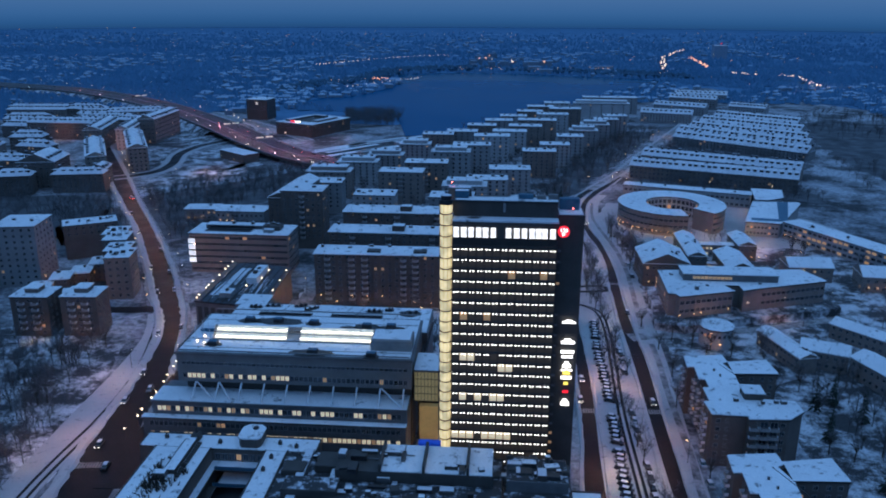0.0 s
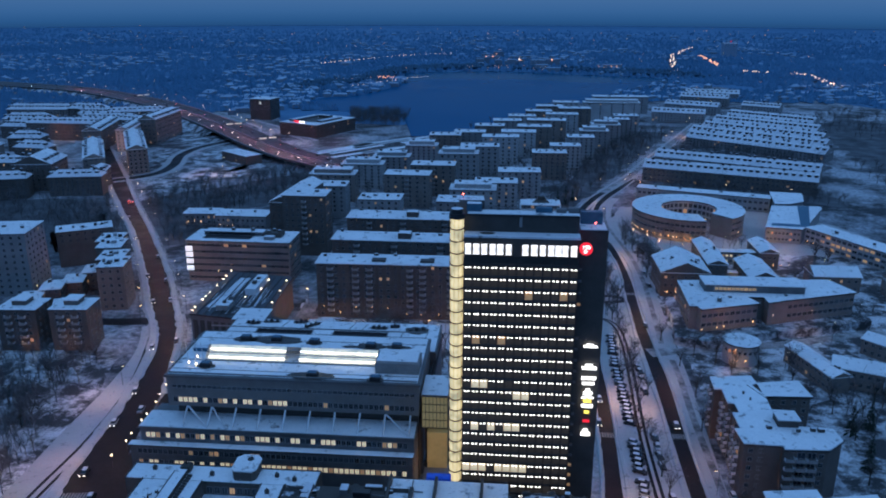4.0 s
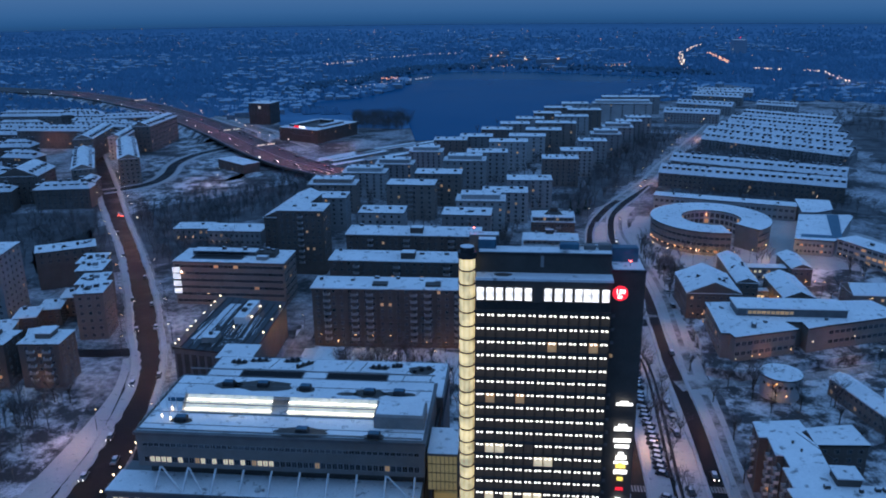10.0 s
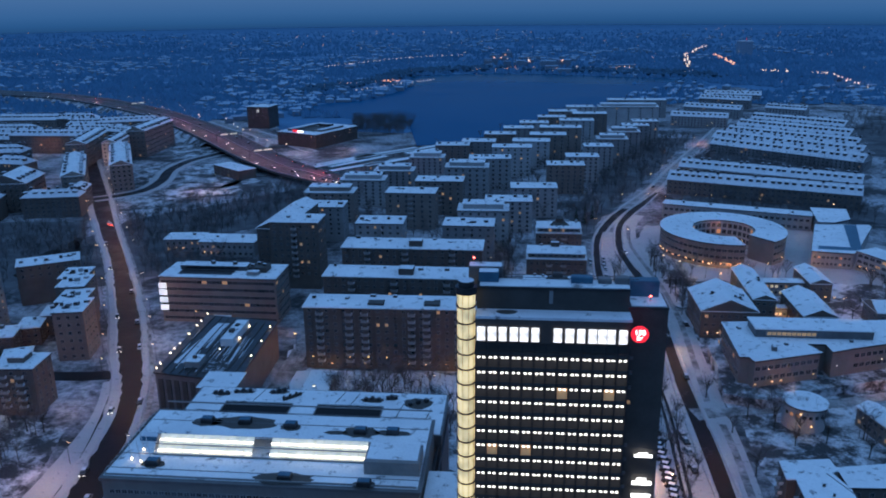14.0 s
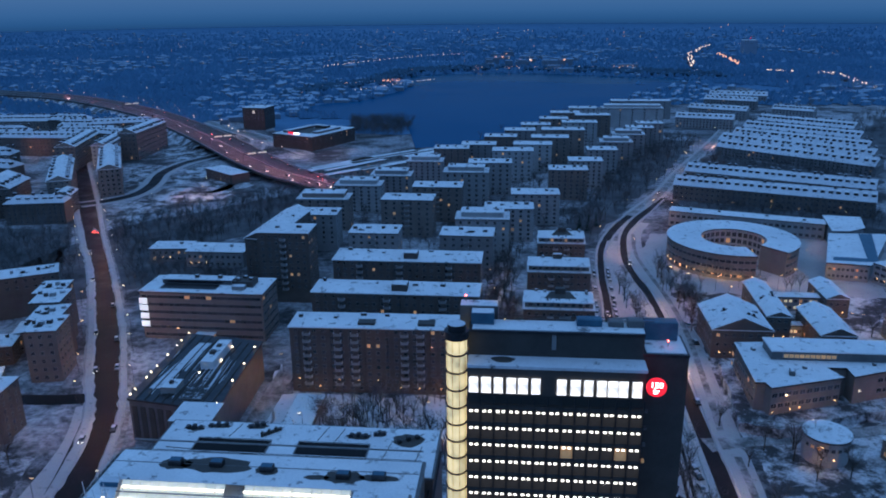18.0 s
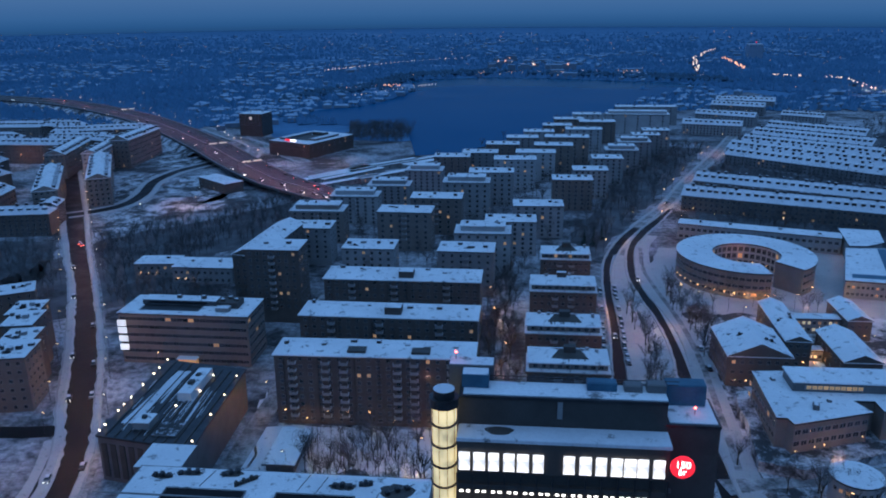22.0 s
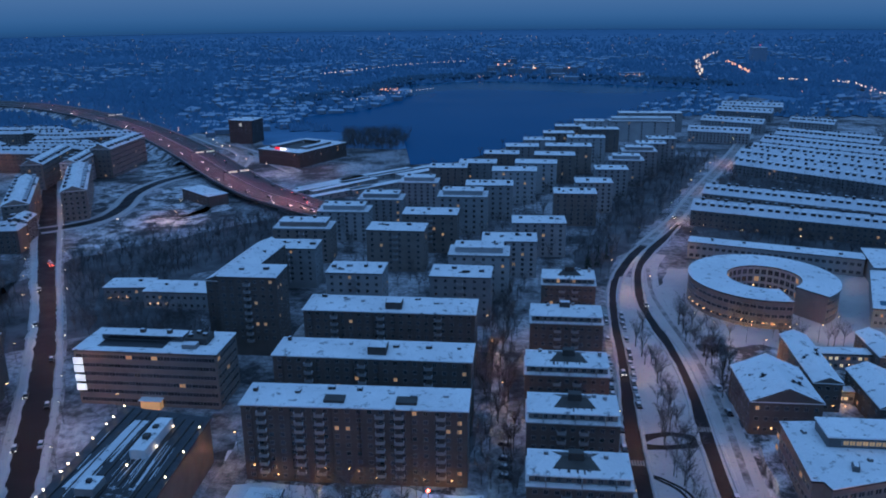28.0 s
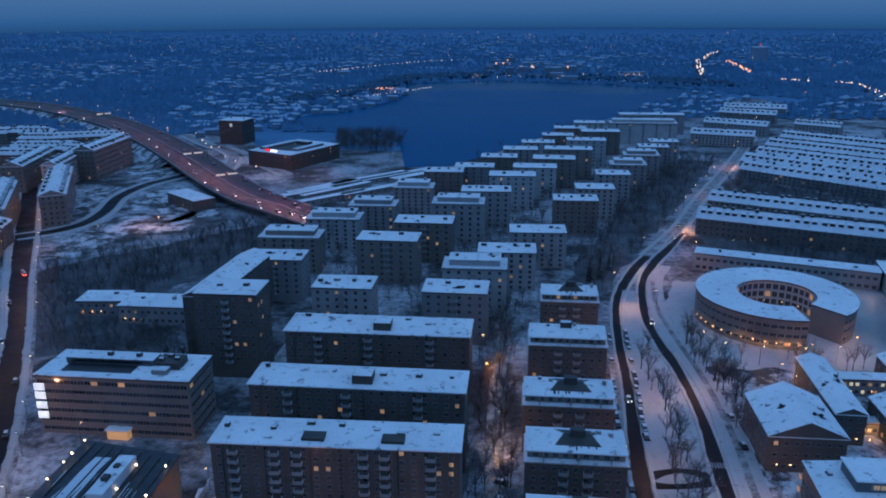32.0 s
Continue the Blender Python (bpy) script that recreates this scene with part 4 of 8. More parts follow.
def words(text, size, mat, parent, m):
    cu = bpy.data.curves.new("lettering", "FONT")
    cu.body, cu.size, cu.extrude, cu.align_x, cu.align_y = text, size, 0.05, "CENTER", "CENTER"
    cu.materials.append(M[mat])
    tmp = bpy.data.objects.new("lettering", cu)
    me = bpy.data.meshes.new_from_object(tmp)
    bpy.data.objects.remove(tmp)
    return part("lettering", me, parent, "white lettering", m)


words("150", 1.3, "sign_white", badge, pose(0, 0.4, 0.42))
words("\u00e5r", 1.2, "sign_white", badge, pose(0, -0.62, 0.42))
# tenants' signs down the core: plain glowing shapes
tags = thing("tenant_signs", "column of small glowing company signs on the core", "sign", pose(*site(29.6, 154.9, 84), 0))
for z, w, h, mat in ((51.0, 3.4, 1.0, "sign_white"), (45.0, 3.6, 1.5, "sign_white"), (42.2, 3.6, 0.8, "sign_white"), (40.8, 3.0, 0.7, "sign_white"), (37.9, 2.2, 1.8, "sign_white"), (36.9, 3.0, 0.5, "sign_white"), (35.8, 2.0, 1.5, "sign_yellow"), (34.4, 2.8, 0.9, "sign_white"), (32.7, 1.2, 0.8, "sign_yellow"), (30.2, 1.6, 0.7, "sign_red"), (26.3, 2.3, 2.0, "sign_white")):
    k = Mesh().box(-w / 2, w / 2, -0.18, 0, 0, h * (0.55 if h > 0.9 else 1), mat, 0.06)
    if h > 0.9:
        k.box(-w * 0.28, w * 0.22, -0.2, 0, h * 0.5, h, mat, 0.1)
    k.put("sign_shape", tags, "", pose(0, 0, z))
tagged(tags, "column of small glowing company signs on the core", "sign")

# ---- the low newspaper building beside the tower ----
low = thing("newspaper_building", "long grey office block with stepped terraces and a lit skylight", "office building", pose(0, 0, 0))
Mesh().box(-88, -14.3, 158.5, 183.8, 22.6, 31.6, "facade").put("wall", low)
# the shade under the overhang is put into this wall's dark colour
Mesh().box(-87, -14.8, 161.8, 183.8, 0, 22.6, "dark_clad").put("recessed_wall", low, "recessed storey above the terrace, shade put into its dark colour")
Mesh().box(-85, -12.4, 183.85, 202, 0, 27.6, "clad").put("rear_wall", low)
Mesh().box(-87.5, -75.5, 202.05, 211, 0, 27.4, "clad", 0, "snow").put("rear_wing", low)
Mesh().box(-70, -59.5, 235, 253, 3.2, 3.9, "clad", 0.1, "snow").box(-69, -60.5, 236, 252, 0, 3.2, "clad").put("covered_walk", low, "covered walk under snow")
Mesh().box(-88.4, -13.9, 158.1, 184.1, 31.6, 32.3, "clad").box(-87.6, -14.8, 159, 183.6, 32.3, 32.5, "snow").put("roof", low, "flat snowy roof")
Mesh().box(-85.3, -12.2, 183.9, 202.2, 27.6, 27.9, "clad").box(-84.8, -12.8, 184.2, 201.8, 27.9, 28.05, "snow").put("roof", low, "flat snowy roof")
Mesh().box(-95, -15.2, 154.3, 166, 0, 18.0, "clad").put("terrace_storey", low)
Mesh().box(-95.5, -15.0, 154.0, 161.7, 18.0, 18.4, "clad").box(-95.2, -15.3, 154.3, 161.7, 18.4, 18.6, "snow").put("terrace", low, "snowy terrace")
Mesh().box(-97.5, -15.4, 152.6, 154.2, 0, 13.6, "clad").put("lower_storey", low)
Mesh().box(-97.9, -15.2, 152.2, 154.25, 13.6, 13.9, "clad", 0, "snow").put("ledge", low)
for z0, y, n, x0, x1, lit, h in ((28.2, 158.5, 48, -86.5, -15.5, 0.0, 1.1), (23.8, 158.5, 24, -86.5, -51, 0.66, 1.7), (23.8, 158.5, 24, -51, -15.5, 0.06, 1.7), (15.0, 154.3, 52, -93.5, -17, 0.46, 1.8), (11.0, 152.6, 52, -95.5, -17, 0.10, 1.6), (7.5, 152.6, 52, -95.5, -17, 0.8, 1.7)):
    face_windows(low, x0, x1, y, z0, 1, 1, n, 1.25, h, "front", lit)
face_windows(low, 160, 182, -88, 23.6, 3, 4, 12, 1.4, 1.4, "left", 0.05)
for i in range(10):
    x = -82.5 + i * 7.3
    Mesh().tube((x, 154.7, 18.6), (x, 158.8, 22.6), 0.28, 0.28, "white_steel").put("strut", low, "white steel strut")
for x0, x1 in ((-82.5, -75.2), (-75.2, -70), (-24.1, -16.8)):
    Mesh().tube((x1, 154.7, 18.7), (x0, 158.8, 22.6), 0.24, 0.24, "white_steel").put("strut", low, "slanting white steel strut")
for y in (161.5, 166.5, 179.5, 184):
    Mesh().box(-87.4, -15, y, y + 0.14, 32.5, 32.6, "clad").put("roof_seam", low)
for x0, y0, x1, y1 in ((-87.4, 159.2, -15, 159.2), (-87.4, 187.2, -15, 187.2)):
    Mesh().box(x0, x1, y0 - 0.1, y1 + 0.1, 32.5, 32.85, "concrete").put("parapet", low)
# the lit skylight and roof plant
resite(low, 32, 175)


def melt_patch(x, y, z, w, d, box, seed):
    """A dark bare patch in the roof snow round a low vent hood."""
    r = random.Random(seed)
    k = Mesh().prism([(w / 2 * math.cos(t) * (0.85 + 0.3 * r.random()), d / 2 * math.sin(t) * (0.85 + 0.3 * r.random())) for t in (2 * math.pi * i / 20 for i in range(20))], 0, 0.03, "dark_clad")
    if box:
        k.box(-1.5, 1.5, -1.0, 1.0, 0.03, 1.3, "metal", 0.2).box(-1.3, 1.3, -0.8, 0.8, 1.3, 1.36, "blue_sheet")
    k.put("roof_vent", low, "vent hood in a patch of melted snow", pose(x, y, z))


# the lit skylight: two bands of panes with lamp tubes behind them, a snowy back slope and a pale plant box at its end
Mesh().box(-86.2, -35.4, 215.7, 216.0, 32.5, 32.9, "concrete").box(-86.2, -35.4, 217.5, 217.75, 34.2, 34.45, "concrete").put("skylight_rail", low, "pale rails of the skylight")
for i in range(24):
    x = -85.4 + i * 2.08
    if i in (11, 12):
        continue
    for (y0, z0), (y1, z1) in (((216.0, 32.8), (217.55, 34.2)), ((217.7, 34.4), (219.6, 35.9))):
        Mesh().add([(x, y0, z0), (x + 1.96, y0, z0), (x + 1.96, y1, z1), (x, y1, z1)], [(0, 1, 2, 3)], "skylight").put("skylight_pane", low, "lit skylight pane")
for x0, x1 in ((-85.3, -62.7), (-58.4, -35.6)):
    for y, z in ((216.5, 33.35), (218.4, 35.05)):
        Mesh().box(x0, x1, y - 0.16, y + 0.05, z, z + 0.2, "tube", 0.03).put("skylight_lamp", low, "long bright lamp tube")
Mesh().add([(-86.2, 219.65, 35.9), (-35.4, 219.65, 35.9), (-35.4, 224.5, 32.6), (-86.2, 224.5, 32.6), (-86.2, 216, 32.6), (-35.4, 216, 32.6)], [(0, 1, 2, 3), (0, 3, 4), (1, 5, 2)], "snow_thin").put("skylight_back", low, "snowy back slope of the skylight")
Mesh().box(-35.3, -22.8, 211.6, 219.4, 32.5, 36.2, "concrete", 0.5, "snow").put("plant_room", low, "pale rounded plant box under snow")
Mesh().box(-92, -86.4, 221.5, 224, 32.5, 33.6, "blue_sheet", 0.2, "snow_thin").put("roof_duct", low, "blue-grey duct at the roof corner")
for i, (x, y, w, d, box) in enumerate(((-52.5, 208.5, 13.5, 4.6, True), (-34.5, 207.5, 5.5, 3.0, True), (-84.5, 212, 5.6, 3.2, True), (-69.3, 231.6, 17, 6.0, True), (-79, 231.5, 7.5, 4.6, True), (-57.3, 230.6, 5.4, 3.8, True), (-39.5, 229.2, 9, 5.0, True), (-31.5, 229.4, 9, 2.6, True), (-45.5, 228.6, 6, 1.8, False))):
    melt_patch(x, y, 32.52, w, d, box, 40 + i)
for i, (x, y, w, d) in enumerate(((-84.3, 254.4, 5.5, 2.2), (-78.4, 256.0, 6.4, 2.2), (-68.4, 256.6, 5.6, 2.8), (-41.0, 253.6, 6.0, 3.0), (-35.8, 254.8, 3.6, 1.8), (-28.2, 252.8, 8.0, 6.0))):
    melt_patch(x, y, 28.06, w, d, False, 60 + i)
    k = Mesh()
    for j in range(3):
        a_ = -w * 0.3 + j * w * 0.3
        k.box(a_ - 0.5, a_ + 0.5, -0.6, 0.5, 0, 0.9 + 0.3 * (j % 2), "metal", 0.15).tube((a_, 0, 0.4), (a_ + w * 0.25, 0.3, 0.5), 0.12, 0.12, "clad", 5)
    k.put("roof_vent", low, "cluster of dark vents and ducts", pose(x, y, 28.07, 0, 0, 15 * (i % 3)))
# no hole is cut: the sunken courts' shade is a flat dark sheet
for x0, x1 in ((-81.0, -62.7), (-55.2, -37.6)):
    Mesh().box(x0, x1, 243.9, 249.9, 28.07, 28.10, "asphalt").put("sunken_court", low, "flat dark sheet painted as a sunken court's shade")
    Mesh().box(x0 - 0.3, x1 + 0.3, 249.9, 250.2, 28.0, 28.5, "snow", 0.05).box(x0 - 0.3, x1 + 0.3, 243.6, 243.9, 28.0, 28.35, "snow", 0.05).box(x0 - 0.3, x0, 243.9, 249.9, 28.0, 28.4, "clad", 0.05).box(x1, x1 + 0.3, 243.9, 249.9, 28.0, 28.4, "clad", 0.05).put("court_kerb", low, "snowy kerb round the sunken court")
for x0, y0, x1, y1 in ((-74, 251, -72.5, 257.5), (-51, 251, -49.5, 257.5), (-46.5, 251, -45.2, 257), (-33.5, 243, -32.2, 252), (-25.4, 243, -24.4, 250), (-88, 245.2, -60, 243)):
    Mesh().tube((x0, y0, 28.1), (x1, y1, 28.1), 0.1, 0.1, "metal", 5).put("roof_seam", low)
for j in range(9):
    a_ = j * 0.85
    Mesh().box(-0.3, 0.3, -0.4, 0.4, 0, 0.8 + 0.5 * (j % 3 == 0), "dark_clad", 0.06).tube((0, 0, 0.3), (0.9, 0.5, 0.7), 0.08, 0.08, "metal", 5).put("roof_vent", low, "dark pipe stand", pose(-65.5 + a_ * 0.55, 251.8 + a_ * 0.5, 28.07))
for x0 in (-22.8, -21.6, -20.3):
    Mesh().box(x0, x0 + 0.5, 222, 253.6, 24.3, 24.9, "metal", 0.1).put("roof_duct", low, "long dark duct beside the link")
rack = thing("floodlight_rack", "white steel frame with bright floodlights on the roof corner", "light mast", pose(*site(-84, 164, 32), 32.5))
for x, y, h in ((0, 0, 7), (4.5, 0, 7), (1, 4, 6), (5.5, 4.5, 6.5), (2.6, -1, 6)):
    Mesh().tube((x, y, 0), (x - 0.6, y, h), 0.12, 0.08, "white_steel").put("mast", rack)
    Mesh().ball(x, y - 0.2, 0.7, 0.33, "lamp_white").put("floodlight", rack, "bright white floodlight")
# the glazed bridge between block and tower
link = thing("glazed_link", "glazed bridge lit inside between block and tower", "link building", pose(0, 0, 0))
Mesh().box(-14.2, -6.6, 160.3, 170, 17.5, 27.6, "dark_clad").put("body", link)
Mesh().box(-14.3, -6.5, 159.7, 170.2, 27.6, 28.2, "clad", 0.1, "snow").put("roof", link, "snowy roof of the link")
for fl in range(4):
    for i in range(7):
        Mesh().box(-0.48, 0.48, -0.06, 0.04, 0, 2.2, "link_glass").put("pane", link, "", pose(-13.6 + i * 1.06, 160.2, 17.8 + fl * 2.45))
for i in range(8):
    Mesh().box(-0.06, 0.06, -0.12, 0.05, 0, 10, "metal").put("mullion", link, "", pose(-14.13 + i * 1.06, 160.15, 17.5))
Mesh().box(-14.2, -6.6, 168, 170, 0, 17.4, "dark_clad").put("rear_wall", link)
Mesh().box(-13.4, -7.4, 166, 167.9, 0, 12, "link_glass").put("entrance", link, "warm lit entrance hall under the link")
Mesh().box(-14.2, -6.6, 150, 165.9, 0.0, 0.3, "concrete").put("forecourt", link, "pale lit forecourt paving")
Mesh().tube((-10.6, 150, 3.2), (-9.2, 158, 3.2), 0.16, 0.16, "tube", 6).put("lamp_tube", link, "long bright lamp tube over the forecourt")
Mesh().tube((-10.6, 150, 0.3), (-10.6, 150, 3.2), 0.06, 0.06, "metal", 5).tube((-9.2, 158, 0.3), (-9.2, 158, 3.2), 0.06, 0.06, "metal", 5).put("lamp_post", link)
resite(link, 30, 165)

# ---- houses ----
def chimney(parent, x, y, z, w=1.6, d=1.2, h=1.8, mat="plaster"):
    Mesh().box(-w / 2, w / 2, -d / 2, d / 2, 0, h, mat, 0.08, "snow_thin").put("chimney", parent, "", pose(x, y, z))


BALCONY = {}


def balcony_data(w):
    if w not in BALCONY:
        k = Mesh().box(-w / 2, w / 2, -1.3, 0, 0, 0.16, "concrete")
        k.box(-w / 2, w / 2, -1.3, -1.24, 0.16, 1.1, "concrete").box(-w / 2, -w / 2 + 0.06, -1.24, 0, 0.16, 1.1, "white_steel").box(w / 2 - 0.06, w / 2, -1.24, 0, 0.16, 1.1, "white_steel")
        BALCONY[w] = k.data("balcony")
    return BALCONY[w]


def house(name, label, x, y, w, d, h, floors, mat, rz=0, cols=8, side_cols=4, lit=0.05, category="apartment house", group="", eave=0.4, roof="flat", side=None,
          balconies=(), top_floor=0.0, chimneys=2, win=(1.35, 1.45), see=None, first=1.2, big=1.0, melt=0, metres=False, rows=False):
    """A house with its front wall's left corner at x, y; rz turns it. see: the lowest floor whose windows can be seen over what stands before it."""
    w0 = w
    if not metres:
        x, y = site(x, y, h)
        w, d, rz = footprint(w, d, rz)
    balconies = [bx * w / w0 for bx in balconies]
    t = thing(name, label, category, pose(x, y, 0, 0, 0, rz), group)
    Mesh().box(0, w, 0, d, 0, h, mat).put("wall", t)
    if roof == "flat":
        rf = Mesh().box(-eave, w + eave, -eave, d + eave, h, h + 0.35, "metal", 0.0).box(-eave + 0.12, w + eave - 0.12, -eave + 0.12, d + eave - 0.12, h + 0.35, h + 0.62, "snow", 0.12).put("roof", t, "flat roof under snow")
    elif roof == "low":
        rf = Mesh().gable(-eave, w + eave, -eave, d + eave, h + 0.1, h + 0.1 + min(w, d) * 0.10, "snow", "x" if w >= d else "y", min(w, d) * 0.25).put("roof", t, "low-pitched roof under snow")
    elif roof == "gable_x":
        rf = Mesh().gable(-eave, w + eave, -eave, d + eave, h, h + d * 0.22, "snow", "x", end=mat).put("roof", t, "pitched roof under snow")
    else:
        rf = Mesh().gable(-eave, w + eave, -eave, d + eave, h, h + w * 0.22, "snow", "y", end=mat).put("roof", t, "pitched roof under snow")
    step = (h - 0.5) / floors
    lo = floors - see if see else 0
    if rows:
        window_rows(t, 0.6, w - 0.6, 0, first, floors, step, cols, *win, lit)
    else:
        face_windows(t, 0.6, w - 0.6, 0, lo * step + first, floors - lo, step, cols, *win, "front", lit)
    if side == "right" and rows:
        window_rows(t, 0.8, d - 0.8, w, first, floors, step, side_cols, *win, lit, "right")
    elif side:
        face_windows(t, 0.8, d - 0.8, 0 if side == "left" else w, lo * step + first, floors - lo, step, side_cols, *win, side, lit)
    for bx in balconies:
        for fl in range(max(1, lo), floors):
            part("balcony", balcony_data(2.6), t, "", pose(bx, 0, fl * step + 0.3))
    if top_floor:
        i = top_floor
        Mesh().box(i, w - i, i, d - i, h + 0.6, h + 3.2, mat).put("roof_storey", t)
        Mesh().box(i - 0.5, w - i + 0.5, i - 0.5, d - i + 0.5, h + 3.2, h + 3.7, "snow", 0.15).put("roof_storey_roof", t, "snowy roof of the set-back storey")
        k = Mesh()
        for z in (0.5, 1.0):
            k.box(0.2, w - 0.2, -0.05, 0.0, z, z + 0.06, "white_steel").box(0.2, 0.25, 0.0, d - 0.4, z, z + 0.06, "white_steel").box(w - 0.25, w - 0.2, 0.0, d - 0.4, z, z + 0.06, "white_steel")
        for j in range(int(w / 1.5)):
            k.box(0.2 + j * 1.5, 0.28 + j * 1.5, -0.06, 0.02, 0, 1.05, "white_steel")
        k.put("railing", t, "pale terrace railing", pose(0, 0, h + 0.6))
        Mesh().box(-eave - 0.1, w + eave + 0.1, -eave - 0.1, -eave + 0.1, h - 0.5, h + 0.1, "concrete").put("cornice", t, "pale cornice")
    top = h + (3.7 if top_floor else 0.62 if roof == "flat" else min(w, d) * 0.05 + 0.2)
    for i in range(chimneys):
        chimney(rf, w * (i + 0.5 + rng.uniform(-0.2, 0.2)) / chimneys, d * rng.uniform(0.4, 0.7), top - 0.3, big * rng.uniform(1, 2.2), big * rng.uniform(0.9, 1.6), rng.uniform(1.0, 1.8), rng.choice(("plaster", "metal", "dark_clad")))
    for i in range(melt):
        r0 = rng.uniform(0.8, 2.2)
        n_ = 11
        k = Mesh().prism([(r0 * rng.uniform(0.6, 1.5) * math.cos(6.283 * j / n_), r0 * rng.uniform(0.4, 0.9) * math.sin(6.283 * j / n_)) for j in range(n_)], 0, 0.03, "metal")
        k.box(-0.4, 0.5, -0.3, 0.4, 0.03, rng.uniform(0.5, 1.1), "metal", 0.05)
        i0 = top_floor + 2.4
        zz = h + (3.7 if top_floor else 0.62) + 0.004 if roof == "flat" else None
        if zz:
            k.put("roof_vent", rf, "vent in a patch of melted snow", pose(rng.uniform(i0, w - i0), rng.uniform(i0, max(i0 + 0.1, d - i0)), zz))
        elif roof == "gable_y":
            f = rng.choice((rng.uniform(0.15, 0.38), rng.uniform(0.62, 0.85)))
            up = min(f, 1 - f) * 2
            k.put("roof_vent", rf, "dark patch of melted snow", pose(f * w, rng.uniform(0.15, 0.8) * d, h + w * 0.22 * up + 0.12, 0, math.degrees(math.atan(0.44)) * (-1 if f < 0.5 else 1), 0))
    return t


def terrace(label, x, y, w, d, h, floors, mat, rz, cols, dormers, group, see=2, lit=0.03, pitch=0.25, hip=0.0, metres=False):
    """A long house row: walls, a pitched snowy roof with two lines of dormers and chimneys along its ridge."""
    if not metres:
        x, y = site(x, y, h)
        w, d, rz = footprint(w, d, rz)
    t = thing("terrace_house", label, "terrace house", pose(x, y, 0, 0, 0, rz), group)
    Mesh().box(0, w, 0, d, 0, h, mat).put("wall", t)
    rise = d * pitch
    rf = Mesh().gable(-0.5, w + 0.5, -0.7, d + 0.7, h, h + rise, "snow_thin", "x", d * hip, end=None if hip else mat).put("roof", t, "pitched snowy roof")
    step = (h - 0.5) / floors
    window_rows(t, 0.6, w - 0.6, 0, 1.0, floors, step, max(cols, int(w / 3.4)), 1.3, 1.35, lit)
    dm = Mesh().box(-1.3, 1.3, 0, d * 0.20, -0.4, d * 0.085, "metal").box(-1.4, 1.4, -0.2, d * 0.22, d * 0.085, d * 0.085 + 0.25, "snow", 0.08).data("dormer")
    ch = Mesh().box(-0.9, 0.9, -0.5, 0.5, -0.6, 1.5, "metal", 0.05).box(-1.0, 1.0, -0.6, 0.6, 1.5, 1.65, "snow_thin").data("chimney")
    for i in range(dormers):
        px = w * (i + 0.5 + rng.uniform(-0.16, 0.16)) / dormers
        part("dormer", dm, rf, "", pose(px, d * 0.20, h + rise * 0.42))
        if i % 3 != 1:
            part("chimney", ch, rf, "", pose(px + w / dormers * 0.5, d * rng.uniform(0.45, 0.56), h + rise * 0.95))


# three long brown slabs behind the tower
SL = "parallel slab houses"
for i, (y, h, d, see, wb) in enumerate(((328.6, 25.0, 13, 9, (6, 17, 23, 40.5, 46, 58)), (285, 26.6, 11.5, 5, (12, 30, 52)), (320, 25.6, 13, 4, (12, 30, 52)))):
    s = house("slab_house", ("long brown brick slab house with balcony columns and a snowy roof", "long brown slab house with a roof hut, behind another", "long brown slab house with snowy roof and roof hut")[i],
              -80.7 if i == 0 else -69.5, y, 65.5 if i == 0 else 66, d, h, 9, "brick", 1.0 if i == 0 else -0.3, 20, 4, 0.035, "apartment house", SL, 0.5, "low", "right", wb, 0, 7, (1.3, 1.4), see, metres=i == 0)
    for px in (3.2, 14.5, 26.5, 34.5, 49.5, 63):
        Mesh().tube((px, -0.14, 0.3), (px, -0.14, h), 0.09, 0.09, "metal", 6).put("downpipe", s)
    if i == 0:
        # the roof openings are dark boxes, their inner shade only a colour
        for x in (24, 45):
            Mesh().box(x, x + 6, 1.4, 5.2, h - 1.4, h + 1.28, "dark_clad", 0.05).put("roof_recess", s, "dark box for a roof recess, shade in its colour")
    else:
        Mesh().box(31, 37, 1.5, 6.5, h + 0.2, h + 3.2, "brick", 0.1, "snow").put("roof_hut", s)
# tall block with a long wing, and the low school beside it
house("tall_block", "tall brown block with balconies and a flat snowy roof", -107.5, 331.5, 24, 13, 33.0, 11, "brick", 0, 7, 4, 0.06, side="right", balconies=(12,), see=9)
house("wing_house", "long lower wing running back from the tall block", -120, 346, 14, 46, 25, 8, "brick", -4, 4, 10, 0.04, roof="gable_y", side="right", see=6)
house("low_school", "low pale building with lit ground floor windows", -163, 367, 32, 13, 8.0, 2, "plaster", 0, 10, 4, 0.1, "school", chimneys=2)
house("low_school", "low pale annexe with a snowy roof", -186, 372, 22, 11, 7.0, 2, "plaster", 4, 6, 3, 0.05, "school", chimneys=1)
# brown office with a lit sign on its corner
off = house("office_building", "six-storey brown office with window bands and a roof terrace", -155.3, 369.6, 51.5, 19, 20.4, 6, "plaster2", -0.6, 22, 7, 0.02, "office building", chimneys=0, win=(2.3, 1.55), side="right", metres=True)
# the terrace's dark recess is painted on as a flat sheet
Mesh().box(7, 31, 3.2, 9, 20.9, 21.06, "metal").put("roof_terrace", off, "flat dark sheet in place of the recessed roof terrace")
Mesh().box(6, 36, 9, 15, 21.0, 23.0, "clad", 0.1, "snow").put("roof_storey", off)
Mesh().box(6.4, 35.6, 8.92, 9.0, 21.5, 22.7, "glass").put("roof_window", off, "dark glazed band of the roof storey")
Mesh().box(37.5, 45.5, 7, 14, 21.0, 23.4, "dark_clad", 0.1).put("roof_plant", off, "dark roof plant")
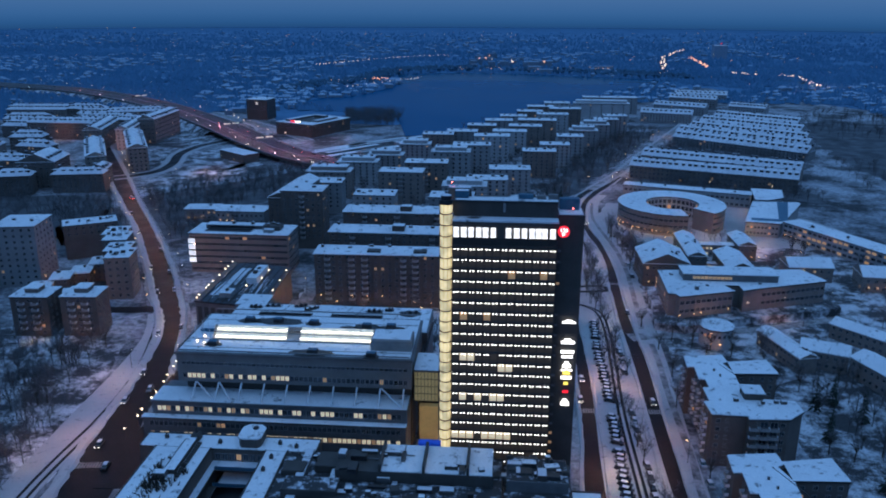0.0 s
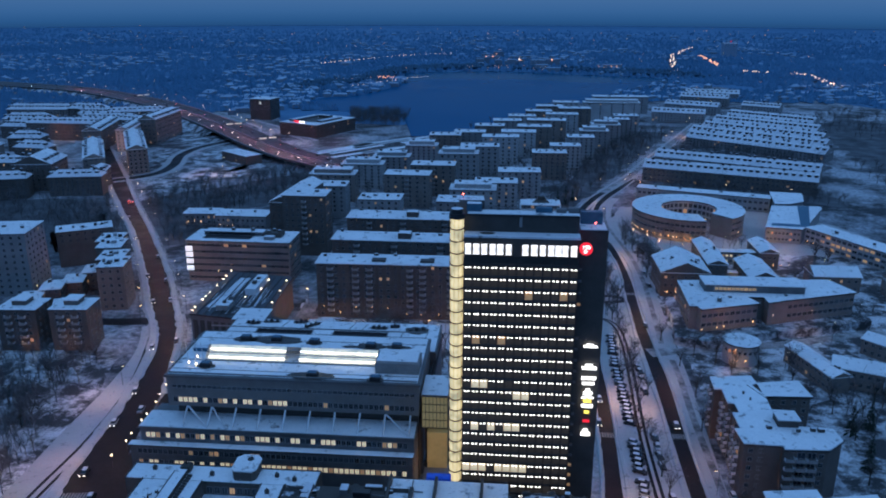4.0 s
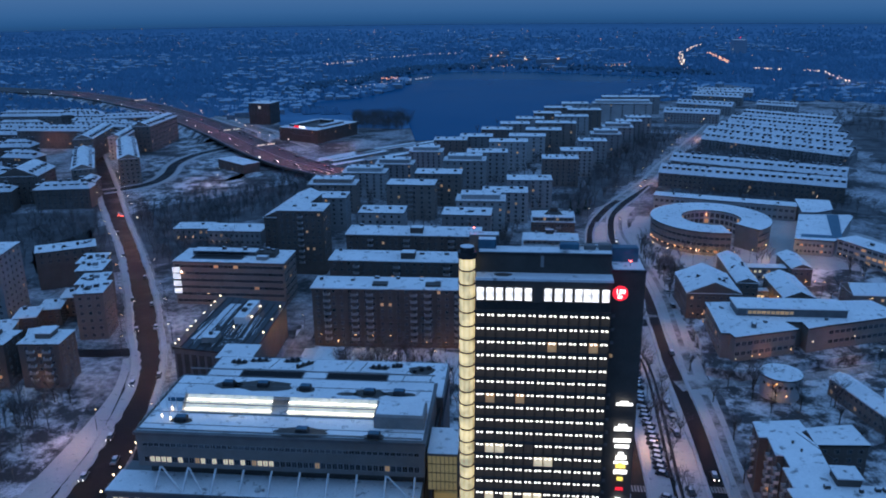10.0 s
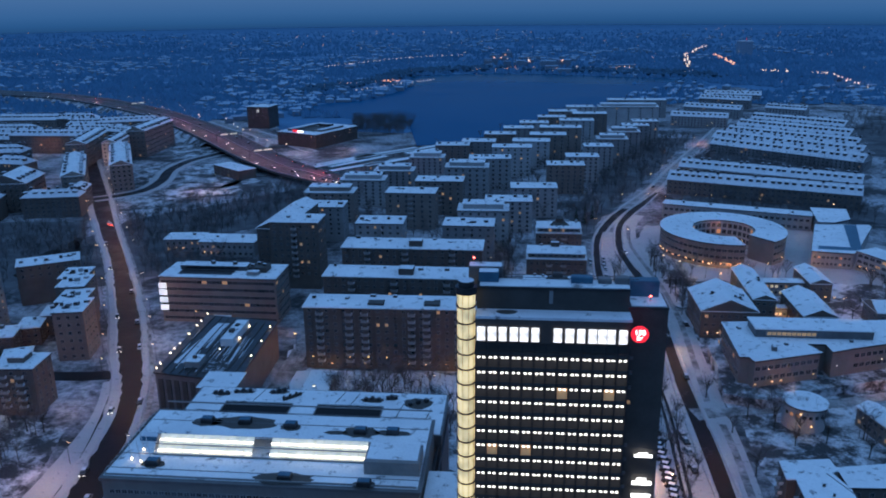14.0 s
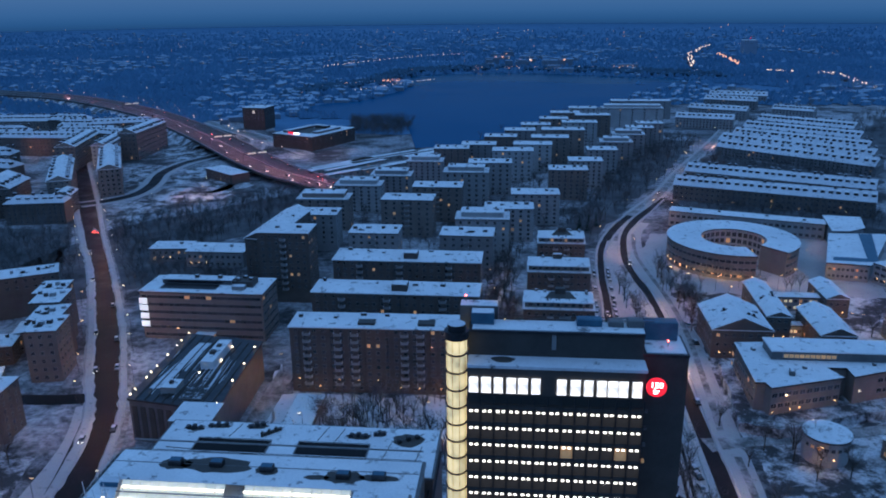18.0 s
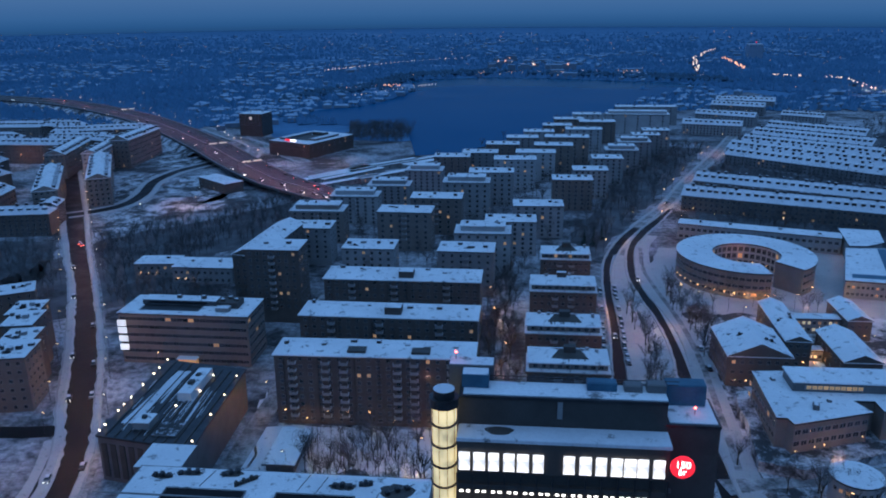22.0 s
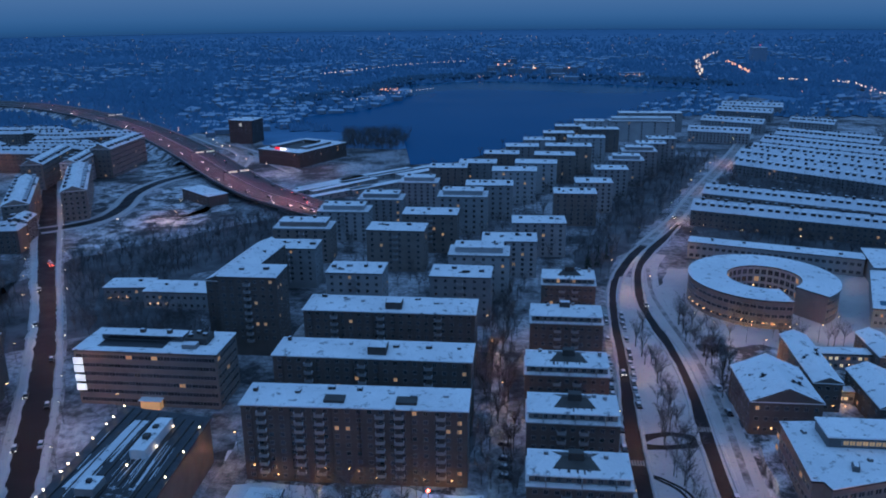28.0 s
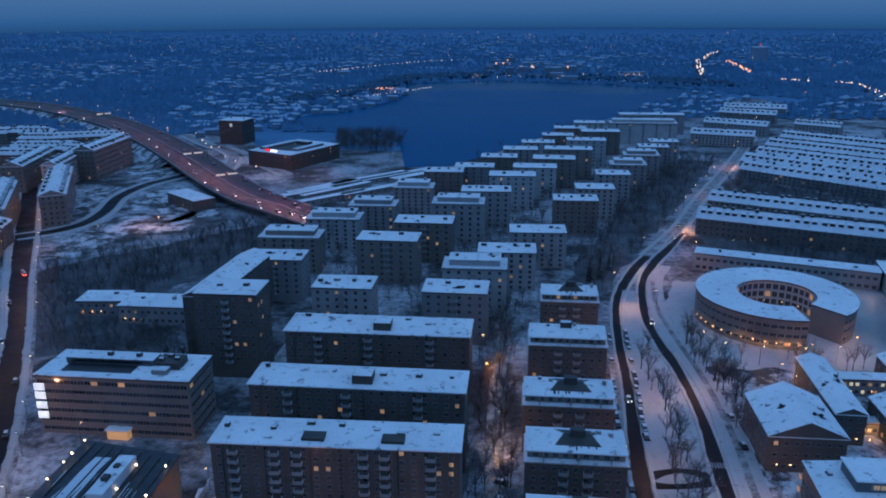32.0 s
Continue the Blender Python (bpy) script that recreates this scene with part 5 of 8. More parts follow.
Mesh().box(38, 43, 3.2, 6.6, 21.0, 22.6, "concrete", 0.1, "snow_thin").put("roof_hut", off)
for x, y_ in ((20, 12), (30, 12), (39, 9), (41, 12), (44, 10)):
    chimney(off, x, y_, 23.0, 1.6, 1.4, 1.3, "dark_clad")
for z in (5.5, 9, 12.5, 15.5):
    Mesh().box(-0.5, 2.9, -0.42, -0.12, z, z + 2.3, "panel_white").put("sign_panel", off, "bright white sign panel")
Mesh().box(23, 31, -3, 0, 3.4, 3.7, "snow").box(23.5, 30.5, -2.6, -0.09, 0.2, 3.3, "lit").put("entrance", off, "warm lit entrance under a canopy")
# flat deck building with a row of bright lamps along its edge
dk = thing("deck_building", "low dark building with a ribbed roof deck and edge lamps", "parking building", pose(0, 0, 0))
Mesh().prism([(-122.6, 292), (-92.4, 287), (-94, 337), (-123.4, 342)], 0, 14.4, "clad").put("wall", dk)
Mesh().prism([(-123, 291.6), (-92, 286.6), (-93.6, 337.4), (-123.8, 342.4)], 14.4, 15.0, "metal").put("roof", dk, "dark ribbed roof")
for i in range(34):
    x, y_ = rng.uniform(-121, -97), rng.uniform(292, 322)
    Mesh().box(0, rng.choice((0.12, 0.2, 0.3, 0.7)), 0, rng.uniform(4, 17), 0, 0.05, "snow_thin").put("snow_strip", dk, "strip of snow along the roof ribs", pose(x, y_, 15.002 + 0.001 * i, 0, 0, rng.uniform(-1, 3)))
for i in range(9):
    Mesh().box(0, 0.35, 0, 49 - 0.3 * i, 0, 0.3, "dark_clad").put("roof_rib", dk, "", pose(-120.2 + 3.1 * i, 291.8 - 0.5 * i, 15.0))
Mesh().prism([(-119, 299), (-114.8, 299), (-111.6, 334), (-116.2, 334)], 15.04, 15.1, "snow_thin").put("snow_strip", dk, "broad strip of thin snow")
Mesh().box(-107.6, -103, 313.5, 331.5, 15.0, 17.9, "white_steel", 0.1, "snow").put("roof_storey", dk, "pale plant box under snow")
Mesh().box(-106.4, -104.6, 319, 321, 17.9, 19.0, "dark_clad", 0.1).box(-106.2, -104.8, 325, 326.6, 17.9, 18.6, "dark_clad", 0.1).put("roof_vent", dk, "dark vents on the plant box")
Mesh().box(-113.6, -108.4, 295.6, 301.8, 15.0, 17.2, "concrete", 0.1, "snow").box(-111.6, -110.4, 298, 299.2, 17.3, 18.2, "metal").put("roof_hut", dk)
Mesh().box(-106.5, -99, 292.2, 299.5, 15.0, 15.5, "clad", 0.1, "snow_patchy").put("roof_hatch", dk, "low roof hatch half under snow")
for x, y_ in ((-122.9, 340.7), (-122.9, 334), (-122.8, 329.6), (-122.7, 321.6), (-122.6, 313.1), (-122.6, 308.4), (-122.5, 304.7), (-122.3, 296.2), (-122.2, 292.8), (-94.4, 330.2), (-93.6, 316.9), (-93.3, 304.4), (-92.9, 289.4), (-102.4, 330), (-102.4, 319), (-106.2, 309)):
    Mesh().tube((0, 0, 0), (0, 0, 0.7), 0.05, 0.05, "metal").ball(0, 0, 0.95, 0.34, "lamp_white").put("edge_lamp", dk, "bright lamp on the roof edge", pose(x, y_, 15.0))
for i in range(10):
    Mesh().box(-0.9, 0.9, -0.15, 0.05, 0, 11, "dark_clad").put("wall_panel", dk, "", pose(-120.8 + i * 3.0, 291.6 - i * 0.497, 1.5, 0, 0, -9.4))
# rows of point blocks stepping down to the lake
PB = "point blocks"
BLOCKS_NEAR = [(-72, 362.6, 25.5, 22), (-25, 361.5, 27, 22), (-65, 420, 31, 22), (-18.5, 387, 29, 22), (-49.5, 447.5, 31.5, 22), (-32, 478.5, 30.5, 23.5), (-16, 506.5, 31, 23), (-3, 414.5, 28.5, 19), (13.4, 444, 30, 19), (1, 545, 31.5, 23), (41, 498.8, 27, 20.5), (58, 527, 25, 20), (18, 573, 31, 22), (-63.5, 529.5, 27, 18), (-46, 564.5, 28, 20), (-24.7, 580, 28.5, 20), (34, 600.5, 31.5, 22), (45, 634, 38, 22), (67, 670, 33, 22)]
BLOCKS_FAR = [(76.6, 564, 23.5, 20), (91, 593.5, 26.5, 20), (106.7, 625, 28, 20), (125, 656, 24.5, 20), (139, 677.5, 24.5, 20), (85, 715, 35, 21), (119, 766, 66, 20), (138, 817, 68, 20), (-85, 491.5, 29, 17), (-103.5, 462, 31, 18), (-119, 428, 32, 19), (-115.5, 395.5, 29, 20), (-6, 612, 28, 20), (12, 640, 28, 20), (28, 668, 28, 20), (48, 700, 28, 20), (62, 735, 30, 20), (84, 765, 30, 20)]
PBL = BLOCKS_NEAR + BLOCKS_FAR
for x, y, w, h in PBL:
    far = y > 560
    mat = rng.choice(("plaster", "pale_plaster", "pale_plaster", "plaster2"))
    nm = {"plaster": "grey-brown plastered", "pale_plaster": "grey-beige plastered", "plaster2": "ochre plastered"}[mat]
    house("point_block", nm + " apartment block with a flat snowy roof", x, y, w, 13, h, 7, mat, rng.uniform(-1.5, 1.5), 6 if not far else 5, 3, 0.035, group=PB, side=None if far else "right" if x < 3 else "left",
          balconies=(w * 0.5,) if y < 480 else (), top_floor=3.0 if rng.random() < 0.25 else 0, chimneys=rng.choice((2, 3, 4)), big=1.3, melt=1 if y < 520 else 0, see=6 if y < 400 else 5 if y < 450 else 3, rows=y > 400)
# houses along the avenue: a snowy terrace ledge, a set-back storey and a hipped roof
def avenue_house(x, y, w, h, see, melted):
    w, d, H = 0.975 * w, 13.6, h - 2.9
    t = thing("avenue_house", "brown brick house with terrace ledge and dark melted roof patch" if melted else "brown brick house with terrace ledge and hipped snowy roof", "apartment house", pose(*site(x, y, H), 0, 0, 0, -0.5), "houses along the avenue")
    Mesh().box(0, w, 0, d, 0, H, "brick").put("wall", t)
    Mesh().box(-0.5, w + 0.5, -0.7, d + 0.5, H, H + 0.3, "concrete").box(-0.35, w + 0.35, -0.5, d + 0.35, H + 0.3, H + 0.42, "snow", 0.05).put("ledge", t, "pale ledge under snow")
    k = Mesh()
    for z in (0.45, 0.95):
        k.box(-0.3, w + 0.3, -0.62, -0.56, z, z + 0.06, "white_steel")
    for j in range(int(w / 1.4) + 1):
        k.box(-0.3 + j * 1.4, -0.22 + j * 1.4, -0.63, -0.55, 0, 1.0, "white_steel")
    k.put("railing", t, "pale terrace railing", pose(0, 0, H + 0.3))
    for px in (0.18, 0.52, 0.84):
        Mesh().box(-0.1, 0.1, -0.7, 1.6, 0, 2.2, "concrete").put("screen_wall", t, "pale terrace screen", pose(px * w, 0, H + 0.42))
    Mesh().box(0.6, w - 0.6, 1.7, d - 0.6, H + 0.3, H + 3.0, "plaster2").put("roof_storey", t)
    face_windows(t, 1.4, w - 1.4, 1.7, H + 0.7, 1, 1, 9, 1.5, 1.7, "front", 0.06)
    z0, z1 = H + 3.0, H + 5.0
    rf = Mesh().gable(0, w, 0.8, d, z0, z1, "snow", "x", 5.0, 0.4).put("roof", t, "hipped snowy roof")
    s_ = (z1 - z0) / ((d - 0.8) / 2)
    a = rng.uniform(0.30, 0.4) * w
    if melted:
        Mesh().gable(a - w * 0.06, a + w * 0.40, 3.0, d - 2.2, z0 + s_ * 2.2 + 0.02, z1 + 0.03, "dark_clad", "x", 2.5, 0.01).put("melted_patch", rf, "dark bare roof where the snow has melted")
        for j in range(9):
            u = rng.uniform(0, 1)
            Mesh().box(-0.2, 0.2, -rng.uniform(0.8, 2.0), 0, 0, 0.03, "metal").put("melted_streak", rf, "", pose(a - 0.5 + u * (w * 0.34 + 1), 3.5, z0 + s_ * 2.7 + 0.02, math.degrees(math.atan(s_)), 0, 0))
    Mesh().box(-2.0, 2.0, -1.3, 1.3, -1.0, 1.7, "dark_clad", 0.1, "snow_thin" if not melted else "dark_clad").put("roof_hut", rf, "dark roof hut", pose(a + w * 0.17, d * 0.53, z1))
    for j in range(3):
        chimney(rf, w * rng.uniform(0.15, 0.9), d * rng.uniform(0.5, 0.6), z1 - 0.9, 1.2, 0.9, 1.7, "plaster")
    step = (H - 0.5) / 5
    face_windows(t, 0.8, w - 0.8, 0, (6 - see) * step + 1.1, see - 1, step, 9, 1.35, 1.45, "front", 0.035)
    face_windows(t, 1.0, d - 1.0, w, (6 - see) * step + 1.1, see - 1, step, 4, 1.35, 1.45, "right", 0.035)
    for bx in (0.38, 0.62):
        for fl in range(6 - see, 5):
            part("balcony", balcony_data(2.6), t, "", pose(w * bx, 0, fl * step + 0.5))


for x, y, w, h, see, melted in ((13, 243, 28, 17.5, 5, True), (14, 268.5, 28, 19, 6, True), (14.5, 294, 28.5, 19.5, 5, True), (18, 331, 28.5, 19.5, 5, False), (25, 368.5, 24, 19, 4, True)):
    avenue_house(x, y, w, h, see, melted)

# ---- right side: school, ring building and homes ----
RX, RY = 110.3, 488.9
ring = thing("ring_building", "round three-storey pale building with an open courtyard and snowy roof", "school", pose(RX, RY, 0))
RO, RI, RH = 32.6, 16.6, 12.4
CX, CY = 0.4, -1.0
A0, A1, NS = radians(-52), radians(277), 72
for nm, z0, z1, ro, ri, mat, top in (("wall", 0, RH, RO, RI, "plaster2", None), ("roof", RH, RH + 0.6, RO + 0.5, RI - 0.4, "metal", "snow")):
    k, vs = Mesh(), []
    for i in range(NS + 1):
        a = A0 + (A1 - A0) * i / NS
        c, s_ = math.cos(a), math.sin(a)
        vs += [(ro * c, ro * s_, z0), (ro * c, ro * s_, z1), (CX + ri * c, CY + ri * s_, z1), (CX + ri * c, CY + ri * s_, z0)]
    sides, tops = [], []
    for i in range(NS):
        a, b = 4 * i, 4 * i + 4
        sides += [(a, b, b + 1, a + 1), (a + 2, b + 2, b + 3, a + 3)]
        tops += [(a + 1, b + 1, b + 2, a + 2)]
    sides += [(0, 1, 2, 3), (4 * NS + 3, 4 * NS + 2, 4 * NS + 1, 4 * NS)]
    if nm == "wall":
        k.add(vs, sides[0::2], mat).add(vs, sides[1::2], "pale_plaster").add(vs, tops, mat)
    else:
        k.add(vs, sides, mat).add(vs, tops, top)
    k.put(nm, ring)
for fl in range(3):
    for i in range(64):
        a = A0 + (A1 - A0) * (i + 0.5) / 64
        if -205 < math.degrees(a) % 360 - 360 < 20 or math.degrees(a) < 20:
            part("window", window_data(2.5, 1.6, state(0.02)), ring, "", pose(RO * math.cos(a), RO * math.sin(a), 1.5 + fl * 3.6, 0, 0, math.degrees(a) + 90))
        if 5 < math.degrees(a) < 200 and fl < 3:
            pane = state(0.05)
            if i % 2:
                continue
            part("window", window_data(2.2, 2.5, pane), ring, "", pose(CX + (RI - 0.1) * math.cos(a), CY + (RI - 0.1) * math.sin(a), 1.5 + fl * 3.6, 0, 0, math.degrees(a) - 90))
tagged(Mesh().prism([(RX + CX + 16.6 * math.cos(a), RY + CY + 16.6 * math.sin(a)) for a in (2 * math.pi * i / 32 for i in range(32))], 0, 0.03, "path").put("courtyard_paving"), "trodden snow in the round courtyard", "paving", kind="structure")
wing = house("school_wing", "long pale two-storey school wing with rows of windows", 111.5, 446.5, 86, 9, 9, 2, "plaster", -14.8, 26, 3, 0.05, "school", chimneys=4, win=(2.1, 1.7))
for x, y, w, h in ((128.5, 502.5, 122, 10.5), (147, 541, 122, 10.5)):
    terrace("long three-storey house row with dormers in its snowy roof", x, y, w, 17, h, 3, "plaster2", -17.5 if y < 510 else -22, 28, 26, "long rows")
for x, y, w, rz in ((201, 637, 120, -35), (212, 666, 122, -33), (233, 692, 112, -32.5), (257, 730, 102, -33), (286, 769, 89, -33)):
    terrace("snow-roofed terrace row with many dark dormers", x, y, w, 20, 8.0, 3, "plaster", rz, 9, 22, "far terrace rows", 1)
for x, y, w, rz in ((199, 767, 58, -14), (231, 832, 62, -24), (269, 899, 60, -20), (288, 939, 70, -12), (323, 825, 42, -28)):
    terrace("far snow-roofed apartment row with chimneys", x, y, w, 15, 11, 4, "plaster", rz, 12, 11, "far terrace rows", 2)
tagged(Mesh().prism(ragged([(70, 312), (82, 308), (112, 321), (156, 336), (158, 362), (74, 357)], 3.0, 1.0), 0, 3.6, "snow_scrub").put("raised_ground"), "raised snowy ground round the school", "ground", kind="structure")
lb = thing("school_building", "flat angular school building with a raised snowy clerestory", "school", pose(0, 0, 0))
SCHOOL = [(76.4, 320.4), (79.4, 320.3), (80.4, 316.8), (105.0, 325.6), (102.0, 332.9), (109.6, 333.0), (109.8, 326.8), (118.7, 330.6), (150, 342), (144, 357), (77.6, 350.6)]
Mesh().prism(SCHOOL, 0, 13.4, "plaster2").put("wall", lb)
Mesh().prism([(75.9, 319.8), (79.1, 319.8), (80.1, 316.1), (105.9, 325.3), (102.7, 332.4), (109.2, 332.5), (109.4, 326.0), (118.8, 330.0), (151, 341.8), (144.6, 357.6), (77.0, 351.2)], 13.4, 14.0, "metal", "snow").put("roof", lb, "wide flat snowy roof")
Mesh().box(86, 127.5, 337.4, 347.8, 14.0, 17.2, "clad").box(85.6, 127.9, 336.8, 348.2, 17.2, 17.7, "snow", 0.15).put("clerestory", lb, "raised clerestory with a snowy roof")
Mesh().box(89.6, 107.6, 337.28, 337.38, 14.7, 16.5, "frame").put("window_band", lb, "pale frame of the clerestory window band")
for i in range(10):
    part("window", window_data(1.6, 1.5, "lit_dim" if i % 4 != 3 else "lit"), lb, "", pose(90.8 + i * 1.75, 337.2, 14.85))
Mesh().box(-1.5, 1.5, -0.9, 0.9, 0, 1.6, "clad", 0.3, "snow").put("roof_vent", lb, "snow-covered wedge vent", pose(89.5, 326.5, 14.0, 0, 0, 75))
for x, y, a_, b_, c_ in ((95, 331, 0.6, 0.6, 0.8), (112, 341, 0.8, 0.8, 1.0), (82, 345, 0.6, 0.9, 0.7), (130, 346, 0.7, 0.7, 0.9), (119, 335, 0.5, 0.5, 0.9)):
    Mesh().box(-a_, a_, -b_, b_, 0, c_, "clad", 0.25, "snow").put("roof_vent", lb, "", pose(x, y, 14.0, 0, 0, 12))
for (x0, y0), (x1, y1) in ((SCHOOL[2], SCHOOL[3]), (SCHOOL[7], SCHOOL[8])):
    dx, dy = x1 - x0, y1 - y0
    n_ = int(math.hypot(dx, dy) / 2.5)
    for fl in range(3):
        for i in range(n_):
            f = (i + 0.5) / n_
            part("window", window_data(2.1, 1.7, state(0.04)), lb, "", pose(x0 + dx * f, y0 + dy * f, 2.2 + fl * 3.8, 0, 0, math.degrees(math.atan2(dy, dx))))
face_windows(lb, 321, 350, 76.3, 2.2, 3, 3.8, 10, 2.1, 1.7, "left", 0.04)
house("gabled_school", "dark gabled school house with a broad snowy roof", 73.4, 367.4, 22.4, 26, 12, 3, "brick", 0, 7, 7, 0.05, "school", roof="gable_y", side="left", chimneys=3, melt=3, metres=True)
house("gabled_school", "dark gabled school wing with a lit stair window", 98.6, 384.5, 9.4, 41, 11, 3, "brick", -1.5, 3, 9, 0.12, "school", roof="gable_y", side="left", chimneys=2, melt=2, metres=True)
house("gabled_school", "gabled school wing with a snowy roof", 115.2, 371.5, 13.3, 29, 9, 2, "brick", 0, 4, 6, 0.08, "school", roof="gable_y", side="left", chimneys=1, metres=True)
house("gabled_school", "gabled school wing with a snowy roof", 131.4, 411.6, 9.5, 23, 9, 2, "brick", 0, 3, 5, 0.08, "school", roof="gable_y", side="left", chimneys=1, metres=True)
house("school_link", "two-storey lit corridor between the school wings", 108.5, 418, 22.5, 5.5, 6.4, 2, "plaster", 0, 10, 2, 0.6, "school", chimneys=0, metres=True)
house("school_link", "low covered walk between the school wings", 107.6, 391, 8, 4, 4.2, 1, "plaster", 0, 4, 2, 0.5, "school", chimneys=0, metres=True)
hall = thing("sports_hall", "low sports hall with a snowy roof and dark glazed valleys", "sports hall", pose(0, 0, 0))
Mesh().prism([(149, 462), (168, 458.6), (171, 464), (196, 508), (196, 512), (168, 512)], 0, 8.4, "plaster").put("wall", hall)
Mesh().prism([(148.4, 461.2), (168, 457.6), (172, 463), (197, 508.4), (197, 512.8), (167.6, 512.8)], 8.4, 9.0, "metal", "snow").put("roof", hall, "broad snowy roof")
Mesh().prism([(168.8, 463), (174, 463.2), (190, 512), (183, 512)], 9.0, 9.06, "blue_sheet").put("roof_valley", hall, "teal glazed strip in the roof")
Mesh().prism([(153, 465), (168.6, 462.8), (170.4, 468.4), (155.2, 470.6)], 9.0, 9.05, "blue_sheet").put("roof_valley", hall, "teal glazed strip in the roof")
Mesh().prism([(170, 513.2), (178, 513.2), (189, 520), (195.4, 543), (176.4, 546)], 0, 9.6, "plaster").put("rear_wall", hall)
Mesh().prism([(169.4, 512.9), (178.4, 512.7), (189.6, 519.6), (196.2, 543.4), (176, 546.8)], 9.6, 10.2, "metal", "snow").put("rear_roof", hall, "snowy roof of the rear block")
for fl in range(2):
    for i in range(9):
        part("window", window_data(1.3, 1.4, state(0.15)), hall, "", pose(150.6 + i * 2.0, 461.6 - i * 0.36, 1.6 + fl * 3.4, 0, 0, -10))
house("long_school", "long pale school wing with lit upper windows", 170, 459.5, 92, 13, 9.5, 3, "plaster", -62, 26, 4, 0.29, "school", chimneys=3, win=(2.7, 1.6), metres=True)
for x, y, w, d, h, rz in ((165, 300, 22, 12, 8, 0), (196, 290, 24, 13, 8, -5), (232, 300, 26, 13, 8, -10)):
    house("low_house", "low ochre house with wall lamps and a snowy roof", x, y, w, d, h, 2, "plaster2", rz, 6, 3, 0.12, "house", roof="gable_x", chimneys=1, side="left")
for x, y, w, d, h, rz, cols in ((108.8, 300.5, 28, 7.5, 6.6, -74.5, 11), (119, 281.5, 17, 11, 7.4, -23, 6), (134.9, 274.4, 44, 11, 7.8, -70, 15), (141, 310, 26, 9, 6.6, -50, 9)):
    house("long_house", "long low yellowish house with a snowy pitched roof", x, y, w, d, h, 2, "plaster2", rz, cols, 3, 0.04, "house", roof="gable_x", chimneys=2, metres=True)
hut = thing("round_hut", "round pale pavilion with a flat snowy roof", "pavilion", pose(92.0, 299.5, 0))
CIR = [(math.cos(a), math.sin(a)) for a in (2 * math.pi * i / 28 for i in range(28))]
Mesh().prism([(6.6 * x, 6.6 * y) for x, y in CIR], 0, 8.0, "pale_plaster").put("wall", hut)
Mesh().prism([(7.1 * x, 7.1 * y) for x, y in CIR], 8.0, 8.5, "metal", "snow").put("roof", hut)
for i in range(9):
    a = radians(200 + i * 17)
    part("window", window_data(1.2, 1.3, state(0.1)), hut, "", pose(6.6 * math.cos(a), 6.6 * math.sin(a), 5.0, 0, 0, math.degrees(a) + 90))
# apartment houses in the right foreground
APT = [(0.5, 1.0), (10.6, 0.7), (10.6, -1.1), (22.4, -0.5), (27.8, 4.6), (27.4, 11.0), (18.4, 11.4), (18.3, 13.8), (14.6, 19.0), (13.6, 19.4), (14.4, 29.2), (12.3, 36.2), (14.3, 37.6), (13.9, 42.7), (0.7, 40.9), (0.1, 32.5), (2.4, 32.7), (1.9, 23.6), (3.9, 23.7), (3.8, 18.1), (1.8, 18.0), (1.7, 9.1), (0.0, 8.8)]


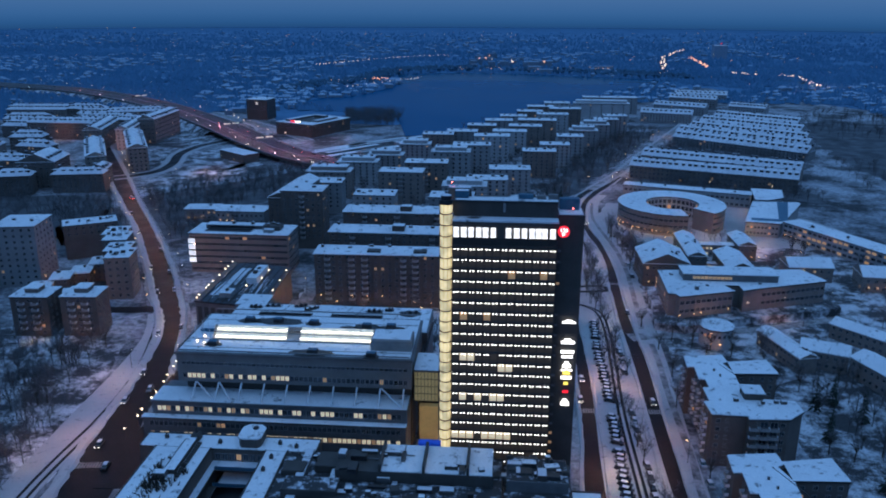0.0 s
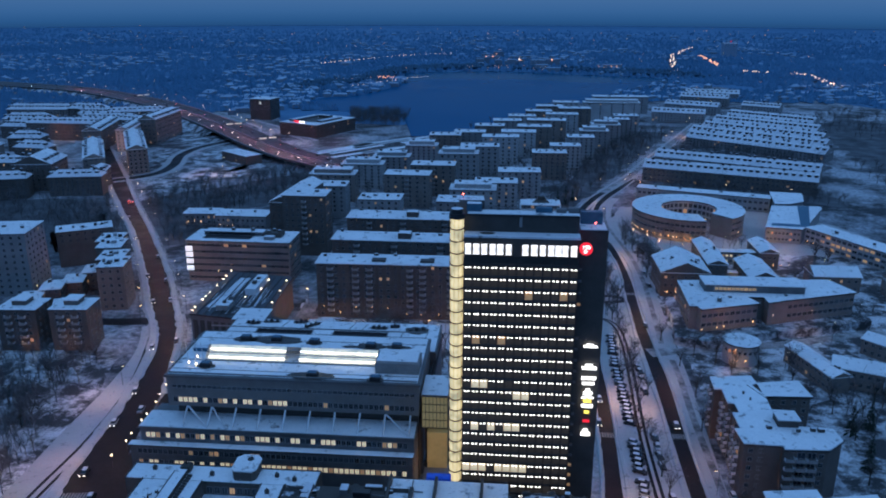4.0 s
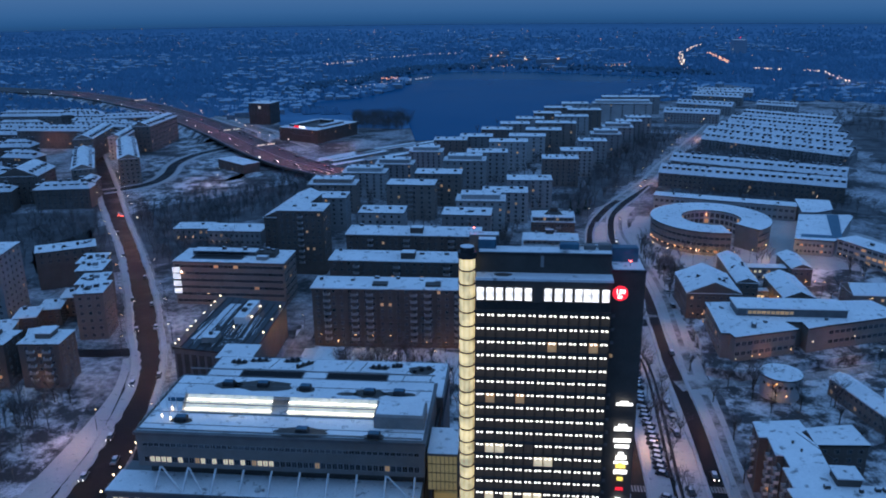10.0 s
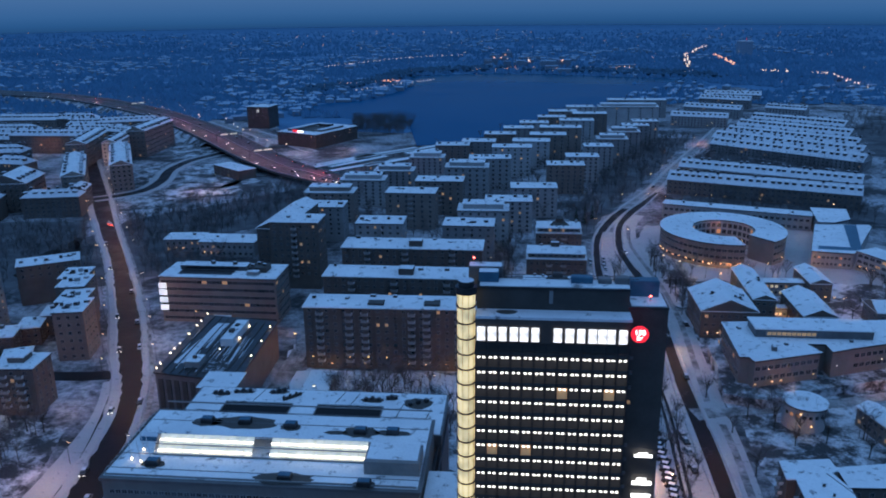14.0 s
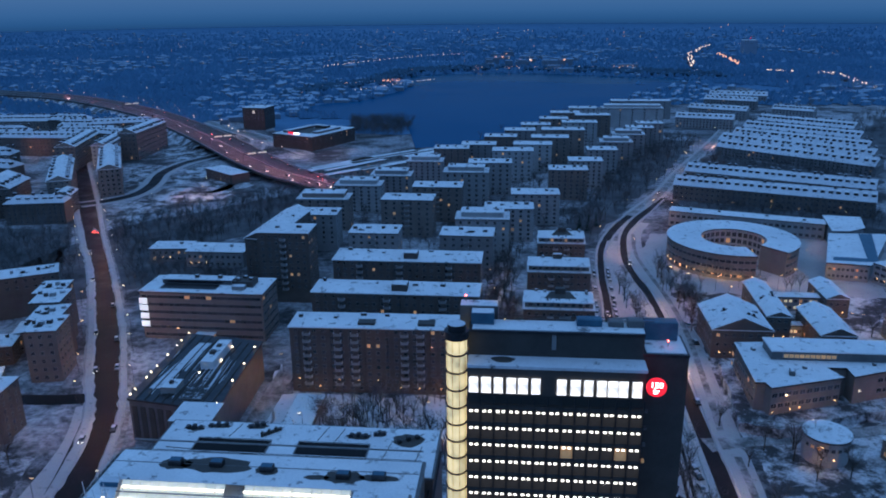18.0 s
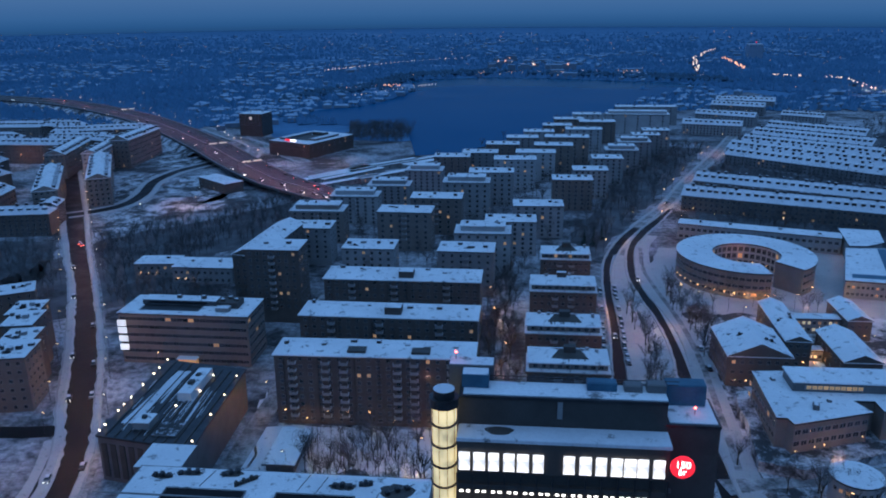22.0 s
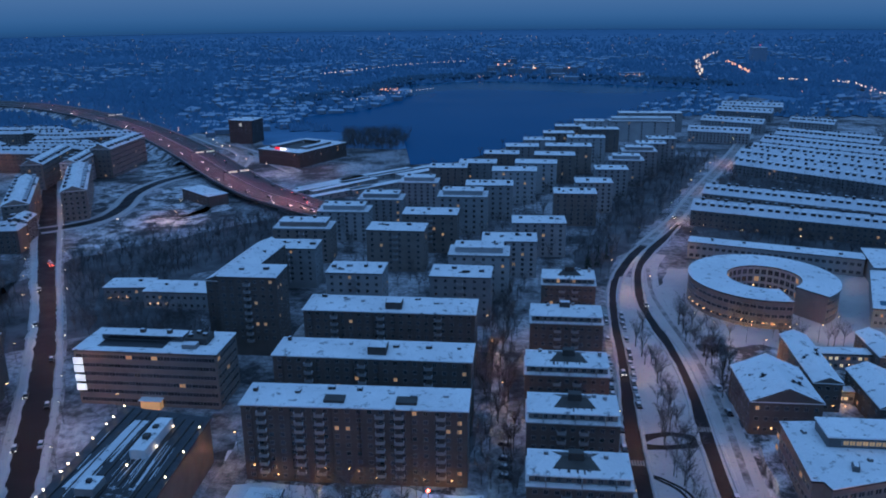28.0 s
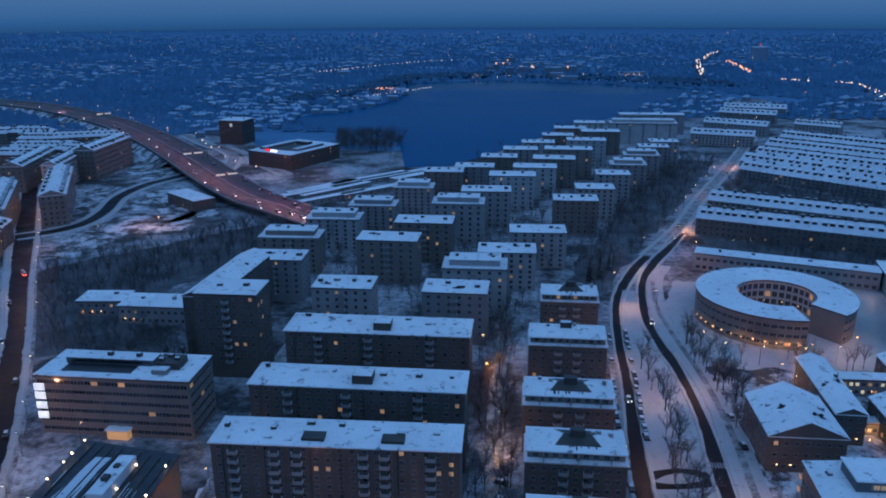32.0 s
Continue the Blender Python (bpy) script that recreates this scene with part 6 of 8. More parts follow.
def apartment(x, y, h, lit):
    """An angular brick house: a stepped west side with balconies, a broad south front and a lower wing behind."""
    t = thing("apartment_house", "brown brick apartment house with stepped balconies and an angular snowy roof", "apartment house", pose(x, y, 0), "apartment houses by the avenue")
    Mesh().prism(APT, 0, h, "brick").put("wall", t)
    cx_, cy_ = 12, 18
    big_ = [(cx_ + (px - cx_) * 1.03, cy_ + (py - cy_) * 1.02) for px, py in APT]
    rf = Mesh().prism(big_, h, h + 0.3, "metal").put("roof_edge", t, "dark roof edge")
    Mesh().prism([(cx_ + (px - cx_) * 1.015, cy_ + (py - cy_) * 1.01) for px, py in APT], h + 0.3, h + 0.6, "snow").put("roof", t, "angular snowy roof")
    Mesh().tube((10.8, 36, h + 0.62), (17.5, 19.6, h + 0.62), 0.12, 0.12, "metal", 5).put("roof_gutter", t)
    Mesh().box(12.4, 18, 10.4, 15.6, h + 0.6, h + 2.8, "brick").box(12.0, 18.4, 10.0, 16.0, h + 2.8, h + 3.2, "snow", 0.12).put("roof_hut", t, "roof hut under snow")
    for px, py, r_ in ((9.6, 9.5, 0.9), (17.2, 8.2, 0.6), (21.4, 9.0, 0.8), (23.6, 9.0, 1.1), (8, 30, 0.35), (9, 26, 0.3)):
        chimney(t, px, py, h + 0.55, r_ * 1.6, r_ * 1.2, 1.0, "dark_clad")
    Mesh().prism([(16, 34.4), (30.4, 35.2), (29.6, 45.6), (16.2, 42.8)], 0, h - 2.6, "brick").put("wing_wall", t, "lower brick wing")
    Mesh().prism([(15.8, 34.0), (30.9, 34.8), (30.0, 46.0), (16.0, 43.2)], h - 2.6, h - 2.0, "metal", "snow").put("wing_roof", t, "snowy roof of the lower wing")
    step = (h - 0.6) / 6
    for fl in range(6):
        z = fl * step + 1.0
        for px in (2.4, 5.2, 8.4, 20.6):
            part("window", window_data(1.35, 1.45, state(lit)), t, "", pose(px, 0.9 if px < 10 else -0.62, z))
        for px in (12.2, 15.2, 18.0):
            if fl:
                part("balcony", balcony_data(2.6), t, "", pose(px, -0.95, z - 0.75))
            part("window", window_data(2.2, 1.9, state(lit)), t, "", pose(px, -0.95, z))
        for px in (18.5, 22, 25.5, 28.5):
            part("window", window_data(1.35, 1.45, state(lit)), t, "", pose(px, 34.4 + (px - 16) * 0.055, z)) if fl < 5 else None
        for wx, py in ((0.0, 4.6), (1.75, 13.5), (1.85, 21.0), (2.1, 28.0), (0.4, 36.5)):
            part("window", window_data(2.0, 1.9, state(lit)), t, "", pose(wx, py, z, 0, 0, -90))
            if fl:
                part("balcony", balcony_data(2.6), t, "", pose(wx, py, z - 0.75, 0, 0, -90))
    return t


apartment(66.6, 207.2, 17, 0.05)
apartment(65.0, 144.6, 17, 0.05)

# small warm lamps at doors and along walls
bulb = Mesh().ball(0, 0, 0, 0.26, "bulb").data("wall_lamp")


def wall_lamps(parent, places):
    for x, y, z in places:
        part("wall_lamp", bulb, parent, "warm wall lamp", parent.matrix_basis.inverted() @ Matrix.Translation((x, y, z)))


wall_lamps(ring, [(RX + (RO + 0.4) * math.cos(radians(a)), RY + (RO + 0.4) * math.sin(radians(a)), 2.6) for a in range(185, 285, 8)])
wall_lamps(ring, [(RX + CX + (RI - 0.3) * math.cos(radians(a)), RY + CY + (RI - 0.3) * math.sin(radians(a)), 3.2) for a in (35, 62, 88, 118)])
wall_lamps(lb, [(*site(94 + i * 3.4, 246.0 + i * 1.19, 13.4), 6.2) for i in (0, 2, 3, 7)])
wall_lamps(hut, [(88.6 + i * 3.6, 292.7, 2.8) for i in range(2)])
for ob in [o for o in scene.objects if o.parent is None and o.name.split(".")[0] == "slab_house"]:
    wall_lamps(ob, [tuple(ob.matrix_basis @ Vector((3 + i * 7.2 + rng.uniform(-1, 1), -0.4, rng.choice((2.4, 2.6, 5.2))))) for i in range(9)])
for ob in [o for o in scene.objects if o.parent is None and o.name.split(".")[0] in ("gabled_school", "long_school", "sports_hall", "low_house", "low_school")]:
    m_ = ob.matrix_basis
    for i in range(3):
        q = m_ @ Vector((3 + i * 4.0, -0.35, 2.6))
        wall_lamps(ob, [tuple(q)])

# ---- foreground roofs below the first view ----
fg = thing("plant_building", "office building with dark roof plant under patchy snow", "office building", pose(0, 0, 0))
for x0, x1, y0, y1, h, mat, top in ((-33.9, 12, 117, 134.5, 15.8, "clad", "snow_patchy"), (-33.9, 12, 96, 116.9, 13.5, "brick", "snow_patchy"), (12.1, 30, 108, 134, 14.5, "clad", "snow_patchy"), (30.1, 38, 104, 127, 13, "clad", "snow")):
    Mesh().box(x0, x1, y0, y1, 0, h, mat).put("wall", fg)
    rf = Mesh().box(x0 - 0.02, x1 + 0.02, y0 - 0.05, y1 + 0.02, h, h + 0.3, "metal").box(x0 + 0.3, x1 - 0.3, y0 + 0.3, y1 - 0.3, h + 0.3, h + 0.5, top).put("roof", fg, "snowy roof")
    for a, b, c, d in ((x0, x1, y0, y0 + 0.22), (x0, x1, y1 - 0.22, y1)):
        Mesh().box(a, b, c, d, h + 0.3, h + 0.85, "dark_clad", 0.03).put("parapet", rf)
# dark roof plant in the middle
Mesh().box(-32, 9.5, 123.5, 131.5, 16.3, 19.4, "dark_clad").put("roof_storey", fg, "dark green-grey roof storey")
Mesh().box(-20, 9.4, 131.6, 134.4, 16, 19.4, "white_steel").put("roof_storey", fg, "pale back of the roof storey")
Mesh().box(-20, 9.3, 123.8, 134.4, 19.4, 19.65, "snow", 0.06).put("roof_storey_roof", fg, "flat roof under snow")
Mesh().box(13, 29, 124, 133, 15, 18.2, "clad", 0.1, "snow_patchy").put("roof_storey", fg, "grey sheet roof storey")
for x in (-20.5, -9, 2.5):
    Mesh().box(x, x + 0.7, 123.6, 133.6, 19.4, 21.6, "dark_clad", 0.1).put("firewall", fg)
for i in range(56):
    x, y = rng.choice((rng.uniform(-33, -20), rng.uniform(12, 29), rng.uniform(-30, 10))), rng.uniform(118, 135)
    if x < 12:
        y = min(y, 133.5)
        z = 19.4 if -31.5 < x < -20.6 and 123.8 < y < 131.2 else 19.6 if -20.6 <= x < 9 and 124 < y < 131 else 16.3
    else:
        y = min(y, 132.5)
        z = 18.2 if y > 124.4 and 13.5 < x < 28.5 else 15.0
    a_, b_ = rng.uniform(0.4, 2.4), rng.uniform(0.4, 1.3)
    k = Mesh().box(-a_, a_, -b_, b_, 0, rng.uniform(0.5, 1.7), rng.choice(("metal", "clad", "dark_clad", "dark_clad")), 0.1, rng.choice(("snow", "snow_thin", "dark_clad", "dark_clad")))
    if i % 3 == 0:
        k.tube((a_, 0, 0.3), (a_ + rng.uniform(1.5, 4), rng.uniform(-0.3, 0.3), 0.3), 0.16, 0.16, "clad", 6)
    k.put("air_unit", fg, "", pose(x, y, z, 0, 0, rng.choice((0, 0, 90, 12))))
for x0, x1, y, z in ((-31, 9, 122.5, 16.3), (-31, 9, 132.6, 16.3), (13, 29, 121, 15.0)):
    k = Mesh().tube((x0, y, 1.0), (x1, y, 1.0), 0.05, 0.05, "metal", 4).tube((x0, y, 0.5), (x1, y, 0.5), 0.04, 0.04, "metal", 4)
    for j in range(int((x1 - x0) / 2)):
        k.tube((x0 + 2 * j, y, 0), (x0 + 2 * j, y, 1.0), 0.04, 0.04, "metal", 4)
    k.put("roof_rail", fg, "dark roof railing", pose(0, 0, z))
Mesh().box(-11.5, -5.2, 134.6, 136.4, 12.5, 20.4, "tarp", 0.3).put("tarpaulin", fg, "bright blue tarpaulin")
resite(fg, 15, 120)

cb = thing("courtyard_building", "wide brick office building with snowy roofs round a dark courtyard", "office building", pose(0, 0, 0))
for x0, x1, y0, y1, h, top in ((-96.4, -46, 181.9, 188.6, 14.5, "snow"), (-91.6, -75.6, 108, 181.8, 14.5, "snow"), (-60.3, -54, 112, 181.8, 14.5, "snow"), (-53.9, -35, 150, 181.8, 14.7, "snow_patchy")):
    Mesh().box(x0, x1, y0, y1, 0, h, "brick").put("wall", cb)
    rf = Mesh().box(x0 - 0.02, x1 + 0.02, y0 - 0.02, y1 + 0.02, h, h + 0.3, "metal").box(x0 + 0.3, x1 - 0.3, y0 - 0.01, y1 - 0.2, h + 0.3, h + 0.5, top).put("roof", cb, "flat roof under snow")
    for a, b in ((x0, x0 + 0.25), (x1 - 0.25, x1)):
        Mesh().box(a, b, y0, y1, h + 0.3, h + 0.8, "dark_clad", 0.03).put("parapet", rf)
Mesh().box(-96.4, -46, 188.35, 188.6, 14.8, 15.3, "dark_clad", 0.03).put("parapet", cb)
Mesh().box(-75.5, -60.4, 108, 181.8, 0, 4, "dark_clad", 0, "scrub").put("courtyard", cb, "dark courtyard floor with planting")
# galleries that step down into the courtyard
for k_, z in enumerate((10.8, 7.2)):
    Mesh().box(-75.5, -73.6 + k_ * 1.2, 108, 181.7, z, z + 0.35, "concrete", 0, "dark_clad" if k_ else "snow_thin").put("gallery", cb, "snowy gallery round the courtyard")
    Mesh().box(-73.5, -60.5, 177.5 - 2.5 * k_, 181.7, z, z + 0.35, "concrete", 0, "snow_thin").put("gallery", cb, "snowy gallery round the courtyard")
    Mesh().box(-73.4, -60.6, 177.3 - 2.5 * k_, 177.42 - 2.5 * k_, z + 0.3, z + 1.3, "blue_sheet").put("balustrade", cb, "blue-grey balustrade")
face_windows(cb, -75, -61, 181.85, 11.4, 1, 1, 7, 1.5, 2.0, "front", 0.1)
face_windows(cb, -75, -61, 181.85, 7.8, 1, 1, 7, 1.5, 2.0, "front", 0.1)
Mesh().ball(-64, 172, 6.2, 0.3, "bulb").put("wall_lamp", cb, "warm lamp in the courtyard")
# low roof gallery, planting and huts on the snowy roofs
Mesh().box(-83.6, -80.6, 168.5, 184.8, 15.0, 16.3, "dark_clad", 0.1, "snow").box(-84.1, -83.7, 170, 184.6, 15.0, 15.9, "metal").put("roof_gallery", cb, "low snow-topped roof gallery")
Mesh().box(-85.8, -82.4, 166.2, 168.4, 15.0, 16.6, "clad", 0.1, "snow").put("roof_hut", cb, "small roof hut under snow")
Mesh().box(-82.6, -80.2, 184.9, 187.4, 15.0, 17.0, "dark_clad", 0.3).tube((-81.4, 186.2, 17), (-81.4, 186.2, 18.6), 0.25, 0.2, "metal", 8).put("roof_hut", cb, "dark rounded stair hut")
for k_ in range(15):
    Mesh().box(-80.2, -79.0, 167 + k_ * 1.15, 167.5 + k_ * 1.15, 15.0, 15.7, "dark_clad").put("roof_light", cb, "")
plants = Mesh()
for k_ in range(260):
    x, y = rng.gauss(-83.5, 2.4), rng.gauss(166.5, 4.2)
    if not (-88 < x < -76.4 and 156 < y < 177) or (-84.4 < x < -80.2 and y > 166):
        continue
    h = rng.uniform(0.5, 1.5)
    for q in range(3):
        plants.tube((x, y, 15.0), (x + rng.uniform(-0.7, 0.7), y + rng.uniform(-0.7, 0.7), 15.0 + h), 0.16, 0.05, "bark", 4)
tagged(plants.put("roof_planting", cb, "dark shrubs on the snowy roof"), kind="stuff")
Mesh().prism([(-62.0 - 3.1 + 3.1 * c, 186.3 + 3.7 * d) for c, d in ((-1, -0.7), (-0.7, -1), (0.7, -1), (1, -0.7), (1, 0.6), (0.55, 1), (-0.55, 1), (-1, 0.6))], 15.0, 17.7, "brick").put("roof_hut", cb, "rounded brick roof hut")
Mesh().prism([(-62.0 - 3.1 + 3.3 * c, 186.3 + 3.9 * d) for c, d in ((-1, -0.7), (-0.7, -1), (0.7, -1), (1, -0.7), (1, 0.6), (0.55, 1), (-0.55, 1), (-1, 0.6))], 17.7, 18.1, "snow").put("roof_hut_roof", cb, "snow on the rounded hut")
Mesh().tube((-64.6, 188, 18.1), (-64.6, 188, 18.4), 0.9, 0.8, "metal", 10).put("roof_vent", cb, "round dark vent")
for x, y, w, d, h, top in ((-50, 160, 14, 6, 2.9, "snow_patchy"), (-52.5, 170, 6, 5, 1.6, "dark_clad"), (-44, 172, 8, 7, 2.2, "dark_clad"), (-39.5, 166, 3, 9, 1.4, "snow")):
    Mesh().box(x, x + w, y, y + d, 15.2, 15.2 + h, "dark_clad", 0.2, top).put("roof_plant", cb, "dark roof plant")
for k_ in range(22):
    a_, b_ = rng.uniform(0.3, 1.5), rng.uniform(0.3, 0.9)
    m_ = Mesh().box(-a_, a_, -b_, b_, 0, rng.uniform(0.5, 1.6), rng.choice(("metal", "clad", "dark_clad")), 0.1, rng.choice(("snow", "snow_thin", "dark_clad")))
    m_.tube((a_, 0, 0.3), (a_ + rng.uniform(0.6, 2), 0.2, 0.3), 0.14, 0.14, "clad", 6)
    m_.put("air_unit", cb, "", pose(rng.uniform(-52, -37), rng.choice((rng.uniform(176, 180.5), rng.uniform(152, 159))), 15.2, 0, 0, rng.choice((0, 0, 90, 12))))
for x, y in ((-90, 186), (-74, 184.5), (-57, 185.2), (-52, 183.8), (-57.5, 178), (-58, 172)):
    Mesh().box(-0.5, 0.5, -0.4, 0.4, 0, 1.2, "dark_clad", 0.1).tube((0, 0, 1.2), (0, 0, 1.7), 0.18, 0.14, "metal", 6).put("roof_vent", cb, "", pose(x, y, 14.9))
Mesh().box(-48.5, -46.2, 152, 181.5, 15.2, 16.4, "clad", 0.1, "snow_thin").put("roof_duct", cb, "long grey duct across the dark roof")

# ---- left side ----
LB, HILL = "houses on the left hill", []
HILL_NEAR = [(-204, 246, 9, 10, 8, 14, 3), (-200, 256, 9, 10, 9, 14, 3), (-196, 266, 9, 10, 8, 14, 3), (-192, 276, 9, 10, 9, 14, 3), (-189, 287, 9, 10, 8, 14, 3), (-186, 244, 10, 8, 7, 20, 2)]
HILL_FAR = [(-489, 616, 54, 15, 16, -2, 4), (-440, 560, 30, 14, 16, 6, 4), (-470, 520, 44, 14, 15, 12, 4), (-520, 660, 50, 14, 15, 4, 4), (-560, 600, 50, 14, 15, 4, 4), (-460, 700, 80, 14, 15, 2, 4), (-560, 720, 80, 14, 15, 4, 4)]
for x, y, w, d, h, rz, fl in HILL_NEAR + HILL_FAR:
    if y > 390:
        lab_ = rng.choice(("brown plastered town house row with dormers and chimneys", "grey town house row with snow on its roof", "ochre town house row with dormers"))
        HILL.append((x + w / 2, y + d / 2))
        if d > w:
            a_ = radians(rz)
            terrace(lab_, x + w * math.cos(a_), y + w * math.sin(a_), d, w, h - 3.5, fl, rng.choice(("brick", "brick", "plaster2")), rz + 90, int(d / 7), int(d / 4), LB, 1, pitch=0.34, hip=0.45)
        else:
            terrace(lab_, x, y, w, d, h - 3.5, fl, rng.choice(("brick", "brick", "plaster2")), rz, max(4, int(w / 7)), max(3, int(w / 4)), LB, 1, pitch=0.34, hip=0.45)
        continue
    house("hill_house", rng.choice(("brown brick house with a snowy roof", "dark brick house with snow on its flat roof")), x, y, w, d, h, fl, rng.choice(("brick", "brick", "plaster2")), rz, max(3, int(w / 4.6)), max(3, int(d / 8)), 0.04, group=LB,
          roof="low" if fl < 6 else "flat", side="right" if y < 510 else None, chimneys=rng.choice((5, 7, 9)) if w * d > 300 else 1, balconies=(w * 0.3, w * 0.7) if y < 225 else (), see=min(fl, 4) if y < 420 else 3 if y < 520 else 2)
for x, y, w, d, h, rz, fl in ((-177.1, 285.2, 14.9, 12.4, 17, 4, 6), (-197.5, 283.4, 15.6, 12.4, 17, 3, 6)):
    t = house("hill_house", "dark brick house with recessed balconies and a snowy flat roof", x, y, w, d, h, fl, "brick", rz, 3, 3, 0.03, group=LB, side="right", balconies=(4.6, 10.3), chimneys=1, metres=True)
    Mesh().box(4.5, 10, 4, 10, h + 0.5, h + 2.6, "brick").box(4.1, 10.4, 3.6, 10.4, h + 2.6, h + 3.0, "snow", 0.15).put("roof_hut", t, "roof hut under snow")
for i in range(4):
    t = house("hill_house", "brown house of a stepped row beside the main road", -179.0 - 7.2 * i, 327.0 + 13.6 * i, 11.4, 14.8, 20.0 - 1.2 * (i % 2), 6, "plaster2" if i == 0 else "brick", 12, 3, 4, 0.04, group=LB, side="right", chimneys=4, roof="flat", metres=True, melt=2, see=6 if i == 0 else 3)
house("hill_house", "long brown house across the top of the stepped row", -229, 382, 27, 13, 18.5, 6, "brick", 30, 7, 4, 0.03, group=LB, side="right", chimneys=5, metres=True, melt=2, see=2)
# town blocks between the main road and the motorway: long rows with gables to the street
TOWN = [(-298.5, 604.5, 15.5, 92, 20, 27, "plaster2"), (-313.5, 566, 15, 84, 20, 28, "plaster2"), (-304, 554, 12, 17, 13.5, 15, "brick"), (-353, 541, 27, 32, 20, 10, "brick"), (-381, 690, 16, 72, 20, 13, "plaster2"), (-354, 698, 13, 66, 20, 11, "plaster"), (-351, 738, 17, 66, 24, 2, "plaster2")]
for x, y, w, d, h, rz, mat in TOWN:
    t = house("town_house", "town house with steep snowy roof, dark dormers and street gable", x, y, w, d, h, 6, mat, rz, max(3, int(w / 3.6)), int(d / 3.6), 0.04, "town house", LB, 0.5, "gable_y", "right", chimneys=max(3, int(d / 9)), metres=True, rows=True, big=1.3)
    HILL.append(on_grid(x - 12, y + d / 2))
    dm = Mesh().box(0, 2.2, -1.2, 1.2, -0.9, 1.1, "metal").box(-0.2, 2.5, -1.35, 1.35, 1.1, 1.3, "snow_thin", 0.05).data("dormer")
    for k_ in range(int(d / 6)):
        part("dormer", dm, t, "", pose(w * 0.78, 4 + k_ * 6 + rng.uniform(-0.8, 0.8), h + w * 0.22 * 0.44))
        if k_ % 2:
            part("dormer", dm, t, "", pose(w * 0.22, 4 + k_ * 6 + rng.uniform(-0.8, 0.8), h + w * 0.22 * 0.44, 0, 0, 180))
for x, y, w, d, h, rz in ((-320.5, 529.5, 36, 13, 16, 11), (-356, 516, 25, 14, 16.5, 16), (-395, 560, 34, 15, 19, 6), (-428, 540, 36, 14, 18, 10), (-392, 778, 36, 15, 19.5, -18), (-472, 752, 78, 16, 19, 0), (-442, 792, 60, 15, 18, 4), (-432, 836, 62, 15, 18, 22), (-505, 886, 42, 18, 15, 0)):
    terrace("town house row with a snowy dormered roof", x, y, w, d, h - 2, 5, "brick", rz, int(w / 4), int(w / 5), LB, 1, pitch=0.3, hip=0.45, metres=True)
    HILL.append(on_grid(x + w / 2, y + d / 2))
house("tower_block", "tall pale tower block with a dark front and snowy roof", -239.4, 338.8, 20, 22, 30, 10, "plaster", 9.4, 5, 5, 0.03, group=LB, side="right", chimneys=2, metres=True)
house("tower_block", "tall dark tower block at the edge of the hill", -262, 322, 18, 22, 30, 10, "brick", 9.4, 5, 5, 0.03, group=LB, side="right", chimneys=2, metres=True)
for iy in range(9):
    for ix in range(8):
        x, y = -640 + ix * 48 + rng.uniform(-10, 10), 400 + iy * 40 + rng.uniform(-8, 8)
        side_ = -0.70 * (y - 400) - 292
        if y < 470 or x > side_ or x < -0.62 * y - 110 or any(math.hypot(x + 18 - a, (y + 7 - b) * 1.25) < 40 for a, b in HILL):
            continue
        w = rng.uniform(26, 40)
        HILL.append((x + w / 2, y + 7))
        terrace("town house row with a snowy dormered roof", x, y, w, 13, rng.uniform(12, 16), 5, rng.choice(("brick", "brick", "plaster2")), rng.choice((-6, 8, 24, 4)), 4, 6, LB, 1, pitch=0.34, hip=0.45)
lo = house("lakeside_office", "dark lakeside office with a glowing red roof sign", -212, 658, 47, 56, 12.5, 4, "dark_clad", -22, 14, 8, 0.12, "office building", side="right", chimneys=2, see=2)
# a dark slab gives the sunken court's shade by colour alone
Mesh().box(14, 34, 14, 42, 13.1, 13.4, "dark_clad").put("roof_court", lo, "dark slab on the snowy roof, painted as a court's shade")
Mesh().box(6, 13, 8, 48, 13.1, 15.2, "clad", 0.1, "snow_thin").put("roof_storey", lo)
Mesh().box(35, 42, 16, 50, 13.1, 15.0, "clad", 0.1, "snow_thin").put("roof_storey", lo)
Mesh().box(16, 30, 43, 49, 13.1, 16.0, "dark_clad", 0.1, "snow_thin").put("roof_storey", lo)
rs = thing("roof_sign", "glowing red and white roof sign", "sign", pose(*site(-190, 651, 12.5), 13.1, 0, 0, heading(-22)))
Mesh().box(-5, 1, -0.2, 0.2, 0.6, 2.4, "sign_red").box(1.2, 8, -0.2, 0.2, 0.8, 2.0, "sign_white").put("sign_shape", rs)
Mesh().tube((-4, 0, 0), (-4, 0, 0.7), 0.1, 0.1, "metal").put("post", rs)
Mesh().tube((6, 0, 0), (6, 0, 0.9), 0.1, 0.1, "metal").put("post", rs)
house("flat_pavilion", "flat-roofed pavilion beside the ramp", -230, 545, 36, 14, 7, 2, "brick", -35, 6, 3, 0.05, "pavilion", chimneys=0)
clock = house("dark_block", "dark square block with a glowing clock sign beside the motorway", -274, 744, 26, 20, 23, 7, "dark_clad", -8, 6, 3, 0.03, "office building", chimneys=2, see=4, side="right")
Mesh().box(12, 14.6, -0.5, -0.05, 17.5, 20.5, "skylight").put("sign_panel", clock, "glowing yellow-white sign")

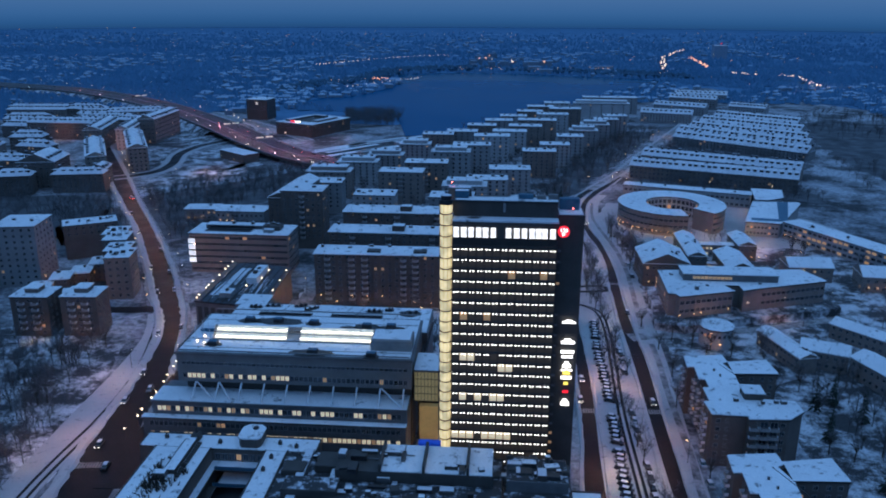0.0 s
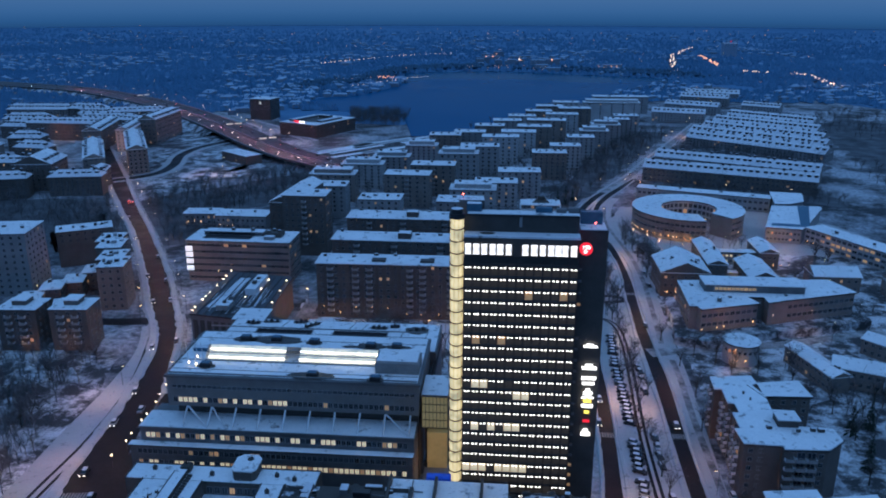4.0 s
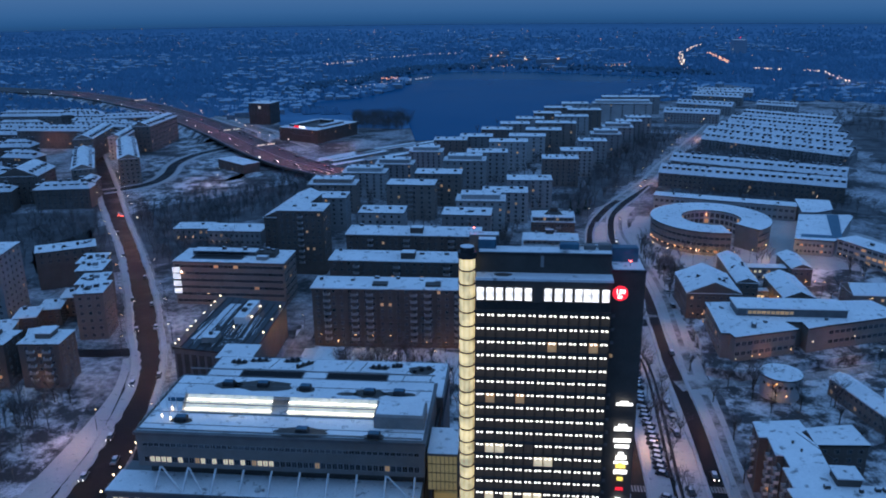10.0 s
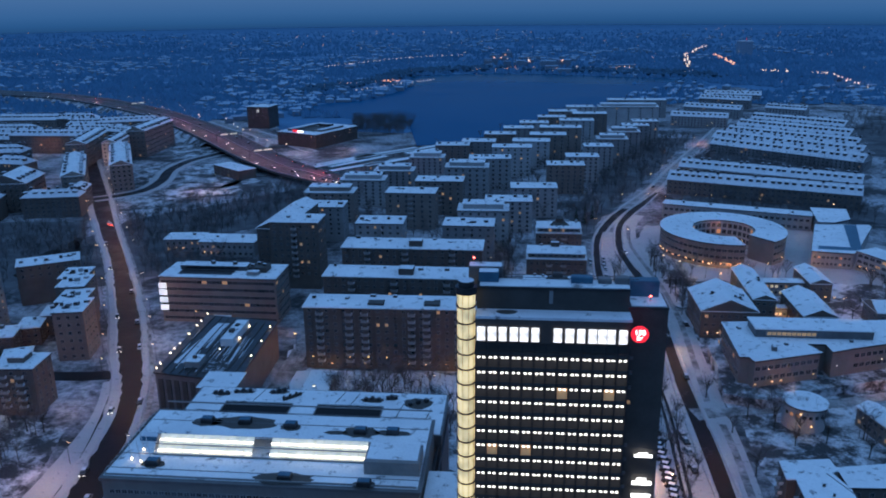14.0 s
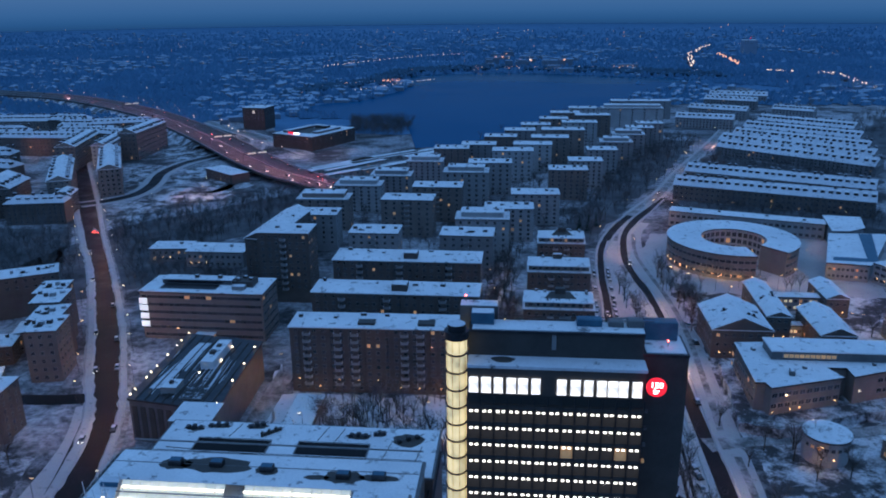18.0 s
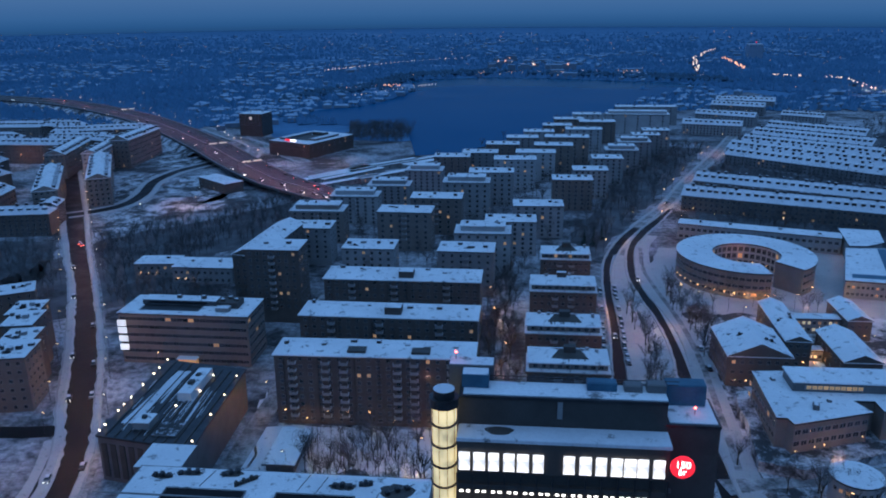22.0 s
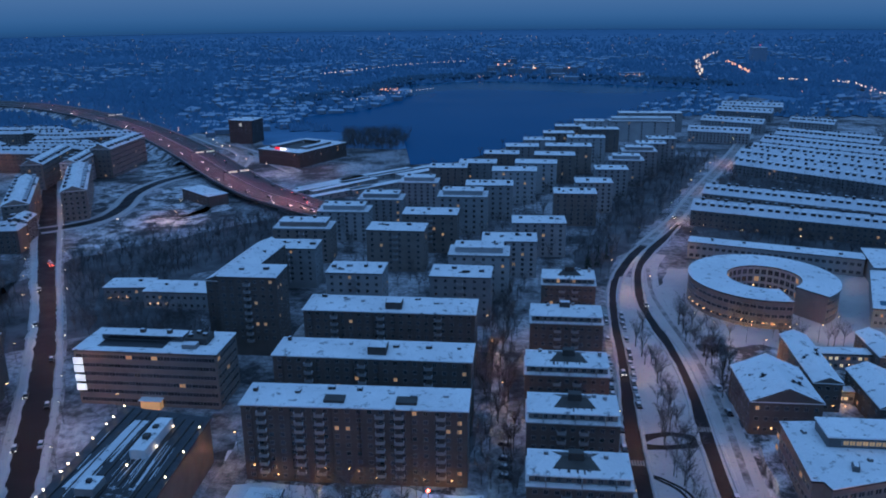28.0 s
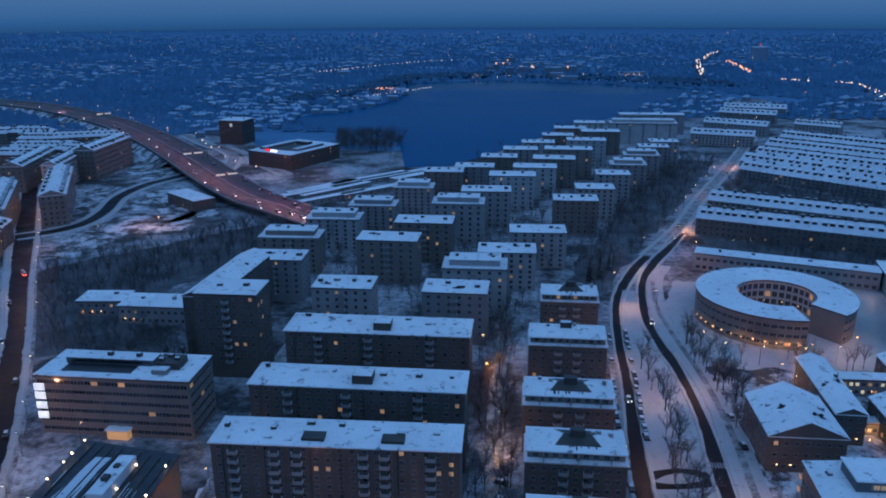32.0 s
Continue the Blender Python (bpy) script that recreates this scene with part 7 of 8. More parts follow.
for x, y, w, d, rz in ((-163, 690, 62, 7, 51), (-152, 683, 62, 5, 51), (-138, 720, 70, 9, 46), (-120, 735, 66, 6, 46), (-96, 742, 46, 8, 46), (-178, 668, 60, 6, 47), (-150, 664, 56, 6, 47), (-124, 688, 52, 7, 46)):
    house("shed", "long low flat shed under snow by the lake", x, y, w, d, 3.6, 1, "concrete", rz, 8, 2, 0.05, "shed", chimneys=0, metres=True)

far_tower = house("far_tower", "distant tower block with a red roof light", 597, 1688, 32, 24, 31, 10, "hazed_tower", 0, 5, 2, 0.0, "tower block", chimneys=0, see=2)
part("warning_light", Mesh().tube((0, 0, -3), (0, 0, 0), 0.4, 0.4, "metal").ball(0, 0, 1.0, 1.8, "sign_red").data("warning_light"), far_tower, "red warning light", pose(17, 10, 35))

# ---- trees ----
def tree_meshes(seed, h=9.0, spread=3.4):
    """A bare winter tree: a tapered trunk with limbs, and a crown of many fine twigs."""
    r = random.Random(seed)
    trunk, crown = Mesh(), Mesh()
    trunk.tube((0, 0, 0), (0.1, 0, h * 0.34), 0.20, 0.14, "bark", 6)
    for i in range(9):
        a, z = i * 2.4 + r.uniform(-0.4, 0.4), h * r.uniform(0.26, 0.42)
        s, up = spread * r.uniform(0.45, 0.8), h * r.uniform(0.6, 0.92)
        p1 = Vector((s * 0.5 * math.cos(a), s * 0.5 * math.sin(a), (z + up) / 2))
        p2 = Vector((s * math.cos(a), s * math.sin(a), up))
        trunk.tube((0.08, 0, z), p1, 0.10, 0.06, "bark", 4)
        trunk.tube(p1, p2, 0.06, 0.025, "bark", 4)
        for q in range(9):
            o = p1.lerp(p2, r.uniform(-0.3, 1.0))
            b = o + Vector((r.uniform(-1, 1), r.uniform(-1, 1), r.uniform(0.1, 1.1))) * (h * 0.15)
            crown.tube(o, b, 0.035, 0.015, "twig", 3)
            for w in range(3):
                o2 = o.lerp(b, r.uniform(0.3, 1))
                crown.tube(o2, o2 + Vector((r.uniform(-1, 1), r.uniform(-1, 1), r.uniform(-0.1, 0.9))) * (h * 0.09), 0.02, 0.008, "twig", 3)
    return trunk.data("trunk"), crown.data("crown")


def pine_meshes(seed, h=13.0):
    r = random.Random(seed)
    trunk, crown = Mesh(), Mesh()
    trunk.tube((0, 0, 0), (0, 0, h), 0.22, 0.05, "bark", 6)
    for i in range(150):
        t = r.uniform(0.12, 1)
        a, s = r.uniform(0, 6.28), (1.05 - t) * h * 0.24 * r.uniform(0.6, 1.1)
        z = h * t
        p, q = (0.1 * math.cos(a), 0.1 * math.sin(a), z), (s * math.cos(a), s * math.sin(a), z - s * 0.45)
        w = 0.16 * s + 0.12
        nx, ny = -math.sin(a) * w, math.cos(a) * w
        crown.add([p, (q[0] * 0.6 + nx, q[1] * 0.6 + ny, z - s * 0.2), q, (q[0] * 0.6 - nx, q[1] * 0.6 - ny, z - s * 0.2), (q[0] * 0.55, q[1] * 0.55, z - s * 0.02)], [(0, 1, 4), (1, 2, 4), (2, 3, 4), (3, 0, 4)], "needle")
    return trunk.data("trunk"), crown.data("crown")


BARE = [tree_meshes(s, h, sp) for s, h, sp in ((1, 9, 3.2), (2, 11, 3.8), (3, 8, 3.4), (4, 12, 4.2))]
PINE = [pine_meshes(5, 14), pine_meshes(6, 11)]


def tree(x, y, pine=False, s=1.0):
    t = thing("tree", "tall dark spruce in the snow" if pine else "bare winter tree with fine frosted twigs", "tree", pose(*site(x, y), 0, 0, 0, rng.uniform(0, 360)), "trees")
    tr, cr = rng.choice(PINE if pine else BARE)
    sc = Matrix.Scale(s * rng.uniform(0.85, 1.2), 4)
    part("trunk", tr, t, "", sc)
    part("crown", cr, t, "", sc)


def along(line, step, off, jit=1.2):
    for (x0, y0, *_), (x1, y1, *_) in zip(line, line[1:]):
        d = math.hypot(x1 - x0, y1 - y0)
        for i in range(int(d / step)):
            f = (i + rng.random() * 0.4) / (d / step)
            yield x0 + (x1 - x0) * f - (y1 - y0) / d * off + rng.uniform(-jit, jit), y0 + (y1 - y0) * f + (x1 - x0) / d * off + rng.uniform(-jit, jit)


for x, y in along([on_grid(*p) for p in ((47, 180), (48, 250), (48, 330), (49, 400), (49, 460))], 10, 0, 4):
    tree(x, y)
for x, y in along(EAST[2:8], 18, -9, 3):
    tree(x, y)
for x0, x1, y0, y1, k in ((-56, -12, 216, 250, 24), (6, 12, 250, 400, 12), (84, 96, 330, 380, 12), (88, 118, 215, 235, 8), (112, 150, 190, 228, 10), (112, 150, 130, 200, 10), (-160, -146, 150, 215, 14), (-6, 10, 262, 350, 10), (160, 240, 300, 350, 10), (86, 100, 300, 345, 8)):
    for i in range(k):
        tree(rng.uniform(x0, x1), rng.uniform(y0, y1))
for x, y in ((124, 186), (137, 180), (143, 172), (150, 178), (60, 430), (66, 440), (54, 425), (48, 395), (10, 396), (4, 412), (126, 147), (150, 150), (132, 190), (140, 160), (121, 170), (117, 130), (135, 135)):
    tree(x, y, True)


def inside(x, y, poly):
    c = False
    for (x0, y0), (x1, y1) in zip(poly, poly[1:] + poly[:1]):
        if (y0 > y) != (y1 > y) and x < (x1 - x0) * (y - y0) / (y1 - y0) + x0:
            c = not c
    return c


def near_line(x, y, line, gap):
    for (x0, y0, w0), (x1, y1, w1) in zip(line, line[1:]):
        dx, dy = x1 - x0, y1 - y0
        t = max(0, min(1, ((x - x0) * dx + (y - y0) * dy) / (dx * dx + dy * dy)))
        if math.hypot(x - x0 - t * dx, y - y0 - t * dy) < w0 / 2 + gap:
            return True
    return False


def light_tree(seed, h):
    """A bare tree with fewer twigs, for woods."""
    r, k = random.Random(seed), Mesh()
    k.tube((0, 0, 0), (0, 0, h * 0.45), 0.16, 0.10, "twig", 4)
    for i in range(8):
        a, z = i * 2.4, h * r.uniform(0.25, 0.45)
        q = Vector((math.cos(a), math.sin(a), 0)) * (h * r.uniform(0.16, 0.3)) + Vector((0, 0, h * r.uniform(0.6, 0.98)))
        o = Vector((0, 0, z))
        k.tube(o, q, 0.08, 0.03, "twig", 3)
        for j in range(7):
            p = o.lerp(q, r.uniform(0.3, 1))
            k.tube(p, p + Vector((r.uniform(-1, 1), r.uniform(-1, 1), r.uniform(0, 1))) * (h * 0.16), 0.045, 0.02, "twig", 3)
    return np.array(k.v), k.f


LIGHT = [light_tree(s, h) for s, h in ((11, 9), (12, 11), (13, 13), (14, 10))]


def woods_patch(name, label, poly, count, skip=()):
    """Bare woodland over a stretch of ground, joined, keeping off the roads."""
    k = Mesh()
    xs, ys = [p[0] for p in poly], [p[1] for p in poly]
    for i in range(count):
        x, y = rng.uniform(min(xs), max(xs)), rng.uniform(min(ys), max(ys))
        if not inside(x, y, poly) or any(near_line(x, y, ln, 6) for ln in (LEFT, WEST, EAST)) or any(a < x < b and c < y < d for a, b, c, d in skip):
            continue
        v, f = LIGHT[rng.randrange(4)]
        a, sc = rng.uniform(0, 6.28), rng.uniform(0.7, 1.25)
        c, s_ = math.cos(a) * sc, math.sin(a) * sc
        x, y = site(x, y)
        w = np.stack((v[:, 0] * c - v[:, 1] * s_ + x, v[:, 0] * s_ + v[:, 1] * c + y, v[:, 2] * sc), 1)
        k.add([tuple(p) for p in w.tolist()], f, "twig")
    tagged(k.put(name), label, "trees", kind="stuff")


woods_patch("woods", "dense bare woods in the dark valley under the bridge", [(-262, 356), (-246, 390), (-236, 424), (-205, 452), (-150, 500), (-122, 496), (-132, 440), (-165, 402), (-150, 350), (-185, 330), (-223, 305)], 900, ((-192, -124, 362, 388), (-124, -84, 330, 395)))
woods_patch("woods", "dark bare woods in the valley below the town houses", [on_grid(*p) for p in ((-400, 400), (-250, 400), (-236, 440), (-262, 500), (-276, 522), (-400, 505))], 420)
woods_patch("woods", "bare frosted trees on the snowy hillside", [(-250, 100), (-150, 100), (-138, 140), (-146, 170), (-152, 214), (-250, 214)], 520)
woods_patch("woods", "bare woods between the avenue and the point blocks", [(50, 400), (66, 420), (95, 480), (140, 560), (205, 695), (160, 700), (122, 610), (86, 540), (74, 500), (46, 440)], 1000, ((40, 70, 495, 545),))
woods_patch("woods", "dark bare woods between the long house rows", [(165, 565), (270, 520), (300, 556), (205, 632), (186, 620)], 330)
woods_patch("woods", "dark bare woods before the long house row", [(128, 466), (200, 444), (255, 440), (258, 462), (140, 498)], 200, ((110, 200, 420, 452),))
woods_patch("woods", "dark bare woods at the edge of the park", [(300, 470), (470, 470), (560, 700), (470, 860), (380, 800), (372, 700), (320, 560)], 700, ((325, 420, 560, 676),))
woods_patch("woods", "bare trees among the school houses", [(150, 270), (260, 270), (280, 340), (230, 350), (170, 340)], 70, ((160, 260, 285, 318), (145, 165, 320, 348)))
woods_patch("woods", "bare park trees beside the apartment houses", [(108, 100), (220, 100), (230, 215), (128, 212), (112, 160)], 160)
woods_patch("woods", "clump of bare trees at the lake shore", [(-150, 715), (-91, 705), (-88, 775), (-121, 790), (-162, 788)], 420)
woods_patch("woods", "bare garden trees behind the office roofs", [(-66, 212), (-8, 212), (-8, 254), (-58, 254), (-58, 232)], 90)
woods_patch("woods", "bare street trees between the avenues", [on_grid(*p) for p in ((47, 110), (52, 110), (55, 420), (44, 420))], 230)
woods_patch("woods", "bare trees before the round school", [(84, 300), (92, 296), (100, 352), (150, 345), (150, 352), (96, 372), (86, 380)], 150)
woods_patch("woods", "bare shrubs on the bank beside the pavement", [(-150, 110), (-132, 110), (-136, 160), (-150, 215), (-160, 215)], 70)
woods_patch("woods", "bare trees in the lane beside the avenue houses", [(-3, 250), (12, 250), (16, 400), (0, 400)], 130)
woods_patch("woods", "bare trees along the long avenue", [(150, 545), (160, 545), (250, 720), (236, 720)], 60)
woods_patch("woods", "bare trees among the low houses", [(112, 215), (190, 225), (200, 285), (150, 270)], 80, ((120, 180, 225, 275),))
woods_patch("woods", "bare trees round the low school and drives", [(-150, 296), (-112, 300), (-114, 345), (-150, 362), (-170, 350)], 150)

woods_patch("woods", "frosted bare trees in the yards between the point blocks", [(-128, 385), (40, 385), (60, 440), (150, 650), (60, 700), (-20, 600), (-100, 520)], 1000, [(x - 3, x + w + 3, y - 4, y + 16) for x, y, w, h in PBL] + [(-125, -80, 340, 400)])
woods_patch("woods", "bare trees on the lake shore below the blocks", [(-60, 600), (-20, 640), (30, 700), (80, 770), (120, 850), (90, 850), (0, 720), (-40, 660)], 90, [(x - 3, x + w + 3, y - 4, y + 16) for x, y, w, h in PBL])

# ---- cars ----
def car_meshes(paint):
    body = Mesh()
    body.box(-0.88, 0.88, -2.2, 2.2, 0.28, 0.82, paint, 0.12)
    cab = Mesh()
    cab.add([(-0.8, -1.3, 0.82), (0.8, -1.3, 0.82), (0.8, 1.75, 0.82), (-0.8, 1.75, 0.82), (-0.62, -0.6, 1.42), (0.62, -0.6, 1.42), (0.62, 1.2, 1.42), (-0.62, 1.2, 1.42)],
            [(0, 1, 5, 4), (1, 2, 6, 5), (2, 3, 7, 6), (3, 0, 4, 7)], "glass").box(-0.62, 0.62, -0.6, 1.2, 1.42, 1.52, "snow_thin", 0.05)
    for px in (-0.8, 0.8):
        for py in (-1.35, 1.35):
            body.tube((px - 0.11, py, 0.31), (px + 0.11, py, 0.31), 0.31, 0.31, "rubber", 10)
    head = Mesh().box(-0.18, 0.18, -0.05, 0.03, 0, 0.14, "white_steel")
    return body.data("body"), cab.data("cabin"), head.data("headlight")


CARS = [car_meshes("car_dark"), car_meshes("car_pale")]
HEAD_LIGHT = Mesh().ball(0, 0, 0, 0.24, "head_lamp").data("headlight")
TAIL_LIGHT = Mesh().ball(0, 0, 0, 0.26, "red_lamp").data("tail_light")


def car(x, y, rz, label="parked car with snow on its roof", lights=False, beam=False):
    b, c, hd = CARS[0 if rng.random() < 0.7 else 1]
    t = thing("car", label, "car", pose(*site(x, y), 0.13, 0, 0, heading(rz + 90) - 90), "cars")
    part("body", b, t)
    part("cabin", c, t)
    if lights:
        for px in (-0.6, 0.6):
            part("tail_light", Mesh().ball(0, 0, 0, 0.28, "red_lamp").data("tail_light"), t, "", pose(px, -2.3, 0.75))


def moving(x, y, rz):
    """A car with its headlights on, facing the camera's side."""
    car(x, y, rz, "car with bright headlights on the road")
    t = scene.objects[-1]
    while t.parent:
        t = t.parent
    for px in (-0.62, 0.62):
        part("headlight", Mesh().ball(0, 0, 0, 0.17, "head_lamp").data("headlight"), t, "glowing headlight", pose(px, -2.28, 0.6))


for x, y, rz in ((*on_grid(-121, 204), 4), (*on_grid(-126, 232), 8), (*on_grid(-129, 254), 12), (*on_grid(-139, 290), 18), (*on_grid(-160, 338), 26), (*on_grid(-178, 372), 28), (*on_grid(-214, 436), 29), (*on_grid(-238, 478), 30), (*on_grid(32.6, 246), -3), (*on_grid(34.4, 262), 0), (*on_grid(57.6, 246), 0), (*on_grid(38.4, 408), 0), (*on_grid(57.2, 480), 0), (*on_grid(98, 640), -28)):
    moving(x, y, rz)
def parked(line, step, turn, chance=0.9):
    """Cars side by side along a line on the ground."""
    for (x0, y0), (x1, y1) in zip(line, line[1:]):
        d = math.hypot(x1 - x0, y1 - y0)
        for i in range(int(d / step)):
            if rng.random() < chance:
                f = (i + 0.5) * step / d
                car(*on_grid(x0 + (x1 - x0) * f + rng.uniform(-0.3, 0.3), y0 + (y1 - y0) * f), turn + rng.uniform(-6, 6))


parked([(44.8, 318), (43.2, 286), (43.0, 243)], 2.75, 72)
parked([(42.5, 236), (41.4, 205), (40.7, 178)], 2.75, 72)
parked([(51.6, 290), (51.0, 262)], 3.2, 15, 0.5)
parked([(49.3, 246), (48.6, 180)], 5.4, 5, 0.7)
parked([(40.4, 380), (42.6, 425), (44.6, 475)], 5.6, 0, 0.8)
parked([(31.4, 285), (33.0, 400), (37.6, 470)], 6.0, 0, 0.75)
parked([(66.6, 222), (66.0, 200), (64.6, 180)], 5.6, 0, 0.6)
for x, y, r_ in ((*on_grid(-258, 520), 31), (*on_grid(-255, 517), 31)):
    car(x, y, r_, "car waiting with red tail lights", True)
for x, y, r_ in ((*on_grid(-153, 341), 26), (*on_grid(-166, 366), 27), (*on_grid(-113, 192), 4), (*on_grid(-121, 241), 8), (*on_grid(-132, 297), 18), (*on_grid(-186, 402), 28), (*on_grid(60.8, 330), 0), (*on_grid(71, 398), 10), (*on_grid(70.5, 380), 5), (8, 262, 80), (8, 266, 80), (8, 270, 80), (8, 277, 80)):
    car(x, y, r_, "car on the snowy street")

# traffic on the motorway: white headlights on the near carriageway, red tail lights on the far one
for i in range(44):
    p, nx, ny = prof[min(len(prof) - 2, 2 + int(i * 1.7))]
    o = rng.choice((0.17, 0.29, 0.4)) * (1 if i % 2 else -1)
    rz = math.degrees(math.atan2(ny, nx)) + (180 if i % 2 else 0)
    t = thing("car", "car with headlights on the motorway" if i % 2 else "car with red tail lights on the motorway", "car", pose(p.x + nx * o * p.z, p.y + ny * o * p.z, 5.98, 0, 0, rz), "motorway cars")
    b, c, hd = CARS[i % 3 == 0]
    part("body", b, t)
    part("cabin", c, t)
    for px in (-0.62, 0.62):
        if i % 2:
            part("headlight", HEAD_LIGHT, t, "glowing headlight", pose(px, -2.28, 0.6))
        else:
            part("tail_light", TAIL_LIGHT, t, "glowing red tail light", pose(px, -2.28, 0.7))

# ---- street lamps ----
pole_me = Mesh().tube((0, 0, 0), (0, 0, 8), 0.09, 0.06, "metal", 6).tube((0, 0, 8), (0.9, 0, 8.25), 0.05, 0.04, "metal", 5).data("pole")
head_me = {k: Mesh().box(0.62, 1.28, -0.17, 0.17, 8.0, 8.15, k, 0.03).data("bulb") for k in ("lamp_warm", "lamp_white")}


cap_me = Mesh().box(0.55, 1.35, -0.2, 0.2, 8.15, 8.32, "metal", 0.04).data("head")


def street_lamp(x, y, rz, kind_="lamp_warm"):
    t = thing("street_lamp", "street lamp with a warm glowing head" if kind_ == "lamp_warm" else "street lamp with a white glowing head", "street lamp", pose(*site(x, y), 0, 0, 0, rz), "street lamps")
    part("pole", pole_me, t)
    part("bulb", head_me[kind_], part("head", cap_me, t), "glowing lamp glass")


for x, y in along(LEFT, 26, 9.5, 0.3):
    street_lamp(x, y, -20)
for x, y in along(LEFT, 26, -9.5, 0.3):
    street_lamp(x, y, 160, "lamp_white")
for x, y in along(WEST, 30, 5.5, 0.3):
    street_lamp(x, y, 0)
for x, y in along(EAST, 30, -5.5, 0.3):
    street_lamp(x, y, 180)
for x, y in ((96, 250), (112, 252), (128, 256), (146, 262), (90, 360), (96, 352), (110, 350), (126, 350), (140, 352), (152, 360), (120, 312), (136, 320), (146, 310), (170, 296), (185, 300), (160, 345), (108, 470), (118, 466), (130, 478), (140, 470), (-60, 232), (-40, 226), (-20, 240), (-78, 268), (-70, 350), (0, 352), (8, 300), (4, 330), (100, 225), (120, 225), (150, 250), (170, 268), (205, 285), (158, 312), (180, 320), (200, 270), (112, 338), (226, 318), (-190, 238), (-205, 262), (-172, 246), (-216, 512), (-206, 488), (-236, 470), (-150, 300), (-128, 284), (150, 470), (180, 462), (220, 452)):
    street_lamp(x, y, rng.uniform(0, 360), rng.choice(("lamp_warm", "lamp_warm", "lamp_white")))

# pools of lamplight on the busiest places
POOLS_HILL = [(-180, 250, 1080), (-204, 288, 900), (-330, 440, 900), (-358, 520, 960), (-318, 470, 1440), (-420, 600, 1800), (-335, 560, 1560)]
POOLS_LEFT = [(-104, 150, 1105), (-116, 190, 1105), (-114, 118, 2380), (-124, 156, 2380), (-133, 190, 2380), (-128, 232, 3060), (-152, 275, 3060), (-185, 328, 3060), (-222, 384, 3060), (-262, 446, 3060), (-300, 505, 3060), (-135, 262, 1200), (-88, 222, 340), (-50, 232, 1300), (-22, 234, 1300), (-79, 262, 340), (7, 290, 2805), (6, 330, 3060), (46, 150, 2890), (50, 200, 2890)]
POOLS_AVENUE = [(62, 112, 1500), (61, 150, 1300), (61, 195, 1150), (63, 245, 1600), (64, 320, 1300), (70, 170, 600), (74, 215, 750), (52, 285, 1700), (77, 275, 1700), (55, 345, 1700), (79, 330, 1700), (70, 395, 1700), (95, 440, 1250), (125, 505, 2400), (165, 580, 2800), (210, 670, 2800), (120, 312, 1150), (141, 316, 1150), (104, 350, 650), (130, 350, 650), (150, 358, 500)]
POOLS_SCHOOL = [(108, 244, 600), (140, 252, 600), (180, 320, 1600), (158, 312, 1400), (112, 338, 1400), (200, 270, 1400), (170, 348, 2300), (215, 340, 2300), (118, 462, 1000), (82, 438, 1500), (104, 432, 1000), (133, 389, 900), (-176, 620, 4250), (-140, 628, 4250), (-222, 496, 3000), (-208, 490, 2500), (-225, 660, 2800), (-262, 708, 2800), (575, 960, 16000), (560, 1080, 16000)]
POOLS = POOLS_HILL + POOLS_LEFT + POOLS_AVENUE + POOLS_SCHOOL
for i in range(22):
    p = prof[5 + i * 3][0]
    POOLS.append((p.x, p.y, 2200.0, 1))
# lamps at doors, walls and yards
LOCAL = [(87.2, 462.0, 2.2, 170), (93.3, 459.8, 2.2, 170), (98.7, 458.0, 2.2, 170), (104.4, 456.0, 2.2, 170), (111.0, 455.0, 2.2, 170), (79.6, 472.3, 2.2, 170), (135.7, 465.4, 2.2, 170)]
LOCAL += [(-17.7, 203, 6, 700)]
LOCAL += [(113.5, 427, 3, 500), (126, 426, 3, 500), (112, 388.5, 3, 400), (98, 427, 3, 350), (126, 453, 4, 500), (162, 515, 4, 600), (150.5, 455, 4, 500), (118, 478, 3, 350)]
LOCAL += [(89.8, 318.5, 2.6, 200), (99, 322, 2.6, 200), (110, 324.5, 2.6, 250), (125, 331, 2.6, 250), (87.5, 291.5, 2.8, 250), (71.2, 335.8, 4, 300)]
LOCAL += [(-58.3, 325.6, 2.2, 220), (-47.5, 325.8, 2.2, 260), (-29.7, 326.2, 2.2, 260), (-19.4, 326.3, 2.2, 260), (-72.6, 325.4, 2.2, 220), (-87, 318, 4, 200), (-60, 308, 4, 260), (3, 372, 3, 300), (2, 405, 3, 400), (4, 440, 3, 400)]
LOCAL += [(-185.7, 279.3, 4, 300), (-170, 282, 4, 300), (-152.6, 286.9, 4, 350), (-187.2, 339.9, 4, 350), (-197.1, 353.9, 4, 450), (-210.5, 350.1, 4, 300), (-145.9, 201.9, 4, 400), (-137.1, 191.7, 4, 400)]
LOCAL += [(-116.6, 251, 4, 220), (-114.9, 233, 4, 220), (-114.3, 214, 4, 220), (-128, 330, 4, 350), (-128, 312, 4, 350), (-100, 361, 4, 500), (-86, 330, 4, 300)]
for x, y, z, e_ in LOCAL:
    ld = bpy.data.lights.new("wall_light", "POINT")
    ld.energy, ld.color, ld.shadow_soft_size = e_, (1.0, 0.50, 0.22), 0.15
    new("wall_light", ld).location = (x, y, z)
